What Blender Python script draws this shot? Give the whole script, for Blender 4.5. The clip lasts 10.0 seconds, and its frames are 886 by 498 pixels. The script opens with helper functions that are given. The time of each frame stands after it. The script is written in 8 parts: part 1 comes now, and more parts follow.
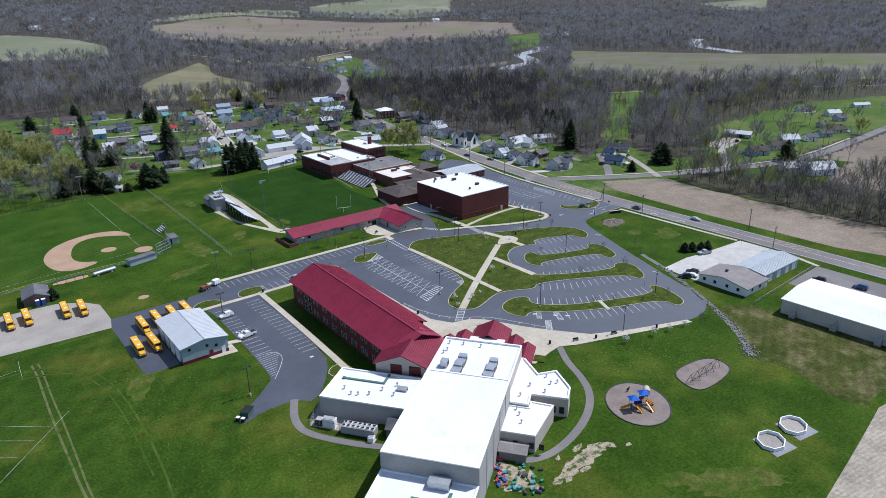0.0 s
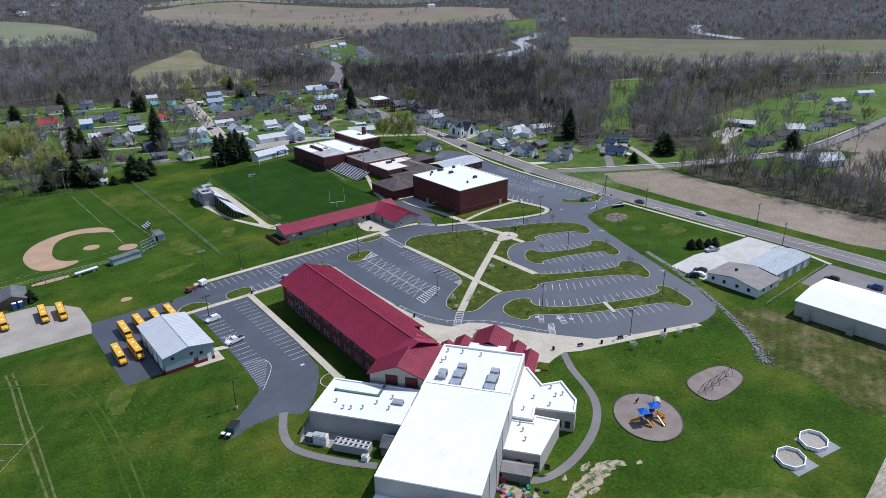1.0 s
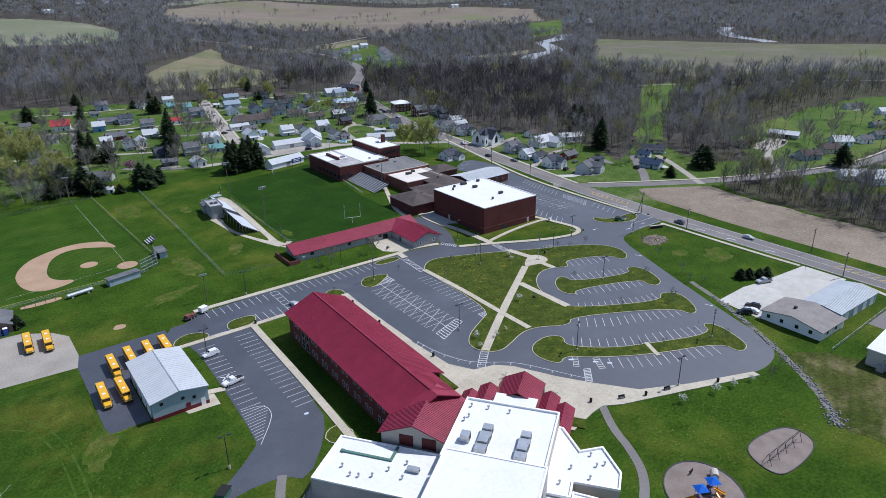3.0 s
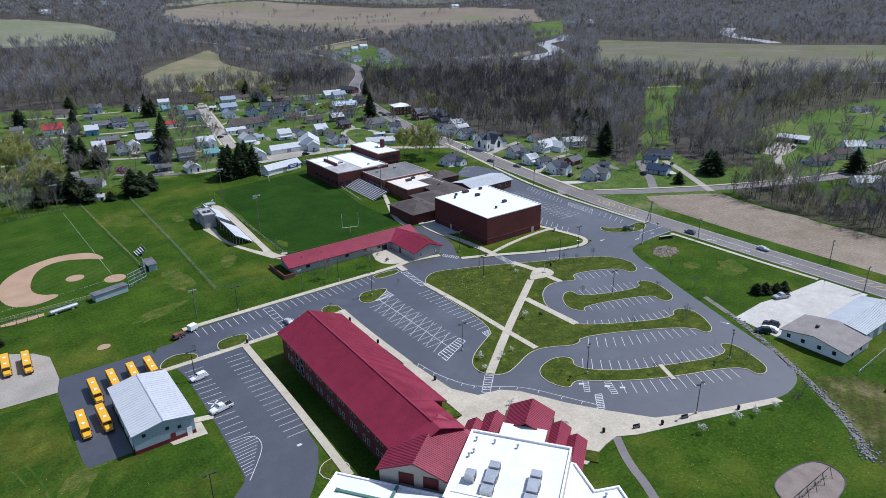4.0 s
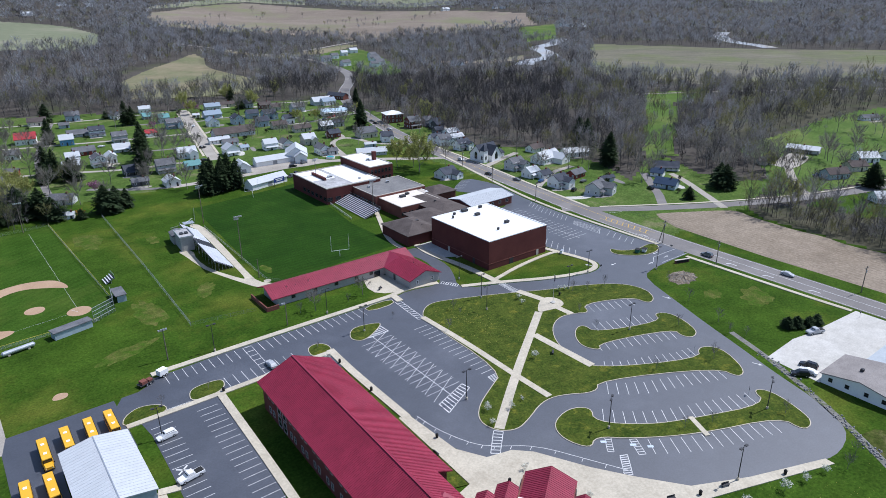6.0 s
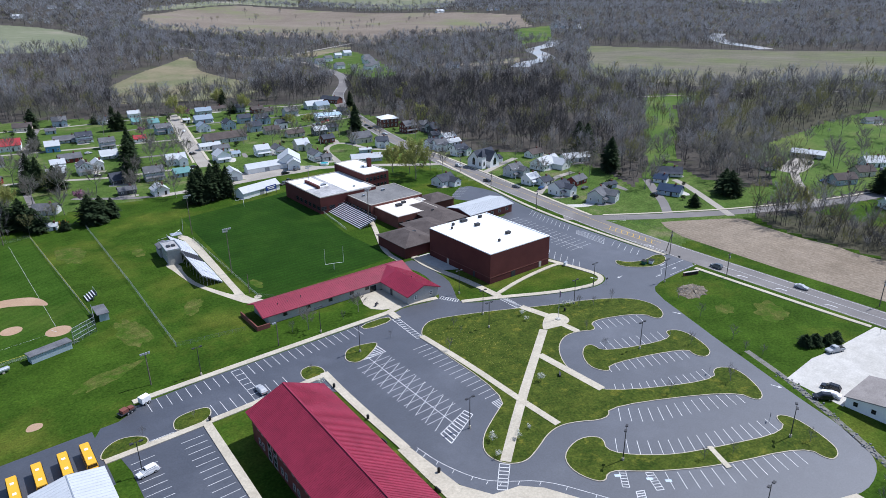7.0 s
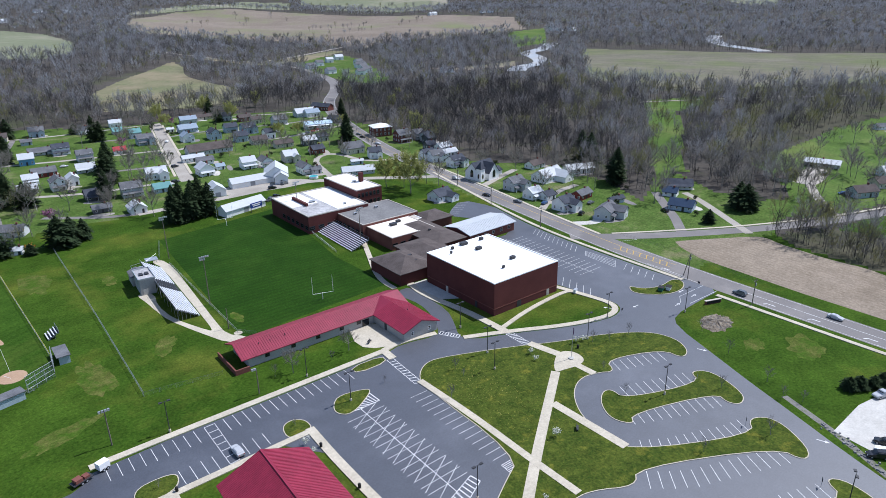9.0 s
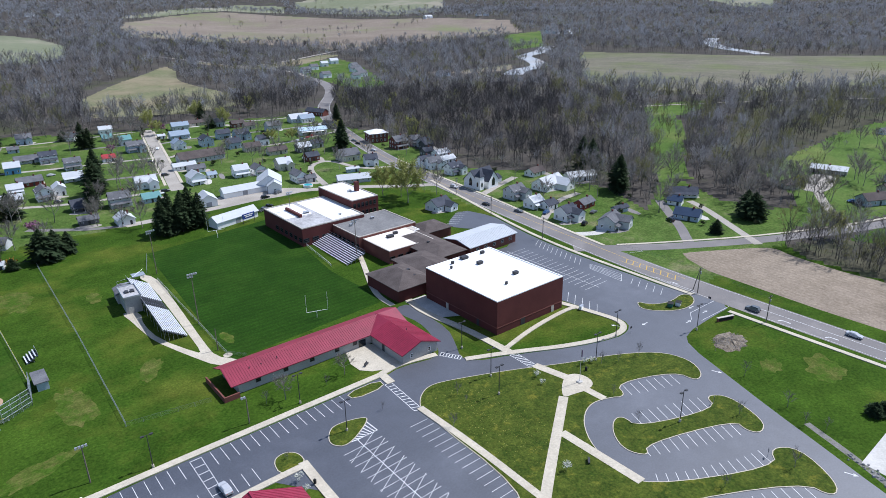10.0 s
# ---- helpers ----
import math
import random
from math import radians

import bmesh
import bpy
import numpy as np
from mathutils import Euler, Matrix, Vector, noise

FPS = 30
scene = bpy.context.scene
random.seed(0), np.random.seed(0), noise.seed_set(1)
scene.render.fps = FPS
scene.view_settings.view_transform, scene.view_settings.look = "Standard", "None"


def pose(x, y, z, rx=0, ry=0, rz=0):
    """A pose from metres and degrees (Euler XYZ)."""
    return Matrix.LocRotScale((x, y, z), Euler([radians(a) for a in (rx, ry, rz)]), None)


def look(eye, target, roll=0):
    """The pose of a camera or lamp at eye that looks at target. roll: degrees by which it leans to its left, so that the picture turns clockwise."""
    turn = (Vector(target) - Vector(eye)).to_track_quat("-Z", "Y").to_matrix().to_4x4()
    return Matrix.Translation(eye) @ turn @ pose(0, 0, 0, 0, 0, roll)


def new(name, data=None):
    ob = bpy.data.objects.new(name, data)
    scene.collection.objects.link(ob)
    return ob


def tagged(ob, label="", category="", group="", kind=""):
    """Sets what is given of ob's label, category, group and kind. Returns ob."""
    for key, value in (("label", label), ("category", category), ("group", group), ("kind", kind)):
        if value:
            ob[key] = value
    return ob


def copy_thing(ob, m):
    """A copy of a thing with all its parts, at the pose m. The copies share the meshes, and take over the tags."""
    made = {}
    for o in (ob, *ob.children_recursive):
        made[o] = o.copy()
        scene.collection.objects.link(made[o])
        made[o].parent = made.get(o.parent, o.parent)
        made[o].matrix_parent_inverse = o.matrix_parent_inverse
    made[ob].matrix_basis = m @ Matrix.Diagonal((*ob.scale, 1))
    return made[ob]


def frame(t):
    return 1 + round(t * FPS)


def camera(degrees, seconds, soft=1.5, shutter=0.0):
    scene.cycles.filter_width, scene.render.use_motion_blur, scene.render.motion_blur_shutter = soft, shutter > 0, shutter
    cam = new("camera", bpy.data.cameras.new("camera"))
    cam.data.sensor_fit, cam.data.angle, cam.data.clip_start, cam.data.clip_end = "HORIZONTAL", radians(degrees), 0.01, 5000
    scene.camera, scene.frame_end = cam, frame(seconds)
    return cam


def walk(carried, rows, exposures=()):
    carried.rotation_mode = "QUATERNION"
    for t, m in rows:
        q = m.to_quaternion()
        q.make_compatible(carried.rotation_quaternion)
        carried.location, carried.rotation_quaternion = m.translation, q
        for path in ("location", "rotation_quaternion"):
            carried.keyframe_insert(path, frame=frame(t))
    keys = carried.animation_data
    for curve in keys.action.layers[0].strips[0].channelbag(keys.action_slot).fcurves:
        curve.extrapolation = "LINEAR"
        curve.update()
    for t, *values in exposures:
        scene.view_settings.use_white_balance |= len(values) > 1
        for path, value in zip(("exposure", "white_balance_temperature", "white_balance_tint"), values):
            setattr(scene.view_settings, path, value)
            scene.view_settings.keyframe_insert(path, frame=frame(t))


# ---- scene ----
cam = camera(67.5, 10.0, 0.55)
PATH = [
    (0, (0.46, -4.135, 96.214), (1.604, -2.657, 95.503), -1.1),
    (0.5, (3.686, 0.401, 96.21), (4.831, 1.865, 95.47), -1.1),
    (1, (7.0, 5.021, 96.232), (8.145, 6.481, 95.484), -1.1),
    (1.5, (10.387, 9.788, 96.279), (11.512, 11.263, 95.532), -1.0),
    (2, (13.76, 14.532, 96.335), (14.867, 16.021, 95.588), -0.9),
    (2.5, (17.085, 19.281, 96.406), (18.184, 20.776, 95.658), -0.8),
    (4, (26.724, 33.551, 96.657), (27.823, 35.046, 95.91), -0.8),
    (4.5, (29.677, 38.458, 96.722), (30.78, 39.951, 95.976), -0.7),
    (5, (32.452, 43.453, 96.762), (33.562, 44.942, 96.018), -0.8),
    (5.5, (35.222, 48.463, 96.767), (36.339, 49.947, 96.024), -0.7),
    (7, (43.713, 63.178, 96.601), (44.85, 64.649, 95.865), -0.7),
    (7.5, (46.816, 67.947, 96.548), (47.958, 69.416, 95.813), -0.8),
    (8, (50.026, 72.596, 96.573), (51.172, 74.062, 95.839), -0.7),
    (8.5, (53.231, 77.195, 96.706), (54.381, 78.659, 95.974), -0.9),
    (9, (56.306, 81.815, 96.87), (57.459, 83.277, 96.139), -0.9),
    (9.5, (59.207, 86.397, 97.011), (60.365, 87.856, 96.283), -1.0),
    (10, (61.973, 90.902, 97.135), (63.137, 92.358, 96.411), -1.0),
]
walk(cam, [(t, look(eye, target, roll)) for t, eye, target, roll in PATH], [(0.0, -0.02, 5860, 12), (1.0, -0.06, 5860, 12), (2.5, -0.10, 5860, 12), (4.0, -0.03, 5860, 12), (5.5, 0.11, 5860, 12), (10.0, 0.26, 5860, 12)])

# ---- light: clear spring noon, sun from +x ----
world = bpy.data.worlds.new("sky")
scene.world = world
world.use_nodes = True
wn = world.node_tree
sky = wn.nodes.new("ShaderNodeTexSky")
sky.sky_type, sky.sun_disc = "NISHITA", False
SUN_EL, SUN_AZ = radians(56), radians(-11)      # azimuth of the sun in the plan, from +x towards +y
sky.sun_elevation, sky.sun_rotation = SUN_EL, radians(90) - SUN_AZ
sky.altitude, sky.air_density, sky.dust_density = 300, 1.0, 1.2
wn.nodes["Background"].inputs["Strength"].default_value = 0.12
wn.links.new(sky.outputs[0], wn.nodes["Background"].inputs["Color"])
sun = new("sun", bpy.data.lights.new("sun", "SUN"))
sun.data.energy, sun.data.angle, sun.data.color = 4.3, radians(0.55), (1.0, 0.97, 0.93)
sun.matrix_world = look((0, 0, 0), (-math.cos(SUN_EL) * math.cos(SUN_AZ), -math.cos(SUN_EL) * math.sin(SUN_AZ), -math.sin(SUN_EL)))

# ---- materials ----
MATS = {}


def mat(name, a, b, rough=0.8, coarse=0.08, fine=2.0, bump=0.0, metal=0.0, third=None, third_at=(0.6, 0.7), third_scale=0.02, spec=0.3, stripes=None, grain=None, thin=0.0):
    """Two colours mixed by noise at two scales, with an optional third colour in patches and optional corrugation."""
    if name in MATS:
        return MATS[name]
    m = bpy.data.materials.new(name)
    m.use_nodes = True
    nt = m.node_tree
    N, L = nt.nodes, nt.links
    bsdf = N["Principled BSDF"]
    bsdf.inputs["Roughness"].default_value, bsdf.inputs["Metallic"].default_value = rough, metal
    bsdf.inputs["Specular IOR Level"].default_value = spec
    geo = N.new("ShaderNodeNewGeometry")
    big, small = N.new("ShaderNodeTexNoise"), N.new("ShaderNodeTexNoise")
    for n, s in ((big, coarse), (small, fine)):
        n.inputs["Scale"].default_value, n.inputs["Detail"].default_value = s, 5
        L.new(geo.outputs["Position"], n.inputs["Vector"])
    add = N.new("ShaderNodeMath")
    add.operation = "ADD"
    L.new(big.outputs["Fac"], add.inputs[0])
    L.new(small.outputs["Fac"], add.inputs[1])
    rng = N.new("ShaderNodeMapRange")
    rng.inputs["From Min"].default_value, rng.inputs["From Max"].default_value = 0.72, 1.28
    L.new(add.outputs[0], rng.inputs["Value"])
    mix = N.new("ShaderNodeMix")
    mix.data_type = "RGBA"
    mix.inputs["A"].default_value, mix.inputs["B"].default_value = (*a, 1), (*b, 1)
    L.new(rng.outputs[0], mix.inputs["Factor"])
    out = mix.outputs["Result"]
    if third:
        n = N.new("ShaderNodeTexNoise")
        n.inputs["Scale"].default_value, n.inputs["Detail"].default_value = third_scale, 7
        n.inputs["Roughness"].default_value = 0.65
        L.new(geo.outputs["Position"], n.inputs["Vector"])
        r = N.new("ShaderNodeMapRange")
        r.inputs["From Min"].default_value, r.inputs["From Max"].default_value = third_at
        L.new(n.outputs["Fac"], r.inputs["Value"])
        mx = N.new("ShaderNodeMix")
        mx.data_type = "RGBA"
        mx.inputs["B"].default_value = (*third, 1)
        L.new(r.outputs[0], mx.inputs["Factor"])
        L.new(out, mx.inputs["A"])
        out = mx.outputs["Result"]
    if stripes:
        # mown bands: (direction in degrees, width in metres, darker colour factor)
        turn, width, dark = stripes
        w = N.new("ShaderNodeTexWave")
        w.wave_profile = "SIN"
        w.inputs["Scale"].default_value = 0.314 / (2 * width)
        w.inputs["Distortion"].default_value, w.inputs["Detail Scale"].default_value = 0.6, 0.4
        mp = N.new("ShaderNodeMapping")
        mp.inputs["Rotation"].default_value = (0, 0, radians(turn))
        L.new(geo.outputs["Position"], mp.inputs["Vector"])
        L.new(mp.outputs[0], w.inputs["Vector"])
        rr = N.new("ShaderNodeMapRange")
        rr.inputs["To Min"].default_value = dark
        L.new(w.outputs["Fac"], rr.inputs["Value"])
        mm = N.new("ShaderNodeMix")
        mm.data_type, mm.blend_type = "RGBA", "MULTIPLY"
        mm.inputs["Factor"].default_value = 1.0
        L.new(out, mm.inputs["A"])
        L.new(rr.outputs[0], mm.inputs["B"])
        out = mm.outputs["Result"]
    for gs, amount in grain or ():
        # uneven growth and dirt: brightness varied at further scales
        n = N.new("ShaderNodeTexNoise")
        n.inputs["Scale"].default_value, n.inputs["Detail"].default_value, n.inputs["Roughness"].default_value = gs, 6, 0.7
        L.new(geo.outputs["Position"], n.inputs["Vector"])
        r = N.new("ShaderNodeMapRange")
        r.inputs["From Min"].default_value, r.inputs["From Max"].default_value = 0.3, 0.7
        r.inputs["To Min"].default_value, r.inputs["To Max"].default_value = 1 - amount, 1 + amount
        L.new(n.outputs["Fac"], r.inputs["Value"])
        mm = N.new("ShaderNodeMix")
        mm.data_type, mm.blend_type = "RGBA", "MULTIPLY"
        mm.inputs["Factor"].default_value = 1.0
        L.new(out, mm.inputs["A"])
        L.new(r.outputs[0], mm.inputs["B"])
        out = mm.outputs["Result"]
    L.new(out, bsdf.inputs["Base Color"])
    if bump:
        bp = N.new("ShaderNodeBump")
        bp.inputs["Strength"].default_value, bp.inputs["Distance"].default_value = 0.6, bump
        L.new(small.outputs["Fac"], bp.inputs["Height"])
        L.new(bp.outputs[0], bsdf.inputs["Normal"])
    if thin:
        # thin twigs and leaves let light through
        tr, mx = N.new("ShaderNodeBsdfTranslucent"), N.new("ShaderNodeMixShader")
        L.new(out, tr.inputs["Color"])
        mx.inputs["Fac"].default_value = thin
        L.new(bsdf.outputs[0], mx.inputs[1])
        L.new(tr.outputs[0], mx.inputs[2])
        L.new(mx.outputs[0], N["Material Output"].inputs["Surface"])
    MATS[name] = m
    return m


def dim(c, k):
    return tuple(v * k for v in c)


def paint(name, c, rough=0.6, k=0.82, **kw):
    """A painted or plain surface: one colour with slight dirt."""
    return mat(name, dim(c, k), c, rough, **{"coarse": 0.3, "fine": 3.0, **kw})


LAWN = mat("lawn", (0.024, 0.054, 0.005), (0.052, 0.096, 0.010), 0.95, 0.05, 1.1, 0.05, third=(0.105, 0.112, 0.018), third_at=(0.50, 0.74), third_scale=0.025, spec=0.05, grain=((0.13, 0.26), (1.7, 0.4)))
LAWN_MOWN = mat("lawn_mown", (0.024, 0.056, 0.006), (0.047, 0.090, 0.010), 0.95, 0.06, 1.3, 0.04, third=(0.105, 0.108, 0.018), third_at=(0.50, 0.70), third_scale=0.03, spec=0.05, stripes=(35, 2.6, 0.9), grain=((0.13, 0.28), (1.7, 0.4)))
TURF = mat("football_turf", (0.013, 0.042, 0.003), (0.022, 0.060, 0.005), 0.95, 0.05, 1.5, 0.03, spec=0.08, third=(0.036, 0.078, 0.008), third_at=(0.5, 0.8), third_scale=0.03, stripes=(92, 1.2, 0.82), grain=((0.1, 0.15), (1.5, 0.25)))
DRY_LAWN = mat("dry_lawn", (0.040, 0.060, 0.010), (0.085, 0.090, 0.026), 0.95, 0.06, 0.9, 0.06, spec=0.05, third=(0.165, 0.142, 0.072), third_at=(0.48, 0.68), third_scale=0.12, stripes=(65, 1.4, 0.85), grain=((0.2, 0.32), (1.5, 0.45)))
ISLAND = mat("island_grass", (0.028, 0.050, 0.006), (0.078, 0.098, 0.014), 0.95, 0.2, 1.6, 0.05, spec=0.1, third=(0.15, 0.14, 0.02), third_at=(0.56, 0.78), third_scale=0.25, grain=((0.5, 0.25), (2.5, 0.4)))
MEADOW = mat("meadow", (0.052, 0.100, 0.016), (0.105, 0.155, 0.036), 0.95, 0.02, 0.5, 0.0, spec=0.1, third=(0.14, 0.15, 0.05), third_at=(0.5, 0.75), third_scale=0.02, grain=((0.1, 0.2), (0.8, 0.25)))
GARDEN = mat("garden_lawn", (0.046, 0.090, 0.016), (0.100, 0.142, 0.036), 0.95, 0.05, 0.8, 0.0, spec=0.05, third=(0.19, 0.165, 0.10), third_at=(0.56, 0.76), third_scale=0.05, grain=((0.15, 0.28), (1.2, 0.35)))
TAN_FIELD = mat("tan_field", (0.165, 0.135, 0.105), (0.235, 0.195, 0.155), 0.95, 0.008, 0.3, 0.0, spec=0.1, third=(0.16, 0.17, 0.085), third_at=(0.50, 0.66), third_scale=0.005, grain=((0.02, 0.12), (0.12, 0.1)))
STUBBLE = mat("stubble_field", (0.120, 0.112, 0.080), (0.180, 0.165, 0.120), 0.95, 0.012, 0.4, 0.0, spec=0.1, third=(0.13, 0.15, 0.06), third_at=(0.45, 0.68), third_scale=0.008, stripes=(-20, 14, 0.93), grain=((0.02, 0.16), (0.15, 0.1)))
SOIL = mat("ploughed_soil", (0.205, 0.165, 0.122), (0.29, 0.24, 0.185), 0.95, 0.03, 0.8, 0.06, spec=0.1, third=(0.34, 0.28, 0.22), third_at=(0.5, 0.8), third_scale=0.02, stripes=(4, 1.1, 0.9), grain=((0.15, 0.15), (1.2, 0.2)))
LITTER = mat("leaf_litter", (0.044, 0.039, 0.034), (0.092, 0.082, 0.070), 0.95, 0.03, 0.4, 0.0, spec=0.1, third=(0.070, 0.085, 0.032), third_at=(0.54, 0.74), third_scale=0.02)
HILL_GRASS = mat("hill_grass", (0.125, 0.138, 0.066), (0.195, 0.182, 0.112), 0.95, 0.02, 0.3, 0.0, spec=0.1, third=(0.25, 0.20, 0.135), third_at=(0.45, 0.7), third_scale=0.012, grain=((0.05, 0.12),))
# far pastures: the greying by haze is put into this green
PALE_PASTURE = mat("pale_pasture", (0.150, 0.165, 0.100), (0.205, 0.212, 0.138), 0.95, 0.006, 0.1, 0.0, spec=0.1, third=(0.27, 0.245, 0.19), third_at=(0.52, 0.66), third_scale=0.006)
UNDERWOOD = mat("green_underwood", (0.050, 0.047, 0.032), (0.090, 0.085, 0.056), 0.95, 0.03, 0.5, 0.0, spec=0.1, third=(0.056, 0.080, 0.026), third_at=(0.54, 0.76), third_scale=0.04)
ASPHALT = mat("asphalt", (0.043, 0.047, 0.060), (0.060, 0.065, 0.082), 0.55, 0.045, 3.0, 0.01, third=(0.098, 0.104, 0.124), third_at=(0.52, 0.8), third_scale=0.03, spec=1.0, grain=((0.25, 0.12), (2.0, 0.14)))
OLD_ASPHALT = mat("old_asphalt", (0.15, 0.138, 0.132), (0.20, 0.186, 0.178), 0.85, 0.04, 2.5, 0.01, third=(0.25, 0.228, 0.212), third_at=(0.5, 0.75), third_scale=0.06)
CONCRETE = mat("concrete", (0.41, 0.365, 0.285), (0.53, 0.475, 0.375), 0.85, 0.15, 2.0, 0.01, third=(0.36, 0.315, 0.24), third_at=(0.54, 0.78), third_scale=0.2, grain=((0.5, 0.07), (2.5, 0.08)))
PALE_CONCRETE = mat("pale_concrete", (0.42, 0.40, 0.36), (0.54, 0.52, 0.48), 0.85, 0.1, 2.0, 0.01, grain=((0.4, 0.1),))
GRAVEL = mat("gravel", (0.26, 0.235, 0.20), (0.40, 0.365, 0.32), 0.95, 0.1, 2.5, 0.05)
CLAY = mat("infield_clay", (0.34, 0.225, 0.145), (0.44, 0.305, 0.205), 0.95, 0.15, 2.0, 0.02, spec=0.1)
LINE = mat("line_paint", (0.44, 0.44, 0.44), (0.74, 0.74, 0.73), 0.7, 0.6, 6.0)
YELLOW_LINE = paint("yellow_line", (0.62, 0.40, 0.06), 0.7)
RED_METAL = paint("red_metal_roof", (0.265, 0.027, 0.056), 0.45, 0.84, spec=0.3, grain=((0.3, 0.1), (1.6, 0.1)))
WHITE_ROOF = mat("white_membrane", (0.70, 0.70, 0.695), (0.80, 0.80, 0.795), 0.7, 0.12, 1.2, 0.0, third=(0.50, 0.49, 0.47), third_at=(0.58, 0.85), third_scale=0.12, spec=0.15)
GREY_ROOF = mat("weathered_membrane", (0.26, 0.255, 0.255), (0.50, 0.49, 0.49), 0.8, 0.12, 1.0, 0.0, third=(0.17, 0.165, 0.165), third_at=(0.5, 0.7), third_scale=0.15)
DARK_BRICK = mat("dark_brick", (0.085, 0.022, 0.020), (0.120, 0.034, 0.030), 0.85, 0.2, 5.0, 0.01)
BRICK = mat("red_brick", (0.13, 0.045, 0.036), (0.20, 0.075, 0.058), 0.85, 0.2, 5.0, 0.01)
TAN_BLOCK = mat("tan_block", (0.42, 0.38, 0.33), (0.52, 0.47, 0.41), 0.8, 0.2, 3.0, 0.01)
GREY_BLOCK = mat("grey_block", (0.32, 0.31, 0.30), (0.42, 0.41, 0.40), 0.8, 0.2, 3.0, 0.01)
BROWN_SHINGLE = mat("brown_shingle", (0.075, 0.062, 0.058), (0.125, 0.105, 0.098), 0.95, 0.3, 3.0, 0.02, spec=0.1)
GREY_SHINGLE = mat("grey_shingle", (0.095, 0.097, 0.105), (0.17, 0.172, 0.182), 0.95, 0.3, 3.0, 0.02, spec=0.1)
DARK_SHINGLE = mat("dark_shingle", (0.045, 0.05, 0.065), (0.085, 0.092, 0.11), 0.95, 0.3, 3.0, 0.02, spec=0.1)
PALE_METAL = paint("pale_metal_roof", (0.52, 0.54, 0.56), 0.6, 0.86, spec=0.15)
SIDING_BLUE = paint("blue_grey_siding", (0.36, 0.44, 0.48), 0.6)
WHITE = paint("white_paint", (0.88, 0.88, 0.87), 0.6, 0.92)
GLASS = mat("window_glass", (0.010, 0.012, 0.016), (0.020, 0.024, 0.030), 0.08, 0.5, 2.0, spec=0.6)
STEEL = mat("galvanised_steel", (0.42, 0.44, 0.46), (0.58, 0.60, 0.62), 0.4, 0.5, 4.0, metal=0.6)
DARK_METAL = paint("dark_metal", (0.045, 0.045, 0.05), 0.5)
BLACK = paint("black_rubber", (0.02, 0.02, 0.02), 0.8)
WOOD_POLE = mat("wood_pole", (0.12, 0.10, 0.085), (0.20, 0.17, 0.14), 0.9, 1.0, 6.0)
BUS_YELLOW = paint("bus_yellow", (0.80, 0.43, 0.025), 0.4, 0.92, spec=0.5)
OUTFIELD = mat("outfield_grass", (0.026, 0.066, 0.006), (0.046, 0.092, 0.011), 0.95, 0.05, 1.5, 0.03, spec=0.05, third=(0.085, 0.118, 0.02), third_at=(0.5, 0.8), third_scale=0.03, stripes=(60, 1.6, 0.88), grain=((0.1, 0.15), (1.5, 0.25)))
BARK = mat("bark", (0.16, 0.145, 0.13), (0.28, 0.26, 0.235), 0.95, 0.05, 2.0)
WOODS_BARK = mat("woods_bark", (0.045, 0.041, 0.039), (0.100, 0.092, 0.087), 0.95, 0.05, 2.0)
TWIG = mat("twigs", (0.085, 0.080, 0.079), (0.170, 0.160, 0.157), 0.95, 0.075, 0.5, thin=0.34)
TWIG_DARK = mat("dark_twigs", (0.036, 0.034, 0.035), (0.076, 0.072, 0.073), 0.95, 0.075, 0.5, thin=0.34)
TWIG_LIGHT = mat("light_twigs", (0.215, 0.205, 0.205), (0.345, 0.332, 0.330), 0.95, 0.075, 0.5, thin=0.34)
TWIG_BUD = mat("budding_twigs", (0.15, 0.15, 0.065), (0.25, 0.24, 0.105), 0.95, 0.075, 0.5, thin=0.34)
# pale cool grey: haze before the far trees is put into the colour
TWIG_PALE_HAZE = mat("pale_haze_twigs", (0.29, 0.295, 0.31), (0.43, 0.435, 0.45), 0.95, 0.03, 0.4, thin=0.34)
TWIG_TAN = mat("tan_twigs", (0.150, 0.138, 0.118), (0.265, 0.245, 0.212), 0.95, 0.075, 0.5, thin=0.34)
BUDS = mat("spring_leaves", (0.25, 0.265, 0.075), (0.40, 0.40, 0.14), 0.8, 0.1, 1.0, thin=0.34)
CONIFER = mat("conifer_needles", (0.020, 0.034, 0.017), (0.048, 0.070, 0.032), 0.95, 0.2, 2.0, spec=0.05, thin=0.2)

# ---- helpers for building ----


def ob_from(name, geo, material, parent=None, label="", kind=""):
    """One mesh object from a pair (verts, faces)."""
    me = bpy.data.meshes.new(name)
    me.from_pydata(geo[0], [], geo[1])
    me.materials.append(material)
    ob = new(name, me)
    if parent:
        ob.parent = parent
    return tagged(ob, label, kind=kind)


part = ob_from


def box(x0, y0, z0, x1, y1, z1):
    v = [(x0, y0, z0), (x1, y0, z0), (x1, y1, z0), (x0, y1, z0), (x0, y0, z1), (x1, y0, z1), (x1, y1, z1), (x0, y1, z1)]
    return v, [(3, 2, 1, 0), (4, 5, 6, 7), (0, 1, 5, 4), (1, 2, 6, 5), (2, 3, 7, 6), (3, 0, 4, 7)]


def area2(p):
    return sum(p[i - 1][0] * p[i][1] - p[i][0] * p[i - 1][1] for i in range(len(p)))


def prism(poly, z0, z1):
    p = list(poly) if area2(poly) > 0 else list(poly)[::-1]
    n = len(p)
    v = [(x, y, z0) for x, y in p] + [(x, y, z1) for x, y in p]
    f = [tuple(range(n, 2 * n)), tuple(range(n - 1, -1, -1))]
    return v, f + [(i, (i + 1) % n, n + (i + 1) % n, n + i) for i in range(n)]


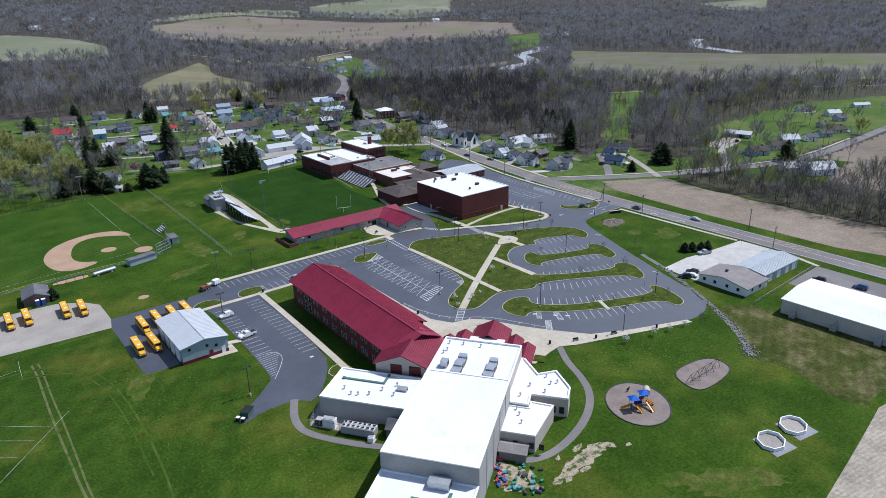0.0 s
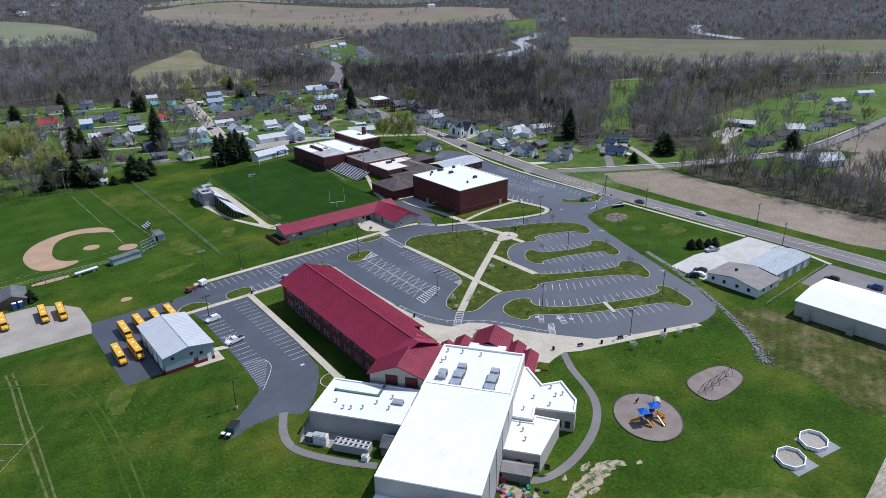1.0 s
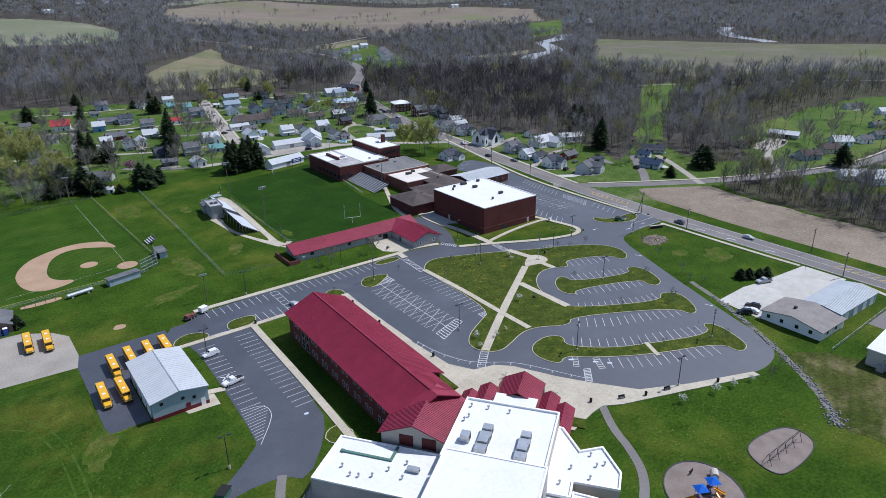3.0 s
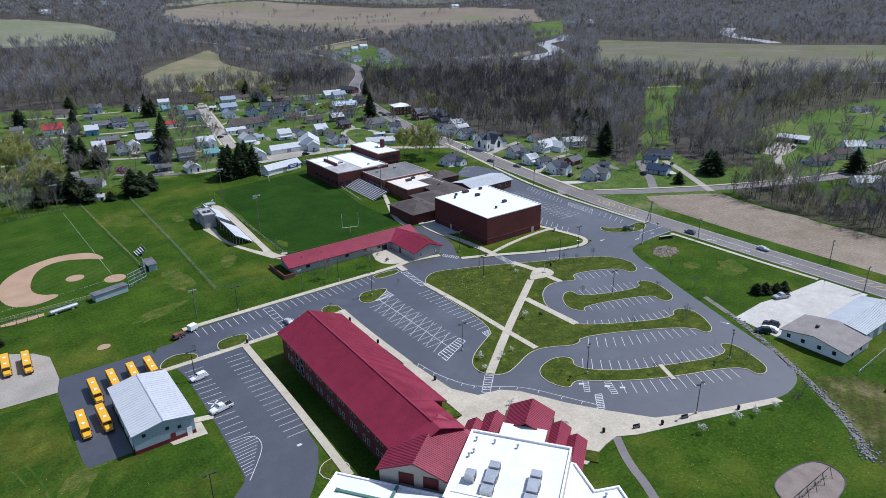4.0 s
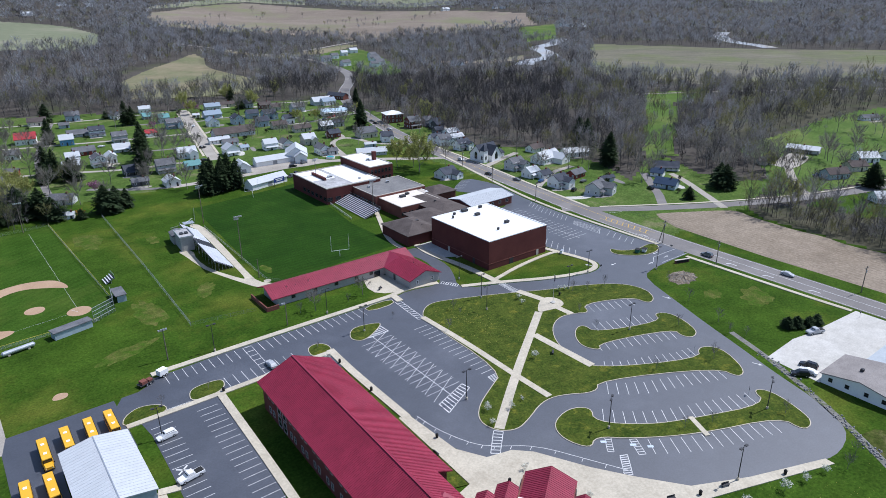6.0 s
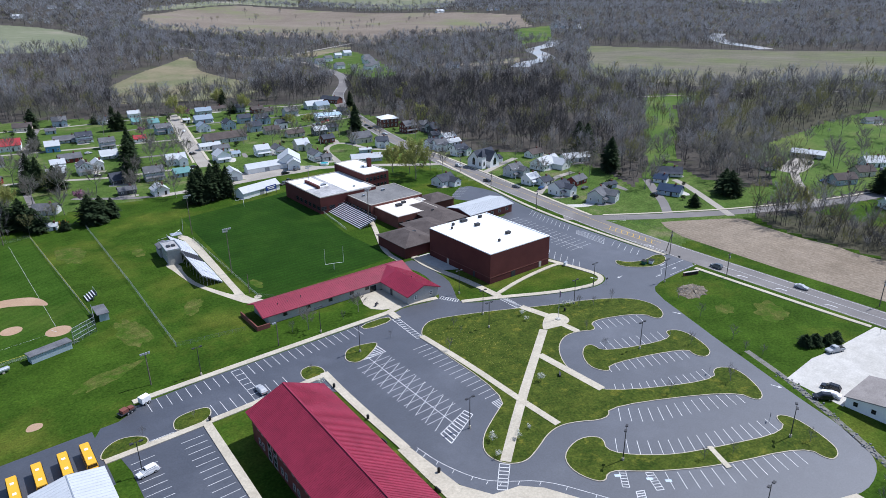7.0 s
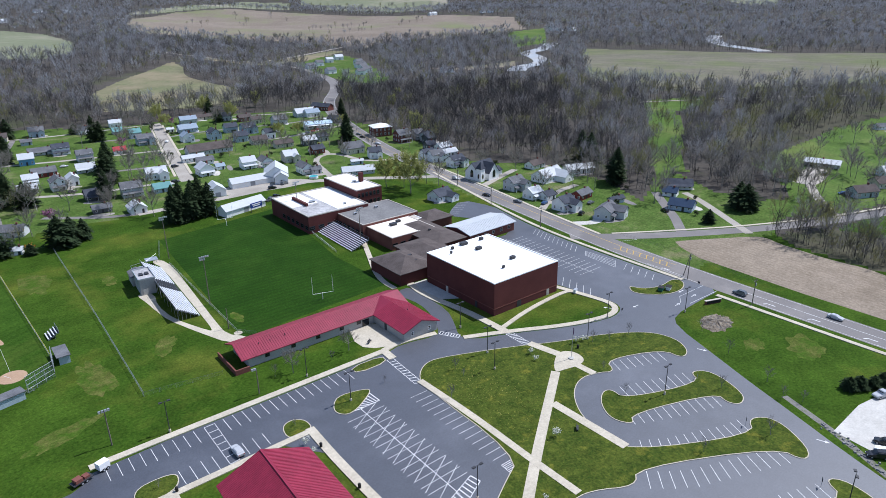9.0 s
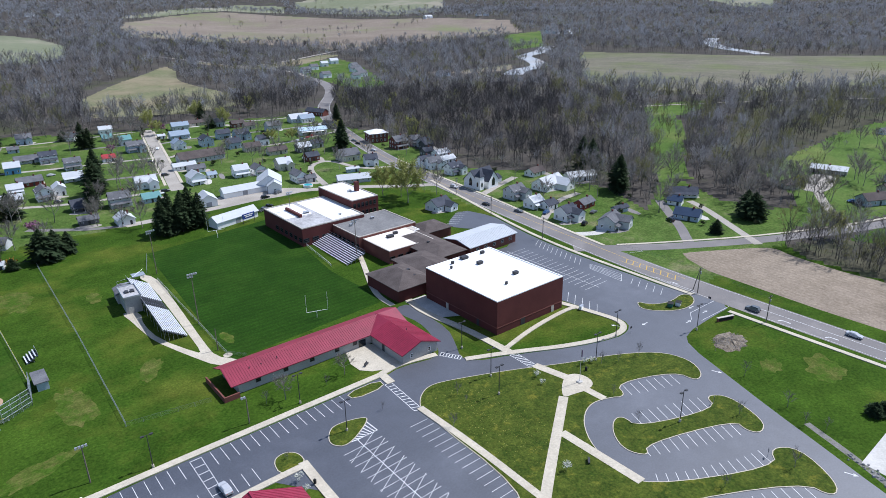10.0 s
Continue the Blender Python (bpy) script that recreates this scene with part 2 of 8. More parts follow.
def join(*geos):
    v, f = [], []
    for gv, gf in geos:
        k = len(v)
        v += list(gv)
        f += [tuple(i + k for i in q) for q in gf]
    return v, f


def moved(geo, m):
    return [tuple(m @ Vector(p)) for p in geo[0]], geo[1]


def tube(p, q, r0, r1=None, n=6):
    """A straight round bar from p to q."""
    r1 = r0 if r1 is None else r1
    p, q = Vector(p), Vector(q)
    turn = (q - p).to_track_quat("Z", "Y").to_matrix()
    ring = [Vector((math.cos(2 * math.pi * i / n), math.sin(2 * math.pi * i / n), 0)) for i in range(n)]
    v = [tuple(p + turn @ (c * r0)) for c in ring] + [tuple(q + turn @ (c * r1)) for c in ring]
    return v, [(i, (i + 1) % n, n + (i + 1) % n, n + i) for i in range(n)] + [tuple(range(n - 1, -1, -1)), tuple(range(n, 2 * n))]


def path_tube(points, r, n=6):
    return join(*[tube(points[i], points[i + 1], r, r, n) for i in range(len(points) - 1)])


def rounded(poly, times=2):
    """Corner cutting, so that a kerb runs in curves."""
    for _ in range(times):
        out = []
        for i in range(len(poly)):
            a, b = poly[i], poly[(i + 1) % len(poly)]
            out += [(a[0] * .75 + b[0] * .25, a[1] * .75 + b[1] * .25), (a[0] * .25 + b[0] * .75, a[1] * .25 + b[1] * .75)]
        poly = out
    return poly


def eased(line, times=2):
    """The same for an open line, whose ends stay."""
    for _ in range(times):
        out = [line[0]]
        for a, b in zip(line, line[1:]):
            out += [tuple(u * .75 + w * .25 for u, w in zip(a, b)), tuple(u * .25 + w * .75 for u, w in zip(a, b))]
        line = out + [line[-1]]
    return line


def inset(poly, d):
    p = list(poly) if area2(poly) > 0 else list(poly)[::-1]
    out = []
    for i in range(len(p)):
        a, b, c = Vector(p[i - 1]), Vector(p[i]), Vector(p[(i + 1) % len(p)])
        n1, n2 = (b - a).normalized(), (c - b).normalized()
        n = Vector((-n1.y - n2.y, n1.x + n2.x))
        n = n / max(0.35, n.length_squared / 2) if n.length > 1e-6 else n
        out.append((b.x + n.x * d, b.y + n.y * d))
    return out


def ribbon(line, width, z0, z1, closed=False):
    """A strip of even width along a line."""
    pts = [Vector(p) for p in line]
    n = len(pts)
    L, R = [], []
    for i, p in enumerate(pts):
        a = pts[i - 1] if (i or closed) else p
        b = pts[(i + 1) % n] if (i < n - 1 or closed) else p
        d = (b - a).normalized()
        s = Vector((-d.y, d.x)) * width / 2
        L.append(p + s)
        R.append(p - s)
    v = [(p.x, p.y, z) for z in (z0, z1) for p in L] + [(p.x, p.y, z) for z in (z0, z1) for p in R]
    f = []
    for i in range(n if closed else n - 1):
        j = (i + 1) % n
        f += [(3 * n + i, 3 * n + j, n + j, n + i), (i, j, 2 * n + j, 2 * n + i)[::1], (n + i, n + j, j, i), (2 * n + i, 2 * n + j, 3 * n + j, 3 * n + i)]
    if not closed:
        f += [(0, 2 * n, 3 * n, n), (n - 1, 2 * n - 1, 4 * n - 1, 3 * n - 1)]
    return v, f


def inside(poly, x, y):
    c = False
    for i in range(len(poly)):
        (ax, ay), (bx, by) = poly[i - 1], poly[i]
        if (ay > y) != (by > y) and x < (bx - ax) * (y - ay) / (by - ay) + ax:
            c = not c
    return c


def thing(name, x, y, z=0.0, rot=0.0, label="", category="", group="", kind=""):
    ob = new(name)
    ob.empty_display_size = 0.3
    ob.matrix_world = pose(x, y, z, 0, 0, rot)
    return tagged(ob, label, category, group, kind)


def setting(name, geo, material, label, category=""):
    return tagged(ob_from(name, geo, material), label, category or name.replace("_", " "), kind="structure")

# ---- the lie of the land ----


def smooth(a, b, x):
    t = min(1.0, max(0.0, (x - a) / (b - a)))
    return t * t * (3 - 2 * t)


def hill(x, y):
    """Height of the ground: level round the school, hills far off."""
    d, az = math.hypot(x, y), math.degrees(math.atan2(y, x))
    z = 95 * smooth(1300, 3600, d) + 30 * smooth(62, 84, az) * smooth(650, 1300, d) if x > 0 or y > 0 else 0.0
    return z + smooth(1100, 2200, d) * (9 * math.sin(x * .0031 + 1) * math.cos(y * .0027) + 5 * math.sin(x * .008 + y * .006))


# clearings among the woods
VILLAGE = [(-400, -300), (-400, 700), (54, 701), (110, 684), (194, 640), (242, 656), (317, 612), (363, 649), (324, 560), (332, 500), (330, 470), (306, 395), (319, 366), (343, 338),
           (336, 293), (322, 262), (352, 278), (381, 294), (376, 273), (362, 249), (364, 226), (400, 205), (338, 205), (326, 200), (316, 185), (314, 150), (314, 60), (314, -300)]
STRIP = [(372, 290), (385, 302), (497, 383), (543, 421), (580, 442), (640, 420), (594, 397), (548, 392), (494, 351), (404, 294), (386, 278)]
FARM = [(420, 250), (426, 264), (450, 270), (484, 270), (532, 273), (567, 277), (610, 276), (652, 270), (730, 243), (760, 200), (620, 182), (545, 182), (480, 183), (425, 180), (372, 193), (352, 200), (367, 212), (392, 226)]
RIVER_FIELD = [(958, 842), (1063, 585), (1227, 423), (1300, 250), (900, 200), (833, 350), (783, 391), (665, 439), (656, 573)]
HILL_FIELD = [(184, 730), (188, 770), (195, 813), (221, 853), (247, 895), (307, 973), (348, 1043), (345, 985), (318, 905), (322, 852), (332, 782), (318, 715), (285, 692), (239, 696), (205, 706)]
FAR_TAN = [(534, 1908), (693, 2118), (911, 2209), (1027, 1986), (1108, 1742), (1271, 1586), (1342, 1402), (1186, 1196), (931, 1166), (797, 1225), (720, 1130), (695, 1251), (662, 1373), (535, 1485), (461, 1579), (480, 1740)]
FAR_GREEN = [(1303, 2518), (1609, 2701), (2672, 3500), (2800, 3100), (1915, 2394), (1499, 1867), (1251, 1782), (1190, 2067), (1228, 2347)]
BANK_GREEN = [(1097, 1166), (1225, 1179), (991, 952), (909, 946)]
LEFT_FIELD = [(40, 1800), (191, 1717), (283, 1577), (296, 1380), (250, 1150), (204, 1090), (20, 1110)]
FAR_PALE = [(560, 2060), (701, 2143), (933, 2262), (1079, 2164), (1228, 2463), (1111, 2592), (830, 2322), (600, 2140)]
GLADE = [(426, 266), (452, 305), (510, 328), (590, 366), (670, 416), (793, 415), (858, 348), (760, 190), (690, 223), (603, 252), (555, 276), (483, 274)]
BELT = [(314, -160), (314, 150), (316, 185), (324, 200), (340, 192), (352, 182), (350, 160), (372, 125), (380, 60), (395, -160)]
ROAD_LAWN = [(350, 186), (372, 182), (425, 168), (432, 152), (400, 150), (372, 140), (352, 160)]
EAST_FIELD = [(374, 138), (400, 149), (432, 151), (425, 168), (500, 170), (580, 174), (700, 176), (900, 150), (900, -160), (395, -160), (380, 60)]
RIGHT_FAR = [(2258, 1396), (2571, 1314), (2176, 1115), (2167, 1235)]
HAMLET = [(452, 760), (470, 870), (500, 975), (560, 1030), (622, 1060), (600, 960), (560, 870), (498, 735), (462, 716)]
ROADSIDE = [(398, 1085), (445, 985), (470, 985), (540, 1010), (660, 1110), (650, 1135), (540, 1070), (470, 1026), (446, 1034), (414, 1112)]
RIVER_BAR = [(592, 806), (640, 770), (700, 775), (735, 776), (700, 735), (628, 737)]
FIELDS = [(VILLAGE, 1), (HAMLET, 8), (ROADSIDE, 5), (RIVER_BAR, 4), (STRIP, 2), (FARM, 2), (RIVER_FIELD, 3), (HILL_FIELD, 5), (FAR_TAN, 4), (FAR_PALE, 6), (FAR_GREEN, 6), (BANK_GREEN, 2), (LEFT_FIELD, 6), (RIGHT_FAR, 6), (ROAD_LAWN, 1), (EAST_FIELD, 4), (GLADE, 7), (BELT, 7)]


def cover(x, y):
    """0 woodland, else the number of the clearing's material."""
    for poly, k in FIELDS:
        if inside(poly, x, y):
            return 8 if k == 1 and (y > 404 or x > 266 and y > 200) else k
    return 1 if x < 0 or y < 0 and x < 320 else 0


# one sheet to the horizon: rings round the school
RINGS = [0.0] + [60.0 * 1.03 ** i for i in range(53)] + [279.0 * 1.0105 ** i for i in range(1, 272)]
SPOKES = 520
gv, gf, gm = [(0, 0, 0)], [], []
view = lambda i: radians(-20 + 130 * i / 460) if i <= 460 else radians(110 + 230 * (i - 460) / 60)
for r in RINGS[1:]:
    for i in range(SPOKES):
        a = view(i)
        x, y = r * math.cos(a), r * math.sin(a)
        gv.append((x, y, hill(x, y)))
for k in range(len(RINGS) - 1):
    for i in range(SPOKES):
        j = (i + 1) % SPOKES
        if k == 0:
            q = (0, 1 + i, 1 + j)
        else:
            q = (1 + (k - 1) * SPOKES + i, 1 + k * SPOKES + i, 1 + k * SPOKES + j, 1 + (k - 1) * SPOKES + j)
        gf.append(q)
        cx, cy = sum(gv[n][0] for n in q) / len(q), sum(gv[n][1] for n in q) / len(q)
        gm.append(cover(cx, cy) if RINGS[k + 1] > 150 else 1)
ground = setting("ground", (gv, gf), LITTER, "green lawns, fields and brown woodland floor rolling to hills", "ground")
for m in (LAWN, MEADOW, STUBBLE, TAN_FIELD, HILL_GRASS, PALE_PASTURE, UNDERWOOD, GARDEN):
    ground.data.materials.append(m)
ground.data.polygons.foreach_set("material_index", gm)
ground.data.polygons.foreach_set("use_smooth", [True] * len(gf))



def draped(name, poly, material, label, along, rows=60, across=14):
    """A field lying on the slope, its outline smoothed."""
    p = rounded(poly, 3)
    u = Vector(along).normalized()
    w = Vector((-u.y, u.x))
    q = [(u.x * x + u.y * y, w.x * x + w.y * y) for x, y in p]
    lo, hi = min(a for a, b in q) + .5, max(a for a, b in q) - .5
    v, f = [], []
    for i in range(rows + 1):
        t = lo + (hi - lo) * i / rows
        cut = [b0 + (b1 - b0) * (t - a0) / (a1 - a0) for (a0, b0), (a1, b1) in zip(q, q[1:] + q[:1]) if (a0 <= t) != (a1 <= t)]
        for k in range(across + 1):
            b = min(cut) + (max(cut) - min(cut)) * k / across
            x, y = u.x * t + w.x * b, u.y * t + w.y * b
            v.append((x, y, hill(x, y) + .5))
    for i in range(rows):
        for k in range(across):
            n = i * (across + 1) + k
            f.append((n, n + across + 1, n + across + 2, n + 1))
    return setting(name, (v, f), material, label, "field")


def patch(name, poly, material, z, label, category="", times=2):
    return setting(name, prism(rounded(poly, times), z - 0.3, z), material, label, category)


for name, poly, m, label, along in (("hill_field", HILL_FIELD, HILL_GRASS, "yellow-green pasture sloping up among the woods", (.42, .9)), ("pasture", LEFT_FIELD, PALE_PASTURE, "pale green far pasture", (.1, 1)),
                                    ("river_field", RIVER_FIELD, STUBBLE, "broad olive-brown stubble field by the river", (.75, -.66)), ("far_field", FAR_TAN, TAN_FIELD, "broad tan far field", (.65, -.75)), ("far_pasture", FAR_GREEN, PALE_PASTURE, "pale green far pasture", (.7, .7))):
    draped(name, poly, m, label, along)

# ---- roads ----
MAIN_ROAD = [(261, -260), (261, 60), (261.2, 140), (261.3, 200), (263.5, 240), (270, 290), (277, 345), (285, 400), (290, 430), (301, 475), (317, 530), (335, 585), (362, 640),
             (398, 690), (420, 725), (440, 765), (456, 812), (464, 861)]
setting("road", ribbon(eased(MAIN_ROAD), 11.4, -0.2, 0.045), OLD_ASPHALT, "two-lane grey asphalt main road through the village", "road")
SIDE_ROAD = [(258, 252), (272, 240), (291, 226), (330, 203.5), (383, 181), (425, 172), (500, 176), (580, 181), (700, 183), (900, 160)]
setting("side_road", ribbon(eased(SIDE_ROAD), 6.6, -0.2, 0.04), OLD_ASPHALT, "narrow grey asphalt side road past the farm", "road")
setting("village_street", ribbon(eased([(206, 641), (203.5, 629), (168.5, 460), (166.5, 448)]), 7.4, -0.2, 0.04), GRAVEL, "straight pale asphalt village street", "road")
setting("back_lane", ribbon(eased([(128, 404.5), (155, 403), (175, 403), (200, 404.5), (216, 403), (240, 390), (264, 371), (279, 362)]), 5.5, -0.2, 0.04), GRAVEL, "pale gravel lane behind the school", "road")
for k, line in enumerate((
        [(60, 655), (108, 644), (127, 640), (169, 637), (205, 638)], [(152, 596), (169, 592), (194, 585)], [(60, 566), (97, 556), (130, 546), (162, 540), (184, 535)], [(132, 501), (157, 494), (176, 491)],
        [(40, 492), (90, 472), (115, 459), (137, 455), (168, 452)], [(92, 428), (104, 418), (116, 409), (130, 404)], [(188, 530), (207, 540), (227, 533), (256, 516), (293, 527), (318, 530)], [(197, 578), (220, 581), (257, 574), (285, 565), (328, 570)],
        [(231, 404), (242, 447), (262, 455), (264, 419), (284, 412)], [(74, 420), (76, 470), (84, 540), (108, 644)], [(230, 640), (270, 628), (300, 610), (345, 612)])):
    setting("village_lane", ribbon(eased(line), 3.6, -0.2, 0.03), OLD_ASPHALT if k % 2 else GRAVEL, "narrow worn village lane", "road")
setting("hill_road", (lambda g: ([(x, y, z + hill(x, y) + 0.4) for x, y, z in g[0]], g[1]))(ribbon(eased([(360, 1200), (382, 1161), (411, 1113), (445, 1029), (467, 1022), (533, 1067), (614, 1127), (700, 1180)], 3), 6, -0.6, 0)), GRAVEL,
        "pale road curving over the wooded hill", "road")
setting("hill_lane", (lambda g: ([(x, y, z + hill(x, y) + 0.35) for x, y, z in g[0]], g[1]))(ribbon(eased([(467, 1022), (479, 925), (470, 880), (464, 858)], 3), 6, -0.6, 0)), GRAVEL, "pale lane down to the village", "road")
for line in ([(656, 690), (696, 722), (748, 728), (800, 790), (839, 858), (880, 870), (941, 903), (990, 940)], [(1100, 600), (1127, 631), (1155, 703), (1236, 772), (1300, 800)]):
    setting("river", (lambda g: ([(x, y, z + hill(x, y) + 0.3) for x, y, z in g[0]], g[1]))(ribbon(eased(line, 3), 24, -0.6, 0)), mat("river_water", (0.30, 0.31, 0.33), (0.46, 0.47, 0.48), 0.3, 0.02, 0.2, third=(0.42, 0.37, 0.31), third_at=(0.5, 0.62), third_scale=0.03), "pale shallow river with gravel bars", "water")
setting("farm_track", ribbon(eased([(560, 445), (629, 407), (720, 345), (816, 273), (900, 215)]), 4, -0.2, 0.05), GRAVEL, "straight gravel track along a tree row", "road")

# ploughed field and grass verges by the main road
patch("soil_field", [(275, 60), (275, 199), (284, 221), (290, 218.6), (304, 210), (315, 203), (317.4, 199), (314.6, 192), (313.6, 183), (312.4, 171), (314, 160), (311, 150), (313.5, 137), (312.6, 118), (316, 92), (315, 60)], SOIL, 0.02, "bare tan ploughed field beside the road", "field", 1)
patch("corn_field", [(260, 25), (226, 27), (175.1, 40.6), (148.9, 36.6), (126.7, 33.6), (100, 30), (60, -60), (260, -60)], mat("corn_stubble", (0.27, 0.235, 0.175), (0.44, 0.39, 0.31), 0.95, 0.1, 1.2, 0.05, third=(0.18, 0.19, 0.08), third_at=(0.62, 0.75), third_scale=0.1, stripes=(98, 0.5, 0.86), grain=((0.2, 0.15), (1.5, 0.25))), 0.03,
      "pale corn stubble field", "field", 1)
patch("rough_meadow", [(191, 97), (203, 86), (206, 60), (200, 40), (172, 42.6), (167, 41), (164.6, 48), (168.4, 56), (170.4, 64.7), (167.6, 71.7), (174, 77), (180, 82), (186, 90)], DRY_LAWN, 0.02, "rough dry olive meadow", "meadow", 1)

# ---- asphalt of the school ----
LOT = [(43.7, 135.6), (58, 147), (59.2, 150.2), (60.5, 175), (61, 203), (57, 203), (57, 216.6), (65.2, 217), (67, 222.3), (146, 222.3), (152, 223.7), (163.4, 221), (166.2, 224), (170.5, 233), (172.3, 242), (171, 250),
       (172.5, 255), (178, 254.5), (177.2, 245), (176.5, 232.5), (172.5, 224), (168.3, 217), (169.7, 212.5), (180.7, 208), (197, 199.5), (210.6, 195), (216.8, 195.3), (221.3, 198.2), (221.9, 204),
       (218.8, 217.6), (216, 240), (216, 271), (247, 271), (249, 290), (238, 303), (238.5, 309), (257, 322), (262, 304), (259.2, 291), (255.3, 270), (253.2, 244), (253.2, 199), (256.5, 196), (256.5, 184), (245, 184),
       (228.7, 183.2), (223, 178.7), (215.7, 161.1), (210.4, 148.4), (205, 134.1), (199.8, 121.1), (195.2, 107.4), (190.8, 100.1), (186.6, 96.9), (179.8, 95.5), (174.4, 96.1), (156, 103.1), (143.8, 109.1),
       (137, 118), (131.9, 125.7), (126, 136.8), (122.6, 140.3), (116.7, 141.8), (113.3, 148.2), (112.4, 157.9), (112.5, 203.5), (79, 203.5), (78.6, 201), (76.9, 151), (72, 141), (63, 130.6), (59, 134.9), (50, 135.4), (45, 133)]
parking_lot = setting("parking_lot", prism(rounded(LOT, 1), -0.25, 0.03), ASPHALT, "dark blue-grey asphalt drives and parking lots", "parking lot")
patch("bus_yard", [(32.4, 172.5), (32.2, 209), (33.6, 216), (57.2, 216.6), (57.2, 194), (42, 194), (42, 172.5)], ASPHALT, 0.026, "asphalt bus yard beside the garage", "parking lot", 0)
patch("gravel_yard", [(-14, 209), (2.3, 211), (32.3, 209.3), (33.7, 216), (33.4, 230.4), (30, 235.5), (22, 241), (-14, 243)], GRAVEL, 0.022, "pale gravel bus parking yard", "gravel yard", 0)
patch("concrete_apron", [(205.6, 126), (221, 126.6), (229, 125.2), (254, 123.2), (254, 108.5), (240, 106.5), (219, 106.5), (208, 111.5), (203.9, 111.3)], PALE_CONCRETE, 0.05, "pale concrete apron of the roadside garage", "pavement", 0)
patch("roadside_lot", [(226, 90), (249.5, 90.4), (249.5, 30), (226, 30)], OLD_ASPHALT, 0.04, "grey asphalt strip along the road", "parking lot", 0)

# ---- kerbed lawns and islands ----


def island(poly, label, category="lawn", grass=ISLAND, times=2, name="grass_island", top=0.17):
    p = rounded(poly, times)
    ob = setting(name, prism(inset(p, 0.22), 0, top), grass, label, category)
    ob_from("kerb", prism(p, -0.1, top - 0.02), CONCRETE, ob)
    return ob


island([(143.8, 203.2), (147, 208.2), (152, 211.2), (157.8, 209.9), (175, 202.4), (191, 193.9), (199.7, 191), (213.3, 182.8), (216.2, 174.3), (212.6, 167.8), (207.6, 166.6), (207.4, 173), (190.5, 179.9), (187.9, 174.2),
        (183.4, 177.2), (177.4, 178.2), (170.6, 174.2), (165.3, 166.7), (164.0, 159), (163.2, 151.9), (190.3, 137), (195.5, 141.4), (200.6, 137), (195, 126.4), (189.9, 124.9), (189.5, 131.5), (159.8, 147.2),
        (155.4, 143.6), (147, 148.9), (141.2, 149.4), (134, 146.4), (128.9, 145), (124.8, 147.7), (123.8, 153), (127.5, 157.7), (134.7, 161.8), (143.2, 166)],
       "kerbed green lawn between the parking lots with dandelions", name="lawn", grass=ISLAND)
island([(172.5, 167), (177.3, 170.6), (180.3, 169.8), (179.3, 164.9), (200.4, 156.9), (203.2, 162), (208, 158), (204.4, 146.9), (199.5, 144.7), (197.3, 147.5), (199, 151.5), (175.2, 159.9), (172.4, 156.7), (169.8, 161.5)],
       "kerbed grass island in the parking lot")
island([(149.4, 140.4), (144.7, 143.8), (136.9, 141.8), (134.6, 136.2), (137.1, 129.8), (141.2, 132.3), (146.9, 126.7), (160.4, 118.2), (181.4, 109.9), (180.7, 104.2), (184.3, 103.7), (187.4, 106.2), (190.8, 116.8), (187.4, 120.6),
        (184.2, 114.8), (164.8, 122.6), (154.4, 127.6), (145.4, 136.1)], "long curved kerbed grass island")
island([(121.3, 210), (124.6, 212.6), (132.6, 210.4), (131.2, 207.9), (122.8, 203), (119.8, 206)], "leaf-shaped kerbed grass island")
island([(133.4, 222), (133.8, 218.2), (143.5, 218.2), (144, 222)], "small kerbed grass island at the crossing", times=1)
island([(106.3, 203.8), (107, 209.6), (110.4, 211), (113.2, 208.6), (112.8, 203.8)], "small kerbed grass island at the building's end")
island([(72.4, 203.6), (73.2, 208.6), (76, 210.2), (82.4, 209.8), (82.2, 206), (79.3, 203.6)], "small kerbed grass island beside the drive")
island([(56, 203), (57.2, 207.6), (61.8, 210.2), (67.2, 207), (66.4, 203)], "small kerbed grass island beside the drive")
island([(231.8, 201), (236, 206.6), (237.5, 201.6), (244, 198.6), (252.6, 200), (254, 196.2), (248.5, 192.4), (240, 193)], "small curved grass island by the road entrance")
island([(71.4, 140), (73.5, 143), (77, 143.6), (79, 138), (74, 135.5)], "small kerbed grass corner", times=1)

# mown ground
patch("football_field", [(117.6, 257.5), (124.6, 361), (182.5, 370), (172.2, 296), (173.6, 262)], TURF, 0.02, "mown dark green football field", "sports field", 0)
patch("ball_outfield", [(19, 371), (66, 376), (68.4, 321), (70, 288), (70, 279), (64, 267.5), (15, 262), (-40, 258), (-60, 300), (-30, 350)], OUTFIELD, 0.016, "mown green baseball outfield", "sports field", 0)
patch("east_lawn", [(223.6, 178), (229, 182.4), (245, 183.4), (251, 181), (251, 137), (254, 125), (229, 126), (206.3, 126.6), (205.6, 134), (211, 148.3), (216.4, 161)], LAWN, 0.02, "open mown lawn beside the road", "lawn", 0)
patch("practice_field", [(57, 171), (58, 148), (44, 134), (30, 100), (-60, 100), (-60, 205), (31, 207.5), (32, 172)], LAWN_MOWN, 0.012, "mown practice lawn with mowing bands", "lawn", 0)
patch("north_lawn", [(34, 215), (65, 218), (67, 224), (113, 225), (113, 236), (85, 245), (87, 372), (66.6, 376), (69, 321), (70.6, 283), (64, 262), (32, 257), (34, 240)], LAWN, 0.014, "mown lawn beside the ball field", "lawn", 0)

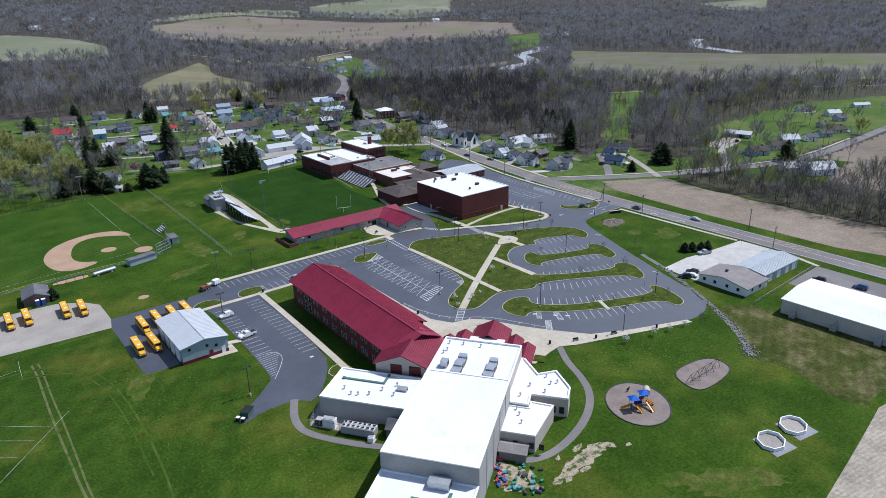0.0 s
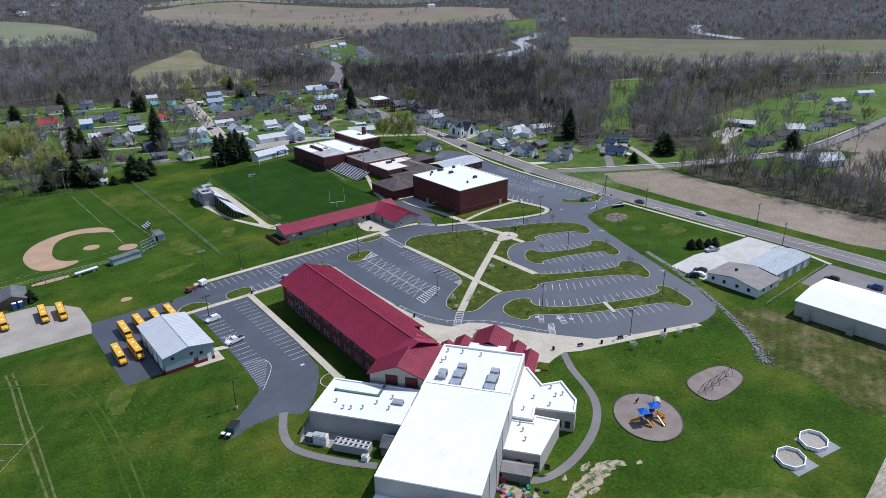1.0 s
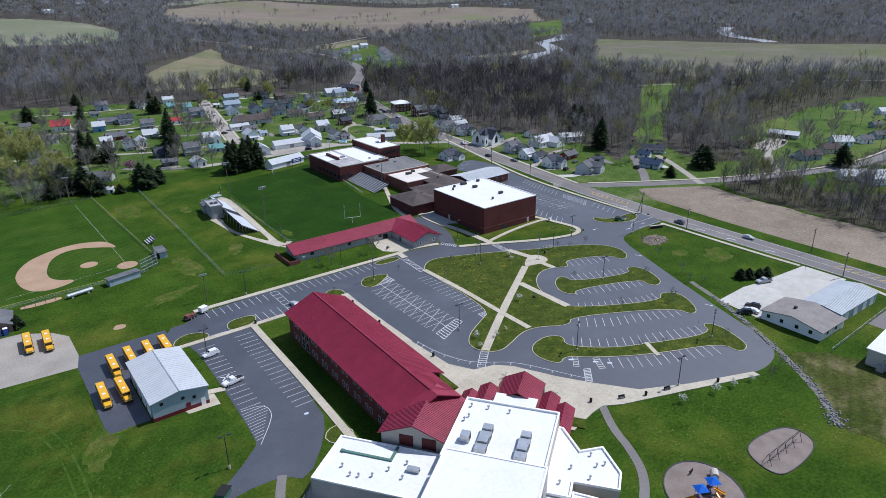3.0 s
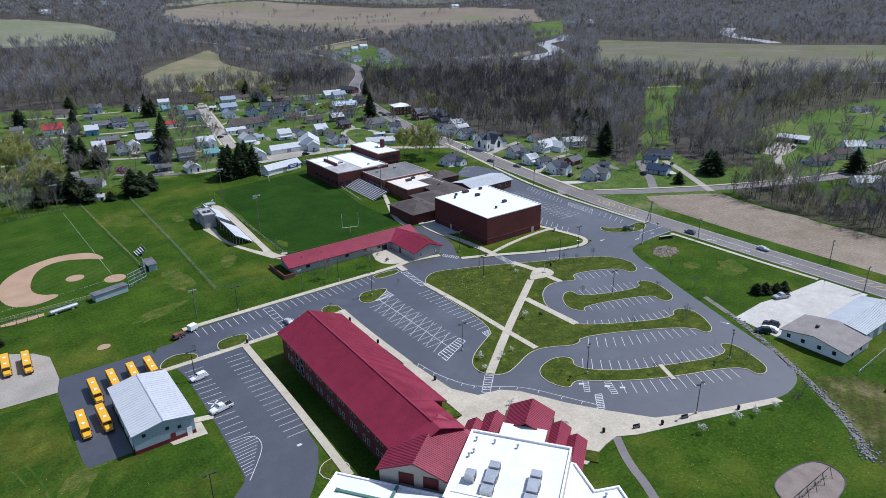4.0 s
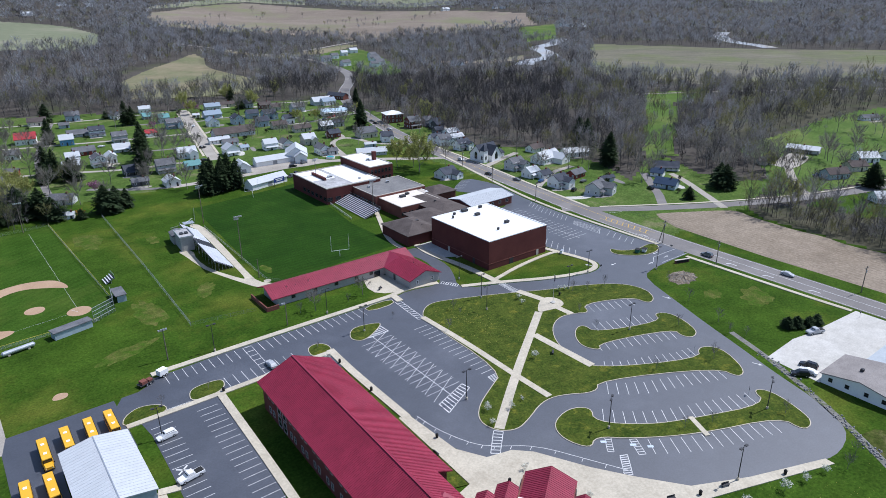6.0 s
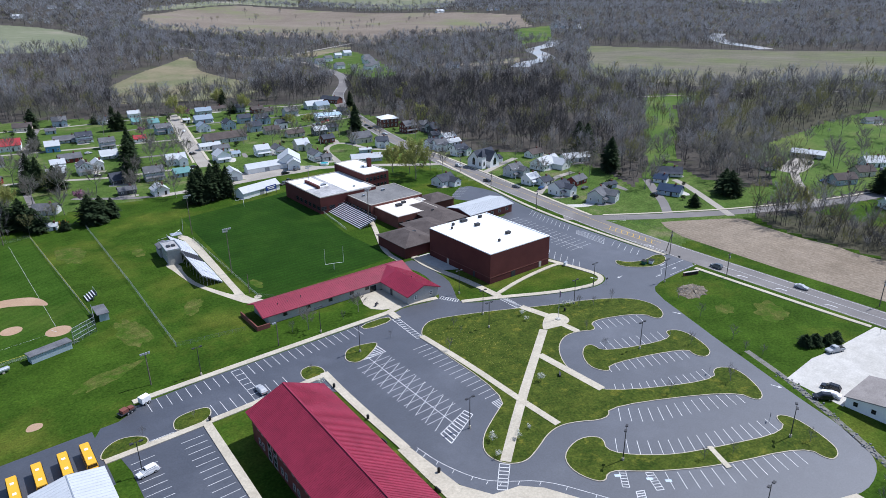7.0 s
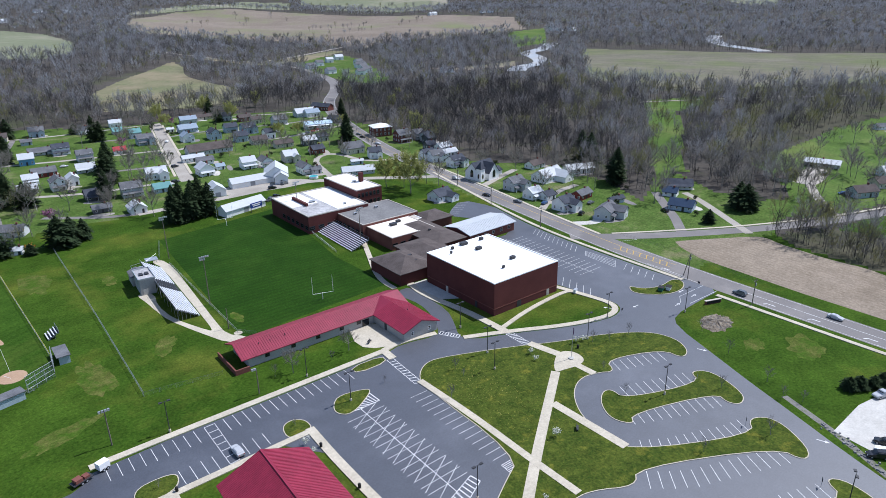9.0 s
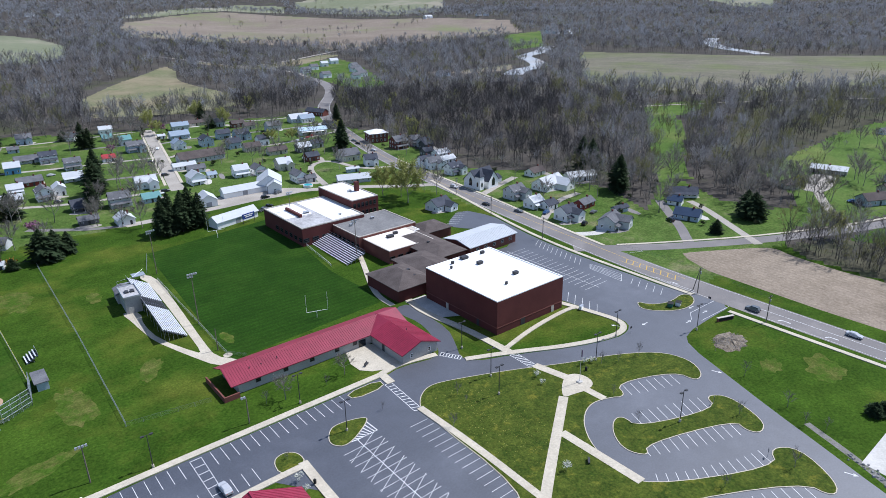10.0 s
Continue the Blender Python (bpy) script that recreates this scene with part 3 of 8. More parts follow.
# ---- pavements ----
WALKS = [
    ([(68, 223.2), (100, 223.6), (146, 223.8)], 2.0), ([(146, 223.8), (145.6, 218.6)], 2.4), ([(146, 224), (152.5, 225.2), (164, 222.4)], 2.0),
    ([(57, 203.0), (79, 203.0), (106, 203.8), (112, 203.8)], 1.8), ([(79.6, 203), (78.5, 168), (77.6, 150), (76.8, 136)], 2.0), ([(112.2, 205), (111.4, 190), (111.4, 165)], 2.2),
    ([(144.6, 204.6), (145.2, 184), (144.6, 163.5), (144.6, 150)], 1.9), ([(125.8, 148), (144.6, 162.5), (175.5, 184.6)], 2.4), ([(164, 175), (164.2, 153)], 2.4),
    ([(182.4, 185), (182.6, 177.3)], 2.2), ([(181.0, 200), (183, 190)], 2.6), ([(180.8, 209), (180.6, 228), (177.4, 246), (179.4, 257)], 2.6),
    ([(168.6, 215), (181, 209.4), (197.4, 200.6), (211, 196.2), (217, 196.8), (220.2, 200), (220.2, 205), (217.4, 217.6), (214.6, 228)], 2.0),
    ([(181.6, 212), (196, 215.6), (214, 217.4), (218, 216)], 1.6), ([(252.2, 182.6), (252.4, 137), (253, 124)], 1.6), ([(254.6, 197), (254.8, 244), (257, 270), (261, 292), (266, 315), (279, 372)], 1.6),
    ([(269.6, 246), (274.6, 284), (283.6, 340), (289.6, 393), (294, 424)], 1.5), ([(274, 243), (292, 231), (330, 208.4), (384, 186), (425, 177), (500, 181)], 1.3), ([(249.5, 90), (253.5, 104)], 1.6),
    ([(190, 307), (189.1, 303), (182.7, 288.8), (175.6, 273.8), (172.8, 264.1), (172.8, 256.9)], 2.0), ([(179, 277), (188, 281), (196, 281)], 1.6), ([(173, 462), (207.8, 629)], 1.6), ([(164, 462), (198.6, 629)], 1.4),
    ([(60.8, 174.4), (56.5, 175.6)], 2.0), ([(164.8, 123.2), (161.7, 116.6)], 1.3)]
for k, (line, width) in enumerate(WALKS):
    setting("pavement", ribbon(eased(line, 2), width, -0.1, 0.2 + 0.004 * (k % 7)), CONCRETE, "pale tan concrete footpath", "pavement")
for line, width in (([(131.6, 110.6), (126.6, 103), (124, 96), (119.5, 88.5), (111, 82.4), (100, 78.8), (91, 78.4), (86, 81.8)], 2.0), ([(59, 135.2), (55.2, 128), (54.4, 122), (56.8, 116.6), (62, 109), (66, 104.6)], 2.0)):
    setting("asphalt_path", ribbon(eased(line), width, -0.1, 0.06), OLD_ASPHALT, "narrow grey asphalt footpath", "pavement")
plaza = [(175, 184.2), (178.6, 183.6), (182, 182.6), (186, 183.2), (187.4, 186.6), (186.4, 189.8), (183.4, 191), (180, 189), (177.4, 187)]
patch("flagpole_plaza", plaza, CONCRETE, 0.235, "round concrete plaza round a flagpole", "pavement")
patch("entry_plaza", [(112.2, 166), (113.3, 148.6), (116.9, 142.2), (122.9, 140.6), (126.4, 137.1), (132.3, 126), (137.4, 118.3), (144.2, 109.4), (156.2, 103.4), (174.5, 96.4), (174.4, 94.4), (154, 101.6), (136, 107.8), (131.4, 110.4),
                      (127.5, 110), (119, 108), (110, 118), (104, 137), (108.6, 138), (109.6, 166)], CONCRETE, 0.19, "broad tan concrete forecourt of the school entrance", "pavement", 0)
patch("court_paving", [(145.6, 243), (153.4, 242.7), (155.7, 224.6), (146.2, 225.4), (141.4, 231)], CONCRETE, 0.06, "tan concrete courtyard paving", "pavement", 1)
patch("gym_yard", [(177.6, 256.4), (186, 256.4), (186, 236), (179.5, 240)], PALE_CONCRETE, 0.06, "concrete yard beside the gymnasium", "pavement", 0)
patch("stand_path", [(118.4, 339.4), (119.9, 328.2), (117, 292.3), (115.4, 273), (115, 263), (119.1, 258), (118.4, 255.4), (113.5, 256.8), (108.4, 270.8), (104.2, 284), (103, 295), (102.6, 302), (101.6, 309.6), (103.4, 310.4), (106.8, 307.4), (104.8, 297.4),
                     (105.8, 284), (111.6, 268.6), (112.7, 268.4), (113.6, 281.2), (116.4, 330), (114.6, 338.6)],
      CONCRETE, 0.05, "tan concrete path round the grandstand", "pavement", 1)
patch("service_yard", [(63.3, 129.7), (56.8, 122.6), (66, 109.4), (72, 114)], GRAVEL, 0.05, "gravel service yard with machines", "gravel yard", 0)
patch("garage_apron", [(49.5, 171.4), (50, 169.3), (57.6, 168.8), (57.8, 175.6), (55.8, 175.6)], CONCRETE, 0.05, "concrete apron of the bus garage", "pavement", 0)
for line, width, m in (([(294, 222), (303, 230), (312, 238), (321, 248), (339, 267)], 4.4, OLD_ASPHALT), ([(317, 206), (332, 228), (344, 246), (349, 257)], 3.8, GRAVEL), ([(364, 190), (376, 201), (393, 213), (408, 222), (415, 226)], 4.4, GRAVEL), ([(272, 262), (281, 256), (288, 262)], 4.5, PALE_CONCRETE),
                       ([(276, 285), (300, 300), (320, 302)], 3.6, GRAVEL), ([(282, 333), (300, 340), (318, 346)], 4, GRAVEL)):
    setting("driveway", ribbon(eased(line), width, -0.1, 0.05), m, "pale driveway to a house", "road")
patch("barn_yard", [(408, 224), (412, 220), (434, 224), (446, 229), (446, 240), (433, 238), (416, 237), (408, 232)], GRAVEL, 0.04, "pale gravel yard before the open barn", "gravel yard", 1)
patch("works_yard", [(168, 404), (214, 398), (222, 405), (196, 424), (176, 422)], GRAVEL, 0.03, "pale gravel works yard", "gravel yard", 1)

# baseball infield
patch("infield_clay", [(60.5, 306), (57, 311.5), (46, 314.5), (32, 307), (25.4, 294), (25.4, 281), (28.6, 272.6), (35, 270), (44, 274.4), (36, 278.6), (34.6, 288), (39, 304), (47.6, 308.4), (57, 303), (61.6, 298.6)], CLAY, 0.036, "curved tan clay infield", "infield")
for cx, cy, r in ((49, 286.6, 3.1), (60.4, 277.4, 3.7)):
    patch("clay_mound", [(cx + r * math.cos(a * .52), cy + r * math.sin(a * .52)) for a in range(12)], CLAY, 0.04, "round tan clay patch of the ball diamond", "infield", 1)
patch("bare_spot", [(44.4, 226), (46, 229.4), (49, 228), (48, 225.4)], CLAY, 0.03, "worn bare earth spot in the lawn", "earth")
BARE_SOIL = mat("bare_soil", (0.27, 0.215, 0.15), (0.42, 0.35, 0.26), 0.95, 0.4, 3.0, 0.03, third=(0.05, 0.09, 0.015), third_at=(0.50, 0.60), third_scale=0.6, grain=((0.8, 0.2),))
random.seed(23)


def ragged(cx, cy, a, b, turn, n=22, rough=.35):
    """An uneven blot: an ellipse with a torn edge."""
    c, s = math.cos(radians(turn)), math.sin(radians(turn))
    out = []
    for i in range(n):
        t = 6.2832 * i / n
        r = 1 + random.uniform(-rough, rough)
        x, y = a * r * math.cos(t), b * r * math.sin(t)
        out.append((cx + c * x - s * y, cy + s * x + c * y))
    return out


for k, (cx, cy, a, b, t) in enumerate(((98, 72.6, 4.6, 2.0, -5), (103.4, 73.4, 3.4, 1.5, -20), (92.6, 72.0, 3.4, 1.6, 25), (106.4, 72.0, 1.6, .8, -30), (89.0, 71.4, 1.8, .9, 10), (100, 76, 1.8, .7, 10), (96, 70.2, 1.6, .6, 0),
                                       (83, 79.5, 4.6, 2.2, 100), (80.4, 76.4, 3.4, 2.0, 130), (85.2, 76, 1.8, .9, 60), (83.6, 73.2, 1.6, .8, 120), (110, 69.6, .8, .5, 0), (94, 76.4, .9, .5, 40))):
    patch("bare_soil", ragged(cx, cy, a, b, t), BARE_SOIL, 0.03 + .0006 * k, "torn patch of bare tan soil in the lawn", "earth", 1)
for k, (cx, cy, a, b, t) in enumerate(((116, 49, 9, 4, -25), (122, 45, 6, 3, -40), (108, 56, 4, 2, -20), (30, 168, 7, 3, 70), (66, 240, 9, 3, 20), (78, 262, 4, 10, 5), (98, 268, 6, 3, 60), (98, 330, 5, 2.4, 80), (122, 272, 1.6, 4, 0), (240, 148, 7, 5, 30), (230, 158, 4, 3, 10), (76, 345, 5, 12, 0))):
    patch("thin_grass", ragged(cx, cy, a, b, t, 26, .25), mat("thin_grass", (0.062, 0.086, 0.014), (0.118, 0.120, 0.034), .95, .2, 1.2, .04, third=(0.048, 0.090, 0.010), third_at=(.42, .6), third_scale=.22, spec=.05, grain=((.4, .25), (2, .35))), 0.026 + .0004 * k, "thin yellowing patch of grass", "lawn", 1)
pile = ragged(234, 172, 6.2, 4.6, 10, 26, .16)
heap_v, heap_f = [(234 + random.uniform(-.3, .3), 172, .9)], []
for r in (.3, .6, .85, 1.0):
    heap_v += [(234 + (x - 234) * r + random.uniform(-.3, .3), 172 + (y - 172) * r + random.uniform(-.3, .3), max(.02, (1 - r) * 1.0 + random.uniform(-.22, .3)) if r < 1 else -.05) for x, y in pile]
for k in range(26):
    j = (k + 1) % 26
    heap_f.append((0, 1 + k, 1 + j))
    heap_f += [(1 + m * 26 + k, 27 + m * 26 + k, 27 + m * 26 + j, 1 + m * 26 + j) for m in range(3)]
setting("dirt_pile", (heap_v, heap_f), mat("brush_heap", (0.10, 0.078, 0.055), (0.25, 0.21, 0.16), 0.95, 0.6, 2.5, 0.2, grain=((1.2, .4),)), "low brown heap of earth and brush", "earth")

# planted beds before the entrance and beside the long wing
SCHOOL_XY = lambda X, Y: (85 + X * .809 - Y * .588, 112 + X * .588 + Y * .809)
for x0, y0, x1, y1 in ((33.4, -18.2, 36.6, -14.6), (30, -22.2, 33.4, -18.4), (26.4, -25.6, 30, -22.4), (33, -3.4, 36, .4), (29.6, .8, 32.8, 4.0), (26, 4.4, 29.4, 7.0)):
    patch("planting_bed", [SCHOOL_XY(*p) for p in ((x0, y0), (x1, y0), (x1, y1), (x0, y1))], ISLAND, 0.26, "small planted bed before the entrance", "planting bed", 0)
patch("planting_bed", [(105.4, 139), (108.4, 138), (109.4, 165), (109.2, 188), (106, 188)], ISLAND, 0.22, "planted strip beside the long wing", "planting bed", 0)

# ---- buildings ----


def gable(x0, y0, x1, y1, ez, rz, along="y", over=0.5, thick=0.25):
    """A gabled roof shell over a rectangle, with the ridge along x or y."""
    if along == "y":
        m = (x0 + x1) / 2
        drop = (rz - ez) / (m - x0) * over
        s = [(x0 - over, ez - drop), (m, rz), (x1 + over, ez - drop)]
        v = [(x, y, z) for y in (y0 - over, y1 + over) for x, z in s] + [(x, y, z - thick) for y in (y0 - over, y1 + over) for x, z in s]
    else:
        m = (y0 + y1) / 2
        drop = (rz - ez) / (m - y0) * over
        s = [(y0 - over, ez - drop), (m, rz), (y1 + over, ez - drop)]
        v = [(x, y, z) for x in (x1 + over, x0 - over) for y, z in s] + [(x, y, z - thick) for x in (x1 + over, x0 - over) for y, z in s]
    return v, [(0, 1, 4, 3), (1, 2, 5, 4), (7, 6, 9, 10), (8, 7, 10, 11), (1, 0, 6, 7), (2, 1, 7, 8), (3, 4, 10, 9), (4, 5, 11, 10), (0, 3, 9, 6), (5, 2, 8, 11)]


def gable_walls(x0, y0, x1, y1, z0, ez, rz, along="y"):
    v, f = box(x0, y0, z0, x1, y1, ez - 0.1)
    if along == "y":
        m = (x0 + x1) / 2
        v += [(m, y0, rz - 0.3), (m, y1, rz - 0.3)]
        f = [f[0]] + f[2:] + [(5, 8, 4), (7, 9, 6)]
    else:
        m = (y0 + y1) / 2
        v += [(x0, m, rz - 0.3), (x1, m, rz - 0.3)]
        f = [f[0]] + f[2:] + [(4, 8, 7), (6, 9, 5)]
    return v, f


def hip(x0, y0, x1, y1, ez, rz, over=0.6):
    x0, y0, x1, y1 = x0 - over, y0 - over, x1 + over, y1 + over
    w, d = x1 - x0, y1 - y0
    if w > d:
        r = [(x0 + d / 2, (y0 + y1) / 2, rz), (x1 - d / 2, (y0 + y1) / 2, rz)]
        f = [(0, 1, 5, 4), (2, 3, 4, 5), (1, 2, 5), (3, 0, 4)]
    else:
        r = [((x0 + x1) / 2, y0 + w / 2, rz), ((x0 + x1) / 2, y1 - w / 2 + 0.01, rz)]
        f = [(1, 2, 5, 4), (3, 0, 4, 5), (0, 1, 4), (2, 3, 5)]
    v = [(x0, y0, ez), (x1, y0, ez), (x1, y1, ez), (x0, y1, ez)] + r + [(x0, y0, ez - .2), (x1, y0, ez - .2), (x1, y1, ez - .2), (x0, y1, ez - .2)]
    return v, f + [(6, 7, 1, 0), (7, 8, 2, 1), (8, 9, 3, 2), (9, 6, 0, 3), (9, 8, 7, 6)]


def seams(x0, x1, y0, y1, z0, z1, step, along="y"):
    """Standing seams down one slope: from (x0, z0) at the eave to (x1, z1) at the ridge, repeated along the ridge."""
    out = []
    n = max(1, int((y1 - y0) / step))
    for i in range(n + 1):
        y = y0 + (y1 - y0) * i / n
        a, b = (x0, y, z0), (x1, y, z1)
        q = [(x0, y - .04, z0), (x0, y + .04, z0), (x1, y + .04, z1), (x1, y - .04, z1)]
        v = q + [(x, yy, z + 0.07) for x, yy, z in q]
        f = [(4, 5, 6, 7), (0, 1, 5, 4), (1, 2, 6, 5), (2, 3, 7, 6), (3, 0, 4, 7)]
        if along == "x":
            v = [(yy, x, z) for x, yy, z in v]
            f = [t[::-1] for t in f]
        out.append((v, f))
    return join(*out)


def window(parent, x, y, z, w, h, facing, frame_mat=None, pane_mat=None, deep=0.1, name="window"):
    """A framed window standing a little proud of a wall. facing: 'x-', 'x+', 'y-' or 'y+'."""
    m = {"y-": pose(x, y, z), "y+": pose(x, y, z, 0, 0, 180), "x+": pose(x, y, z, 0, 0, 90), "x-": pose(x, y, z, 0, 0, -90)}[facing]
    t = 0.12
    fr = join(box(-w / 2, -deep, -h / 2, -w / 2 + t, 0.05, h / 2), box(w / 2 - t, -deep, -h / 2, w / 2, 0.05, h / 2), box(-w / 2 + t, -deep, h / 2 - t, w / 2 - t, 0.05, h / 2),
              box(-w / 2 + t, -deep, -h / 2, w / 2 - t, 0.05, -h / 2 + t), box(-w / 2 + t, -deep * .7, -t / 3, w / 2 - t, 0.05, t / 3))
    win = part(name, moved(fr, m), frame_mat or WHITE, parent)
    part("pane", moved(box(-w / 2 + t, -deep * .4, -h / 2 + t, w / 2 - t, 0.04, h / 2 - t), m), pane_mat or GLASS, win)
    return win


def door(parent, x, y, w, h, facing, m0, z=0.0, name="door"):
    m = {"y-": pose(x, y, z), "y+": pose(x, y, z, 0, 0, 180), "x+": pose(x, y, z, 0, 0, 90), "x-": pose(x, y, z, 0, 0, -90)}[facing]
    return part(name, moved(box(-w / 2, -0.07, 0.02, w / 2, 0.05, h), m), m0, parent)


def parapet(poly, z, high=0.45, wide=0.4):
    p = list(poly) if area2(poly) > 0 else list(poly)[::-1]
    q = inset(p, wide)
    n = len(p)
    v = [(x, y, z) for x, y in p] + [(x, y, z + high) for x, y in p] + [(x, y, z + high) for x, y in q] + [(x, y, z) for x, y in q]
    f = []
    for i in range(n):
        j = (i + 1) % n
        f += [(i, j, n + j, n + i), (n + i, n + j, 2 * n + j, 2 * n + i), (2 * n + i, 2 * n + j, 3 * n + j, 3 * n + i)]
    return v, f


def flat_block(parent, poly, z, wall_mat, roof_mat, rim=0.45, rim_mat=None, name=""):
    """Walls, membrane roof and parapet of a flat-roofed block."""
    part("wall", prism(poly, -0.2, z - 0.02), wall_mat, parent)
    part("roof", prism(inset(poly, 0.3), z - 0.1, z + 0.06), roof_mat, parent)
    part("parapet", parapet(poly, z - 0.02, rim), rim_mat or WHITE, parent)


def rect(x0, y0, x1, y1):
    return [(x0, y0), (x1, y0), (x1, y1), (x0, y1)]


def roof_unit(parent, x, y, z, w, d, h, m=None, name="roof_unit"):
    m = m or STEEL
    u = part(name, join(box(x - w / 2, y - d / 2, z + .15, x + w / 2, y + d / 2, z + h), box(x - w / 2 + .1, y - d / 2 + .1, z, x + w / 2 - .1, y + d / 2 - .1, z + .16)), m, parent)
    part("grille", box(x - w / 2 + .15, y - d / 2 - .03, z + .35, x + w / 2 - .15, y - d / 2 + .02, z + h - .2), DARK_METAL, u)
    return u


# --- long classroom wing, axis along y ---
school = thing("school_building", 85, 112, 0, 36, "large school with red metal roofs, white flat roofs and brick walls", "school")
back = Matrix.Rotation(radians(-36), 4, "Z") @ Matrix.Translation((-85, -112, 0))   # plan metres to the school's own axes


back = back @ Matrix.Translation((95, 189, 0)) @ Matrix.Rotation(radians(-1.8), 4, "Z") @ Matrix.Translation((-95, -189, 0))   # the long wing stands a little askew


def to_school(geo):
    return moved(geo, back)




def two_slope(x0, m, x1, y0, y1, e0, r, e1, thick=0.25):
    """A ridged roof shell whose two slopes may differ in length."""
    q = [(x0, e0), (m, r), (x1, e1)]
    v = [(x, y, z) for y in (y0, y1) for x, z in q] + [(x, y, z - thick) for y in (y0, y1) for x, z in q]
    return v, [(0, 1, 4, 3), (1, 2, 5, 4), (7, 6, 9, 10), (8, 7, 10, 11), (1, 0, 6, 7), (2, 1, 7, 8), (3, 4, 10, 9), (4, 5, 11, 10), (0, 3, 9, 6), (5, 2, 8, 11)]


LX0, LX1, LY0, LY1, LE, LR, LM = 86.0, 104.0, 125.0, 189.6, 7.8, 11.5, 94.7
slope = (LR - LE + .35) / (LM - LX0 + .9)
part("wall", to_school(gable_walls(LX0, 137.6, 2 * LM - LX0, LY1, -0.2, LE, LR)), DARK_BRICK, school, "dark red brick wall")
part("wall", to_school(box(LX0, LY0, -0.2, 100.4, 137.6, LE - .1)), DARK_BRICK, school)
part("wall", to_school(box(100, 138, -0.2, 104, LY1 - 1, LE - .3)), DARK_BRICK, school)
long_roof = part("roof", to_school(two_slope(LX0 - .9, LM, LX1 + .9, 137.2, LY1 + .9, LE - .35, LR, LR - slope * (LX1 + .9 - LM))), RED_METAL, school, "dark red standing-seam metal roof")
part("roof", to_school(two_slope(LX0 - .9, LM, 101.2, LY0, 137.2, LE - .35, LR, LR - slope * (101.2 - LM))), RED_METAL, school)
part("seams", to_school(seams(LX0 - .88, LM, LY0 + 4, LY1 + 0.9, LE - .35, LR + .01, 0.5)), RED_METAL, long_roof)
part("seams", to_school(seams(LX1 + .88, LM, 137.4, LY1 + 0.9, LR - slope * (LX1 + .9 - LM), LR + .01, 0.5)), RED_METAL, long_roof)
part("seams", to_school(seams(101.2, LM, LY0 + 3, 137, LR - slope * (101.2 - LM), LR + .01, 0.5)), RED_METAL, long_roof)
part("ridge_cap", to_school(box(LM - .25, LY0 + 3, LR - 0.1, LM + .25, LY1 + 0.9, LR + 0.12)), RED_METAL, long_roof)


def plan_window(x, y, z, w, h, facing, **kw):
    win = window(school, x, y, z, w, h, facing, **kw)
    for o in (win, *win.children):
        o.data.transform(back)
    return win


for i in range(9):
    y = 134.5 + i * 6.1
    if i == 7:
        continue
    for dy in (0, 2.1):
        for z in (2.0, 5.9):
            plan_window(LX0, y + dy, z, 1.15, 1.7, "x-", frame_mat=GREY_BLOCK)
for y in (176.6, 179.6):
    for z in (2.0, 5.4):
        plan_window(LX0, y, z, 2.0, 2.9, "x-", frame_mat=GREY_BLOCK)
for i in range(9):
    for z in (2.0, 5.9):
        plan_window(LX1, 146 + i * 5, z, 1.25, 1.9, "x+", frame_mat=GREY_BLOCK)

# --- turned end block with a gable to the south-west ---
GX0, GX1, GY0, GY1, GE, GR = 3.6, 19.0, 0.9, 15.6, 7.6, 10.6
part("gable_wall", gable_walls(GX0, GY0, GX1, GY1, -0.2, GE, GR, "x"), TAN_BLOCK, school, "tan block gable wall")
end_roof = part("gable_roof", gable(GX0, GY0, GX1, GY1, GE, GR, "x", over=0.6), RED_METAL, school)
for a in (GY0 - .55, GY1 + .55):
    part("seams", seams(a, (GY0 + GY1) / 2, GX0 - .5, GX1 - 1, GE - .22, GR + .01, 0.5, "x"), RED_METAL, end_roof)
for y in (4.8, 9.9):
    w = part("louvre", box(GX0 - .1, y - 1.4, 4.9, GX0 + .05, y + 1.4, 7.4), paint("dark_red_paint", (0.11, 0.02, 0.022)), school, "dark red louvred opening")
    part("louvre_frame", join(box(GX0 - .16, y - 1.55, 4.75, GX0, y - 1.4, 7.55), box(GX0 - .16, y + 1.4, 4.75, GX0, y + 1.55, 7.55), box(GX0 - .16, y - 1.4, 7.4, GX0, y + 1.4, 7.55)), DARK_BRICK, w)

# --- flat-roofed blocks, in the school's own axes ---
flat_block(school, rect(-2.2, -20.4, 18.6, 0.6), 8.6, TAN_BLOCK, WHITE_ROOF, 0.55)
flat_block(school, rect(-34.7, -21.0, -2.0, -0.5), 10.9, GREY_BLOCK, WHITE_ROOF, 0.25)
flat_block(school, rect(-48.5, -21.0, -34.7, -0.5), 6.6, GREY_BLOCK, WHITE_ROOF, 0.35)
flat_block(school, rect(-11.6, 0.2, 2.4, 24.6), 5.0, GREY_BLOCK, WHITE_ROOF, 0.35)
flat_block(school, [(18.5, -20.4), (18.4, -21.4), (11.8, -25.8), (14.4, -30.2), (7.2, -34.5), (2.1, -34.5), (1.9, -25.6), (-2.6, -25.6), (-2.6, -20.4)], 5.0, TAN_BLOCK, WHITE_ROOF, 0.5)
flat_block(school, [(-2.7, -20.6), (-2.7, -25.7), (0, -25.7), (-0.4, -31.4), (-13.3, -28.8), (-13.3, -20.6)], 4.4, TAN_BLOCK, WHITE_ROOF, 0.35)
for y in (-33, -31):
    window(school, 2.0, y, 1.9, 1.2, 1.8, "x-", DARK_METAL)
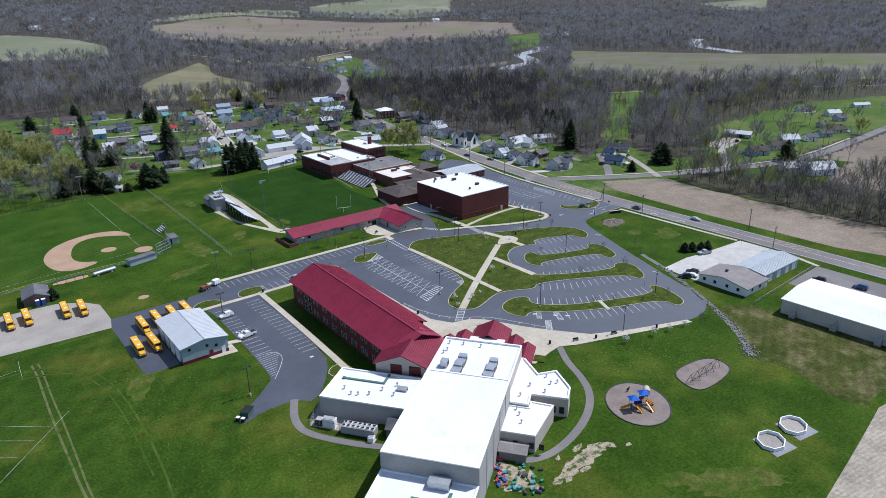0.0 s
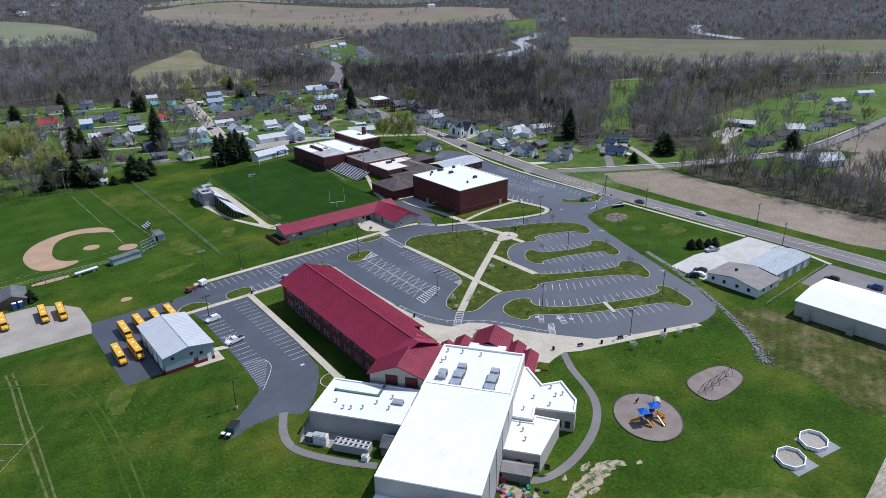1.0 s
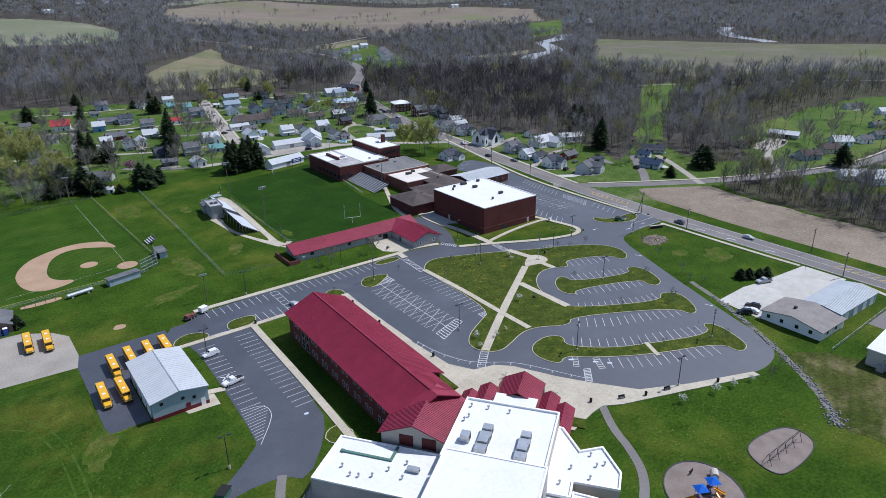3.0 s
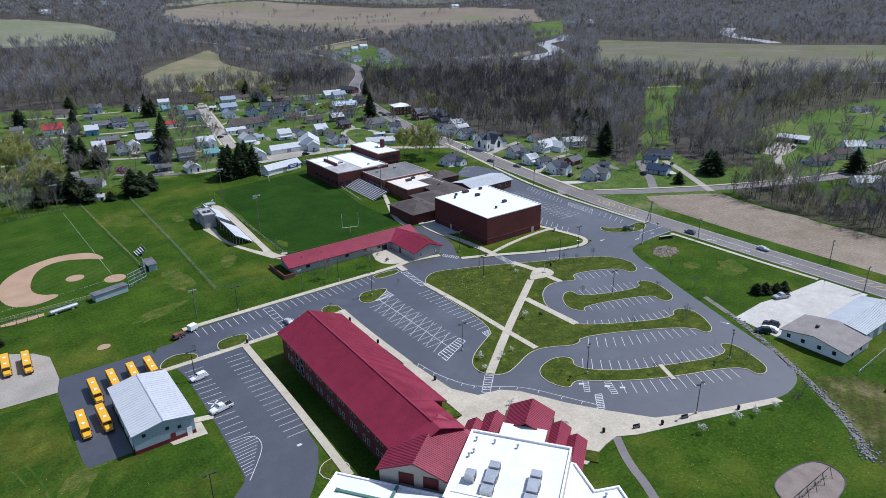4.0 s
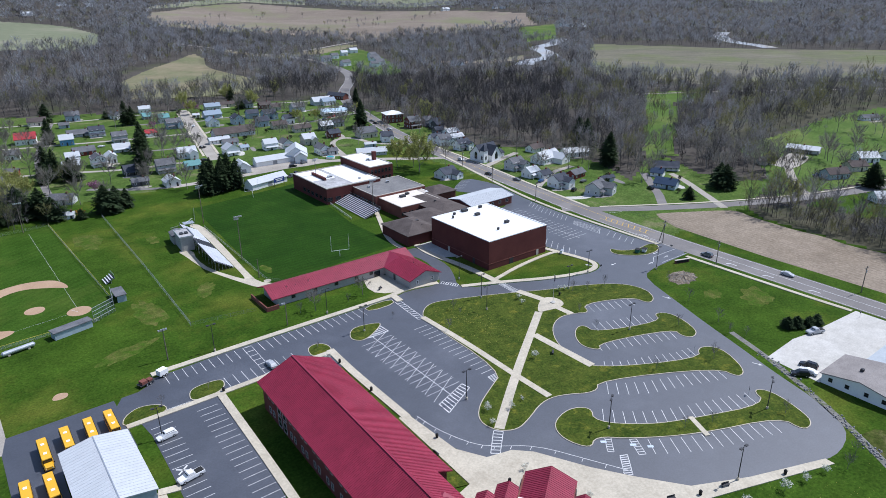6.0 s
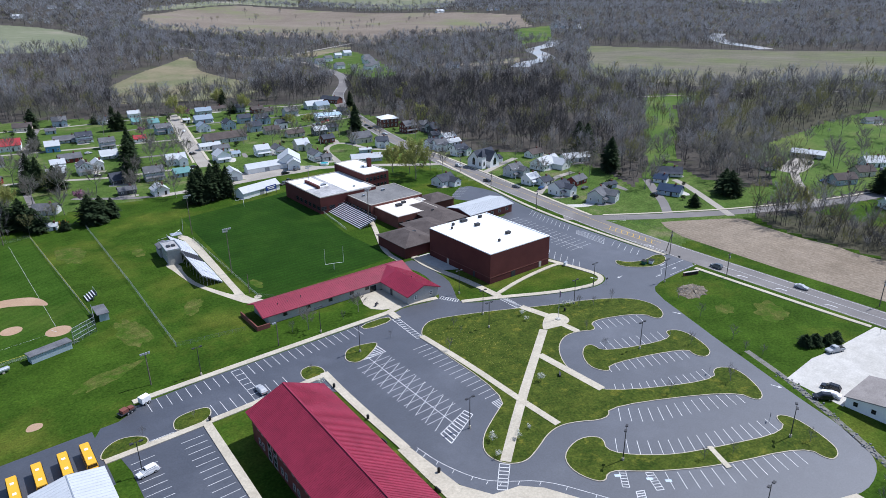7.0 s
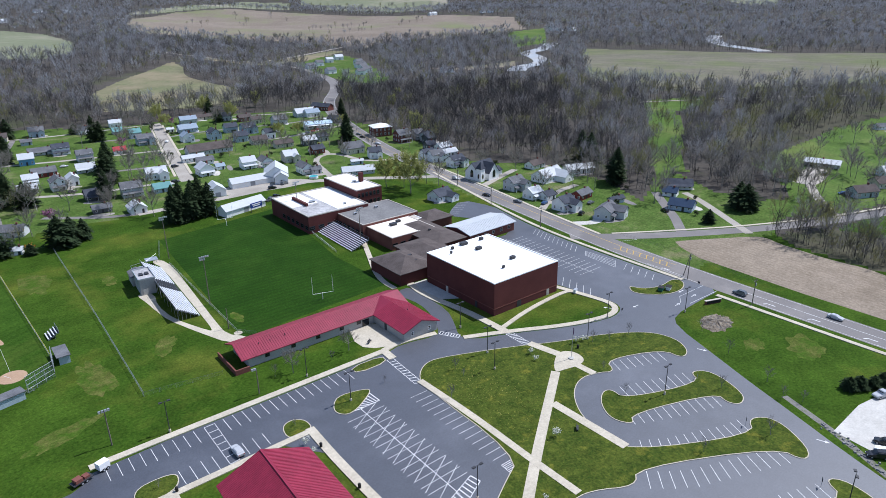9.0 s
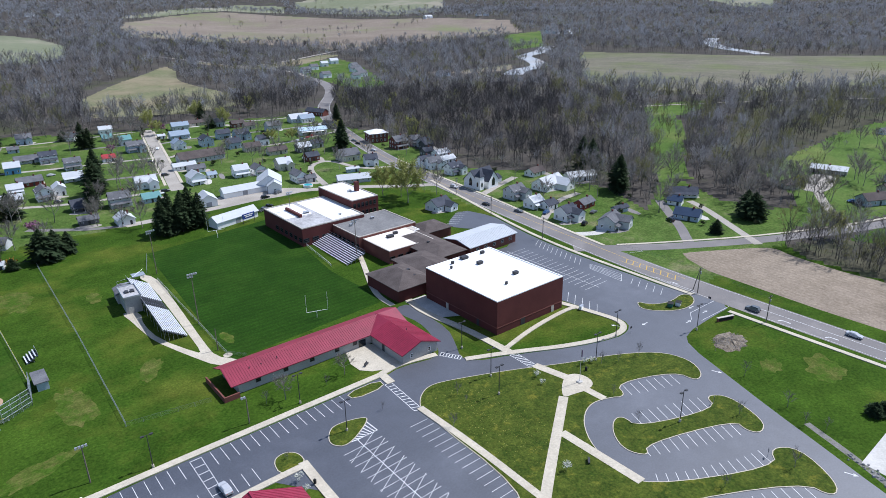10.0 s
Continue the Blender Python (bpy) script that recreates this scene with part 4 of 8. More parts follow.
for y in (-30.3, -28, -24.4):
    window(school, -13.3, y, 1.9, 1.1, 1.5, "x-", DARK_METAL)
door(school, -2.6, -29.4, 1.1, 2.2, "y-", DARK_METAL)
# expansion joints of the hall walls
for x in (-28, -21, -14.5, -8):
    part("wall_joint", box(x - .06, -21.06, 0, x + .06, -20.9, 10.6), DARK_METAL, school)
# rooftop machines
for x, y, n in ((5.9, -6.9, 4), (5.7, -15.0, 4)):
    for i in range(n):
        roof_unit(school, x - 4.6 + i * 2.1, y, 8.66, 1.85, 2.3 - .25 * (i % 2), 1.5 + 0.35 * (i % 2))
roof_unit(school, 4.2, -3.0, 8.66, 1.9, 1.9, 1.8)
roof_unit(school, -36.6, -13.5, 6.66, 2.2, 4.4, 1.7)
for x, y, z in ((10.5, -1, 8.66), (12, -1.6, 8.66), (15.8, -1.2, 8.66), (16, -5, 8.66), (15.8, -9.8, 8.66), (-6.5, 7, 5.06), (-5, 10.5, 5.06), (-7.6, 13, 5.06), (-8.4, 15.6, 5.06), (-8.6, 17.4, 5.06), (-6.6, 20, 5.06), (-3.6, 5.2, 5.06), (-2.2, 7.6, 5.06),
                (6, -24.6, 5.06), (4, -28.6, 5.06), (8, -29.5, 5.06), (9, -31, 5.06), (11, -28, 5.06), (-6, -24, 4.46), (-9, -25, 4.46), (-4, -23, 4.46), (1, -23, 5.06), (-42, -17, 6.66), (-44, -12, 6.66)):
    v = part("roof_vent", join(tube((x, y, z), (x, y, z + .7), .18), tube((x, y, z + .7), (x, y, z + .95), .34, .2)), STEEL, school)
roof_unit(school, -3.9, 5.6, 5.06, 1.0, 2.6, 1.0)
green = paint("green_pipe_paint", (0.10, 0.20, 0.16))
part("roof_pipe", join(box(-2.6, 21.6, 5.1, -1.9, 22.4, 5.5), box(-2.5, 11.5, 5.1, -1.9, 21.6, 5.35), box(-2.5, 10.9, 5.1, 2.2, 11.5, 5.35)), green, school)
part("roof_pipe", join(box(-41.5, -16.5, 6.7, -40.8, -9, 6.95), box(-40.8, -16.5, 6.7, -38, -15.9, 6.95)), green, school)

# --- stepped entrance roofs ---
part("entry_wall", join(prism(rect(18.7, -14.4, 36.4, -3.6), 0, 3.4), prism(rect(18.7, -3.6, 31.4, 0.6), 0, 3.2), prism(rect(18.7, 0.6, 28.2, 4.0), 0, 3.1), prism(rect(18.7, -18.4, 31.6, -14.4), 0, 3.2), prism(rect(18.7, -22.3, 28.6, -18.4), 0, 3.1)), BRICK, school)
part("entry_flat_roof", prism(rect(18.7, -14, 28.6, -4), 4.2, 4.6), WHITE_ROOF, school)
for x0, y0, x1, y1, e, r in ((28.4, -14.0, 37.2, -4.2, 3.5, 5.9), (22, -3.6, 32.2, 0.6, 3.3, 4.5), (19.2, 0.6, 28.8, 4.0, 3.2, 4.2), (22, -18.4, 32.6, -14.4, 3.3, 4.5), (19, -22.3, 29.2, -18.4, 3.2, 4.3)):
    r1 = part("entry_roof", gable(x0, y0, x1, y1, e, r, "x", over=0.45), RED_METAL, school)
    m = (y0 + y1) / 2
    part("entry_gable", prism([(x1 - .5, y0), (x1 - .3, y0), (x1 - .3, y1), (x1 - .5, y1)], 0, e), BRICK, school)
    for a in (y0 - 0.4, y1 + 0.4):
        part("seams", seams(a, m, x0 - .3, x1 + .4, e - .42 * (r - e) / (m - y0), r + .02, 0.55, "x"), RED_METAL, r1)
for x in (32.5, 34.5):
    for y in (-14.47, -3.53):
        window(school, x, y, 2.2, 1.4, 2.4, "y-" if y < -9 else "y+", DARK_METAL)

# --- brick gymnasium beside the old school ---
gym = thing("gymnasium", 199, 237, 0, 0, "tall windowless dark red brick gymnasium with white flat roof", "gymnasium")
flat_block(gym, rect(-14, -17.6, 15, 17.2), 11.0, DARK_BRICK, WHITE_ROOF, 0.3)
part("brick_band", join(box(-14.06, -17.66, 2.2, 15.06, -17.6, 2.5), box(-14.06, -17.6, 2.2, -14.0, 17.2, 2.5)), BRICK, gym)
door(gym, -3, -17.6, 1.9, 2.3, "y-", DARK_METAL)
door(gym, 10.5, -17.6, 1.2, 2.3, "y-", TAN_BLOCK)
door(gym, -14, -9, 1.2, 2.3, "x-", DARK_METAL)
door(gym, -14, 6, 1.2, 2.3, "x-", TAN_BLOCK)
for x, y, w in ((-5, 14, 1.0), (1, 15, 2.6), (2, 8, 2.0), (-8, 11, 0.7), (5, -6, 1.8), (-3, -10, 0.8), (9, 14.5, 1.4)):
    roof_unit(gym, x, y, 11.06, w, w * .7, 1.0, DARK_METAL)

# --- old school: brown hipped wings and brick blocks ---
old = thing("old_school", 200, 290, 0, 0, "low old brick school with brown hipped and flat roofs", "school")
O = lambda x0, y0, x1, y1: (x0 - 200, y0 - 290, x1 - 200, y1 - 290)
for x0, y0, x1, y1, e, r in ((175.5, 257, 191, 276, 4.6, 7.4), (190, 256, 205, 281, 4.6, 6.4), (203, 271, 217, 301, 4.6, 6.0)):
    q = O(x0, y0, x1, y1)
    part("wall", box(q[0], q[1], -.2, q[2], q[3], e), DARK_BRICK, old)
    part("hip_roof", hip(*q, e, r), BROWN_SHINGLE, old)
flat_block(old, rect(*O(192.6, 287, 214, 306)), 5.2, BRICK, mat("tan_gravel_roof", (0.62, 0.56, 0.50), (0.76, 0.70, 0.64), 0.9, 0.1, 2.0), 0.2, TAN_BLOCK)
flat_block(old, rect(*O(190.8, 305.6, 219, 329)), 6.2, BRICK, mat("dark_membrane", (0.13, 0.128, 0.128), (0.22, 0.215, 0.21), 0.9, 0.15, 1.5), 0.3, TAN_BLOCK)
part("wall", box(*O(217, 296.8, 0, 0)[:2], -.2, *O(0, 0, 231, 309)[2:], 4.0), BRICK, old)
part("hip_roof", hip(*O(217, 296.8, 231, 309), 4.0, 6.2), BROWN_SHINGLE, old)
flat_block(old, rect(*O(213.6, 300, 217, 306)), 5.0, BRICK, TAN_BLOCK, .2)
flat_block(old, rect(*O(176.5, 326, 206.5, 362)), 7.6, DARK_BRICK, GREY_ROOF, 0.4, TAN_BLOCK)
flat_block(old, rect(*O(206.8, 336, 220.5, 366.5)), 11.0, DARK_BRICK, WHITE_ROOF, 0.4, TAN_BLOCK)
part("rooftop_wall", box(-17, 50, 7.6, -16, 64, 9.0), DARK_BRICK, old)
part("chimney", box(16.5, 58, 10.9, 18.2, 60, 15.5), DARK_BRICK, old)
part("roof_panel", box(-22.6, 52, 7.66, -10, 71, 7.76), WHITE_ROOF, old)
part("roof_panel", box(-8, 38, 7.66, 5.6, 71, 7.74), WHITE_ROOF, old, "cleaner white roof membrane")
for i in range(6):
    window(old, -22 + i * 4.4, 36, 2.4, 2.8, 1.8, "y-", DARK_METAL)
    window(old, 8 + i * 2.1, 46, 8.6, 1.3, 2.0, "y-", DARK_METAL)
    window(old, 8 + i * 2.1, 46, 4.8, 1.3, 2.0, "y-", DARK_METAL)
    window(old, 20.5, 49 + i * 4.6, 8.6, 1.6, 2.0, "x+", DARK_METAL)
    window(old, -23.5, 38 + i * 4.3, 2.4, 2.6, 1.8, "x-", DARK_METAL)
    window(old, -9.2, 17 + i * 3.4, 2.4, 2.2, 1.6, "x-", DARK_METAL)
for i in range(5):
    window(old, -6 + i * 3.8, -3, 2.2, 2.4, 1.4, "y-", DARK_METAL)
for x, y, z, w in ((-14, -24, 5.8, 1.3), (-18.5, -22, 5.6, 1.2), (-14.6, -28.5, 5.4, .9), (2, 10, 5.26, 2.6), (6, 12, 5.26, 1.8), (-4, 30, 6.26, 1.2), (8, 32, 6.26, 1.4), (-12, 54, 7.66, 2.2), (-2, 42, 7.66, 1.0), (9, -6, 5.4, .9), (14, 60, 11.06, 1.6)):
    roof_unit(old, x, y, z, w, w * .8, .9, DARK_METAL if z < 6 else STEEL)

# --- white-roofed brick annexe by the lot ---
annexe = thing("annexe", 233.2, 280.0, 0, 2, "low brick annexe with pale metal roof", "building")
part("wall", gable_walls(-13, -7.4, 12.6, 7.4, -.2, 4.2, 5.6, "x"), BRICK, annexe)
part("roof", gable(-13, -7.4, 12.6, 7.4, 4.2, 5.6, "x", over=0.7), PALE_METAL, annexe)
part("seams", seams(-8.1, 0, -13.6, 13.2, 4.06, 5.62, 0.9, "x"), STEEL, annexe)
for i in range(5):
    window(annexe, -9 + i * 4.6, -7.4, 2.2, 1.6, 1.4, "y-", TAN_BLOCK)

# --- L-shaped low building with a red roof by the field ---
lodge = thing("field_house", 138, 240, 0, 0, "low L-shaped building with dark red metal roof and grey walls", "building")
LO = lambda p: (p[0] - 138, p[1] - 240)
part("wall", gable_walls(-25.6, -.8 + 1.2, 27.8, 11.4, -.2, 3.4, 5.6, "x"), GREY_BLOCK, lodge)
part("wall", gable_walls(15.6, -15.8, 27.8, 5.6, -.2, 3.4, 5.6, "y"), GREY_BLOCK, lodge)
ra = part("roof", gable(-27.0, .4, 27.8, 11.4, 3.4, 5.6, "x", over=0.7), RED_METAL, lodge)
rb = part("roof", gable(15.6, -15.8, 27.8, 5.8, 3.4, 5.62, "y", over=0.7), RED_METAL, lodge)
part("seams", seams(-.2, 5.9, -27.5, 21, 3.18, 5.62, 0.7, "x"), RED_METAL, ra)
part("seams", seams(15, 21.7, -16.4, -.5, 3.18, 5.64, 0.7), RED_METAL, rb)
part("seams", seams(28.4, 21.7, -16.4, 6, 3.18, 5.64, 0.7), RED_METAL, rb)
part("porch_wall", join(box(-30.2, -1.6, 0, -29.8, 11.6, 1.5), box(-29.8, -1.6, 0, -26, -1.2, 1.5)), BRICK, lodge)
for x in (18.5, 24.8):
    window(lodge, x, -15.8, 1.8, 1.0, 1.3, "y-")
for x in (-20, -12, -4, 4, 10):
    window(lodge, x, .4, 1.9, 1.4, 1.1, "y-", DARK_METAL)
door(lodge, 15.6, -6, 1.2, 2.2, "x-", DARK_METAL)
door(lodge, 12.4, .4, 2.4, 2.2, "y-", GLASS)
for x, z in ((-21, 4.6), (-17.6, 4.3), (-13, 4.8), (22.6, 5.3)):
    part("roof_vent", tube((x, 3.2 if x < 0 else -8, z - .5), (x, 3.2 if x < 0 else -8, z + .45), .14), DARK_METAL, lodge)

# --- bus garage ---
garage = thing("bus_garage", 49, 182.5, 0, 0, "pale blue-grey metal bus garage with white gable roof", "garage")
part("wall", gable_walls(-6.6, -11.6, 6.6, 11.6, -.2, 5.2, 6.4, "y"), SIDING_BLUE, garage)
part("plinth", join(box(-6.66, -11.66, 0, 6.66, -11.58, 1.0), box(6.58, -11.6, 0, 6.66, 11.6, 1.0), box(-6.66, -11.6, 0, -6.58, 11.6, 1.0)), paint("maroon_paint", (0.16, 0.02, 0.03)), garage, "maroon plinth")
gr = part("roof", gable(-6.6, -11.6, 6.6, 11.6, 5.2, 6.4, "y", over=0.4), PALE_METAL, garage)
for a in (-6.98, 6.98):
    part("seams", seams(a, 0, -12, 12, 5.11, 6.38, 1.0), PALE_METAL, gr)
part("ridge_cap", box(-.12, -12, 6.35, .12, 12, 6.46), STEEL, gr)
for x in (-6.6,):
    for y in (-7.5, -2.5, 2.5, 7.5):
        door(garage, x, y, 3.6, 4.0, "x-", WHITE, name="overhead_door")
door(garage, 1.6, -11.6, 1.1, 2.2, "y-", paint("maroon_paint", (0.16, 0.02, 0.03)))
door(garage, 5.2, -11.6, 1.1, 2.2, "y-", WHITE)
for x, z in ((3.2, 3.2), (-4.4, 4.2), (0.6, 3.9)):
    window(garage, x, -11.6, z, .8, .8, "y-", DARK_METAL)

# --- roadside buildings on the east ---
shop = thing("roadside_shop", 211, 102, 0, 0, "low white-sided building with brown-grey gable roof", "building")
part("wall", gable_walls(-6.6, -8.6, 7, 9.2, -.2, 3.0, 4.6, "x"), WHITE, shop)
part("roof", gable(-6.6, -8.6, 7, 9.2, 3.0, 4.6, "x", over=.5), mat("taupe_shingle", (0.20, 0.18, 0.17), (0.29, 0.265, 0.25), 0.9, 0.3, 3.0), shop)
for y in (-5.5, -1.5, 3, 7):
    window(shop, -6.6, y, 1.7, 1.0, 1.1, "x-", DARK_METAL)
for x in (-3, 2):
    window(shop, x, -8.6, 1.7, 1.0, 1.2, "y-", DARK_METAL)
part("roof_vent", box(-1, 2, 4.1, -.2, 2.8, 5.0), DARK_METAL, shop)
shed2 = thing("roadside_shed", 231, 100.5, 0, 0, "pale metal-roofed shed joined to the roadside shop", "building")
part("wall", gable_walls(-12.4, -5.6, 12, 5.8, -.2, 3.6, 4.5, "x"), SIDING_BLUE, shed2)
sr = part("roof", gable(-12.4, -5.6, 12, 5.8, 3.6, 4.5, "x", over=.4), mat("dull_metal_roof", (0.36, 0.39, 0.41), (0.46, 0.49, 0.51), 0.5, 0.2, 2.0), shed2)
part("seams", seams(-6, .1, -12.8, 12.4, 3.54, 4.52, 0.9, "x"), STEEL, sr)
for x in (-8, -2, 4, 9):
    door(shed2, x, -5.6, 2.6, 2.6, "y-", WHITE, name="overhead_door")
warehouse = thing("white_warehouse", 213.5, 55, 0, 3, "long low metal warehouse with white roof", "warehouse")
part("wall", gable_walls(-10.6, -36, 12, 26, -.2, 5.0, 6.0, "y"), paint("tan_siding", (0.56, 0.53, 0.46)), warehouse)
part("roof", gable(-10.6, -36, 12, 26, 5.0, 6.0, "y", over=.4), WHITE_ROOF, warehouse)
for y in (22, 10, -2, -12):
    u = part("vent_unit", join(box(-12.2, y - .9, 0, -10.7, y + .9, 1.7), tube((-11.4, y - .4, 1.7), (-11.4, y - .4, 3.4), .3)), STEEL, warehouse)

# ---- trees ----
rng = np.random.default_rng(7)


def sliver(p, d, length, width):
    """A thin twig: one narrow triangle."""
    d = d / np.linalg.norm(d)
    s = np.cross(d, rng.normal(size=3))
    s = s / np.linalg.norm(s) * width / 2
    return np.array([p - s, p + s, p + d * length])


def spike(p, q, r0, r1):
    """A three-sided tapered limb as six triangles."""
    d = (q - p) / np.linalg.norm(q - p)
    a = np.cross(d, [0.31, 0.95, 0.05])
    a /= np.linalg.norm(a)
    b = np.cross(d, a)
    c = [math.cos(k * 2.094) * a + math.sin(k * 2.094) * b for k in range(3)]
    out = []
    for k in range(3):
        i, j = c[k], c[(k + 1) % 3]
        out += [np.array([p + i * r0, p + j * r0, q + j * r1]), np.array([p + i * r0, q + j * r1, q + i * r1])]
    return out


def bare_tree(height, spread, limbs, twigs, twig_len, twig_wide, trunk_r, sub=3, low=.18):
    """Triangles of the wood and of the twigs of one leafless tree: a forking stem, rising limbs, twigs that fan out along them."""
    wood, tw, boughs = [], [], []
    fork = np.array([rng.normal(0, .02 * height), rng.normal(0, .02 * height), height * rng.uniform(low, low * 1.7)])
    top = np.array([rng.normal(0, .05 * height), rng.normal(0, .05 * height), height * rng.uniform(.8, .92)])
    wood += spike(np.zeros(3) - [0, 0, .3], fork, trunk_r, trunk_r * .8) + spike(fork, top, trunk_r * .75, trunk_r * .12)
    boughs.append((fork * .4 + top * .6, top))
    for k in range(limbs):
        t = k / limbs
        a = 2.4 * k + rng.uniform(-.5, .5)
        out = spread * (1 - .7 * t ** 1.4) * rng.uniform(.7, 1.08)
        p = fork + (top - fork) * (.06 + .6 * t)
        rise = (height - p[2]) * rng.uniform(.62, .9) * (.72 + .28 * t)
        m = p + np.array([math.cos(a) * out * .52, math.sin(a) * out * .52, rise * .4])
        q = p + np.array([math.cos(a + .2) * out, math.sin(a + .2) * out, rise])
        wood += spike(p, m, trunk_r * .46, trunk_r * .3) + spike(m, q, trunk_r * .3, trunk_r * .06)
        boughs += [(m, q), (m, q), (p * .4 + m * .6, m)]
        for _ in range(sub):
            b = p * .3 + m * .7 + (q - (p * .3 + m * .7)) * rng.uniform(.1, .85)
            d = (q - p) / np.linalg.norm(q - p) + rng.normal(0, .5, 3) + [0, 0, .15]
            e = b + d / np.linalg.norm(d) * height * rng.uniform(.12, .24)
            wood.append(sliver(b, e - b, np.linalg.norm(e - b), trunk_r * .36))
            boughs.append((b, e))
    for _ in range(twigs):
        b, e = boughs[rng.integers(len(boughs))]
        p = b + (e - b) * rng.uniform(.1, 1.0)
        d = (e - b) / np.linalg.norm(e - b) * .8 + rng.normal(0, .52, 3) + [0, 0, .25]
        tw.append(sliver(p, d, twig_len * rng.uniform(.5, 1.3), twig_wide))
    return np.array(wood), np.array(tw)


def leafy_tree(height, spread, clumps, size):
    """A tree in first leaf: limbs, and small leaves scattered along the outer twigs."""
    wood, tips = bare_tree(height, spread, 9, max(60, clumps // 9), height * .13, size * .3, height * .016, 4, .1)
    tw = [t for t in tips[::3]]
    for _ in range(clumps):
        t = tips[rng.integers(len(tips))]
        p = t[0] + (t[2] - t[0]) * rng.uniform(.2, 1.15) + rng.normal(0, size * 1.4, 3)
        tw.append(p + rng.normal(0, size, (3, 3)))
    return wood, np.array(tw)


def conifer_tree(height, spread, whorls, arms, spray=5):
    """An evergreen: uneven boughs of short sprays round a straight stem."""
    wood = np.array(spike(np.zeros(3) - [0, 0, .2], np.array([0, 0, height]), height * .02, .03))
    tw = []
    swell = rng.uniform(0, 6.283, 3)
    for k in range(whorls * arms):
        t = (k + rng.uniform(0, 1)) / (whorls * arms)
        z = height * (.05 + .94 * t)
        b = k * 2.399 + rng.uniform(-.3, .3)
        lobe = 1 + .16 * math.sin(2 * b + swell[0]) + .14 * math.sin(3 * b + 9 * t + swell[1])
        rr = (spread * (1 - t ** 2.2) ** .9 * min(1, .72 + 1.6 * t) * lobe * rng.uniform(.62, 1.1) + .2)
        d = np.array([math.cos(b), math.sin(b), 0])
        s = np.array([-d[1], d[0], 0])
        lift = rr * rng.uniform(-.28, .06)
        for m in range(spray):
            f0, f1 = .15 + m / spray * .8, .15 + (m + 1.5) / spray * .85
            w = rr * .2 * (1.3 - f0) + .1
            side = rng.uniform(-.5, .5) * w * 2
            p = np.array([0, 0, z]) + d * rr * f0 + s * side + [0, 0, lift * f0 ** 2]
            q = np.array([0, 0, z]) + d * rr * f1 + s * side * 1.6 + [0, 0, lift * f1 ** 2 + rng.uniform(-.25, .3)]
            tw.append(np.array([p + s * w + rng.normal(0, .14, 3), p - s * w + rng.normal(0, .14, 3), q]))
    return wood, np.array(tw)


def tri_mesh(name, tris, mats, index=None):
    me = bpy.data.meshes.new(name)
    n = len(tris)
    me.vertices.add(n * 3)
    me.vertices.foreach_set("co", np.ascontiguousarray(tris, dtype=np.float32).ravel())
    me.loops.add(n * 3)
    me.loops.foreach_set("vertex_index", np.arange(n * 3, dtype=np.int32))
    me.polygons.add(n)
    me.polygons.foreach_set("loop_start", np.arange(0, n * 3, 3, dtype=np.int32))
    for m in mats:
        me.materials.append(m)
    if index is not None:
        me.polygons.foreach_set("material_index", np.ascontiguousarray(index, dtype=np.int32))
    me.update(calc_edges=True)
    return me


def place(kinds, spots, odds=(0, .36, .30, .18, .08, .08)):
    """Many copies of the template trees as one list of triangles. spots: x, y, z, size, kind."""
    tris, idx = [], []
    for x, y, z, s, k in spots:
        wood, tw = kinds[k]
        a = rng.uniform(0, 6.283)
        rot = np.array([[math.cos(a), -math.sin(a), 0], [math.sin(a), math.cos(a), 0], [0, 0, 1]])
        t = np.concatenate([wood, tw]) @ rot.T * [s, s, s * rng.uniform(.85, 1.2)] + [x, y, z]
        tris.append(t)
        idx.append(np.concatenate([np.zeros(len(wood), int), np.full(len(tw), rng.choice(6, p=odds))]))
    return np.concatenate(tris), np.concatenate(idx)


# woodland: leafless trees, thinner and simpler with distance
NEAR_KINDS = [bare_tree(18, 5.0, 7, 400, 2.5, .095, .16, 3) for _ in range(7)]
MID_KINDS = [bare_tree(18, 6.0, 5, 170, 3.2, .2, .2, 2) for _ in range(6)]
FAR_KINDS = [bare_tree(17, 8.0, 3, 80, 4.2, .48, .3, 1) for _ in range(5)]


def woods(r0, r1, step, az0, az1):
    """Jittered spots of trees within a ring sector, outside the clearings."""
    out = []
    g = np.arange(-r1, r1, step)
    for gx in g:
        for gy in g:
            px, py = gx + rng.uniform(-.5, .5) * step, gy + rng.uniform(-.5, .5) * step
            d = math.hypot(px, py)
            if not r0 <= d < r1:
                continue
            a = math.degrees(math.atan2(py, px))
            k = cover(px, py)
            if not az0 < a < az1 or k not in (0, 7) or (k == 7 and rng.uniform() < .12):
                continue
            out.append((px, py, hill(px, py) - .2))
    return out


def clear_of_ways(x, y):
    for line, w in ((MAIN_ROAD, 9), (SIDE_ROAD, 6.5)):
        for (ax, ay), (bx, by) in zip(line, line[1:]):
            t = max(0, min(1, ((x - ax) * (bx - ax) + (y - ay) * (by - ay)) / ((bx - ax) ** 2 + (by - ay) ** 2)))
            if math.hypot(x - ax - t * (bx - ax), y - ay - t * (by - ay)) < w:
                return False
    return True


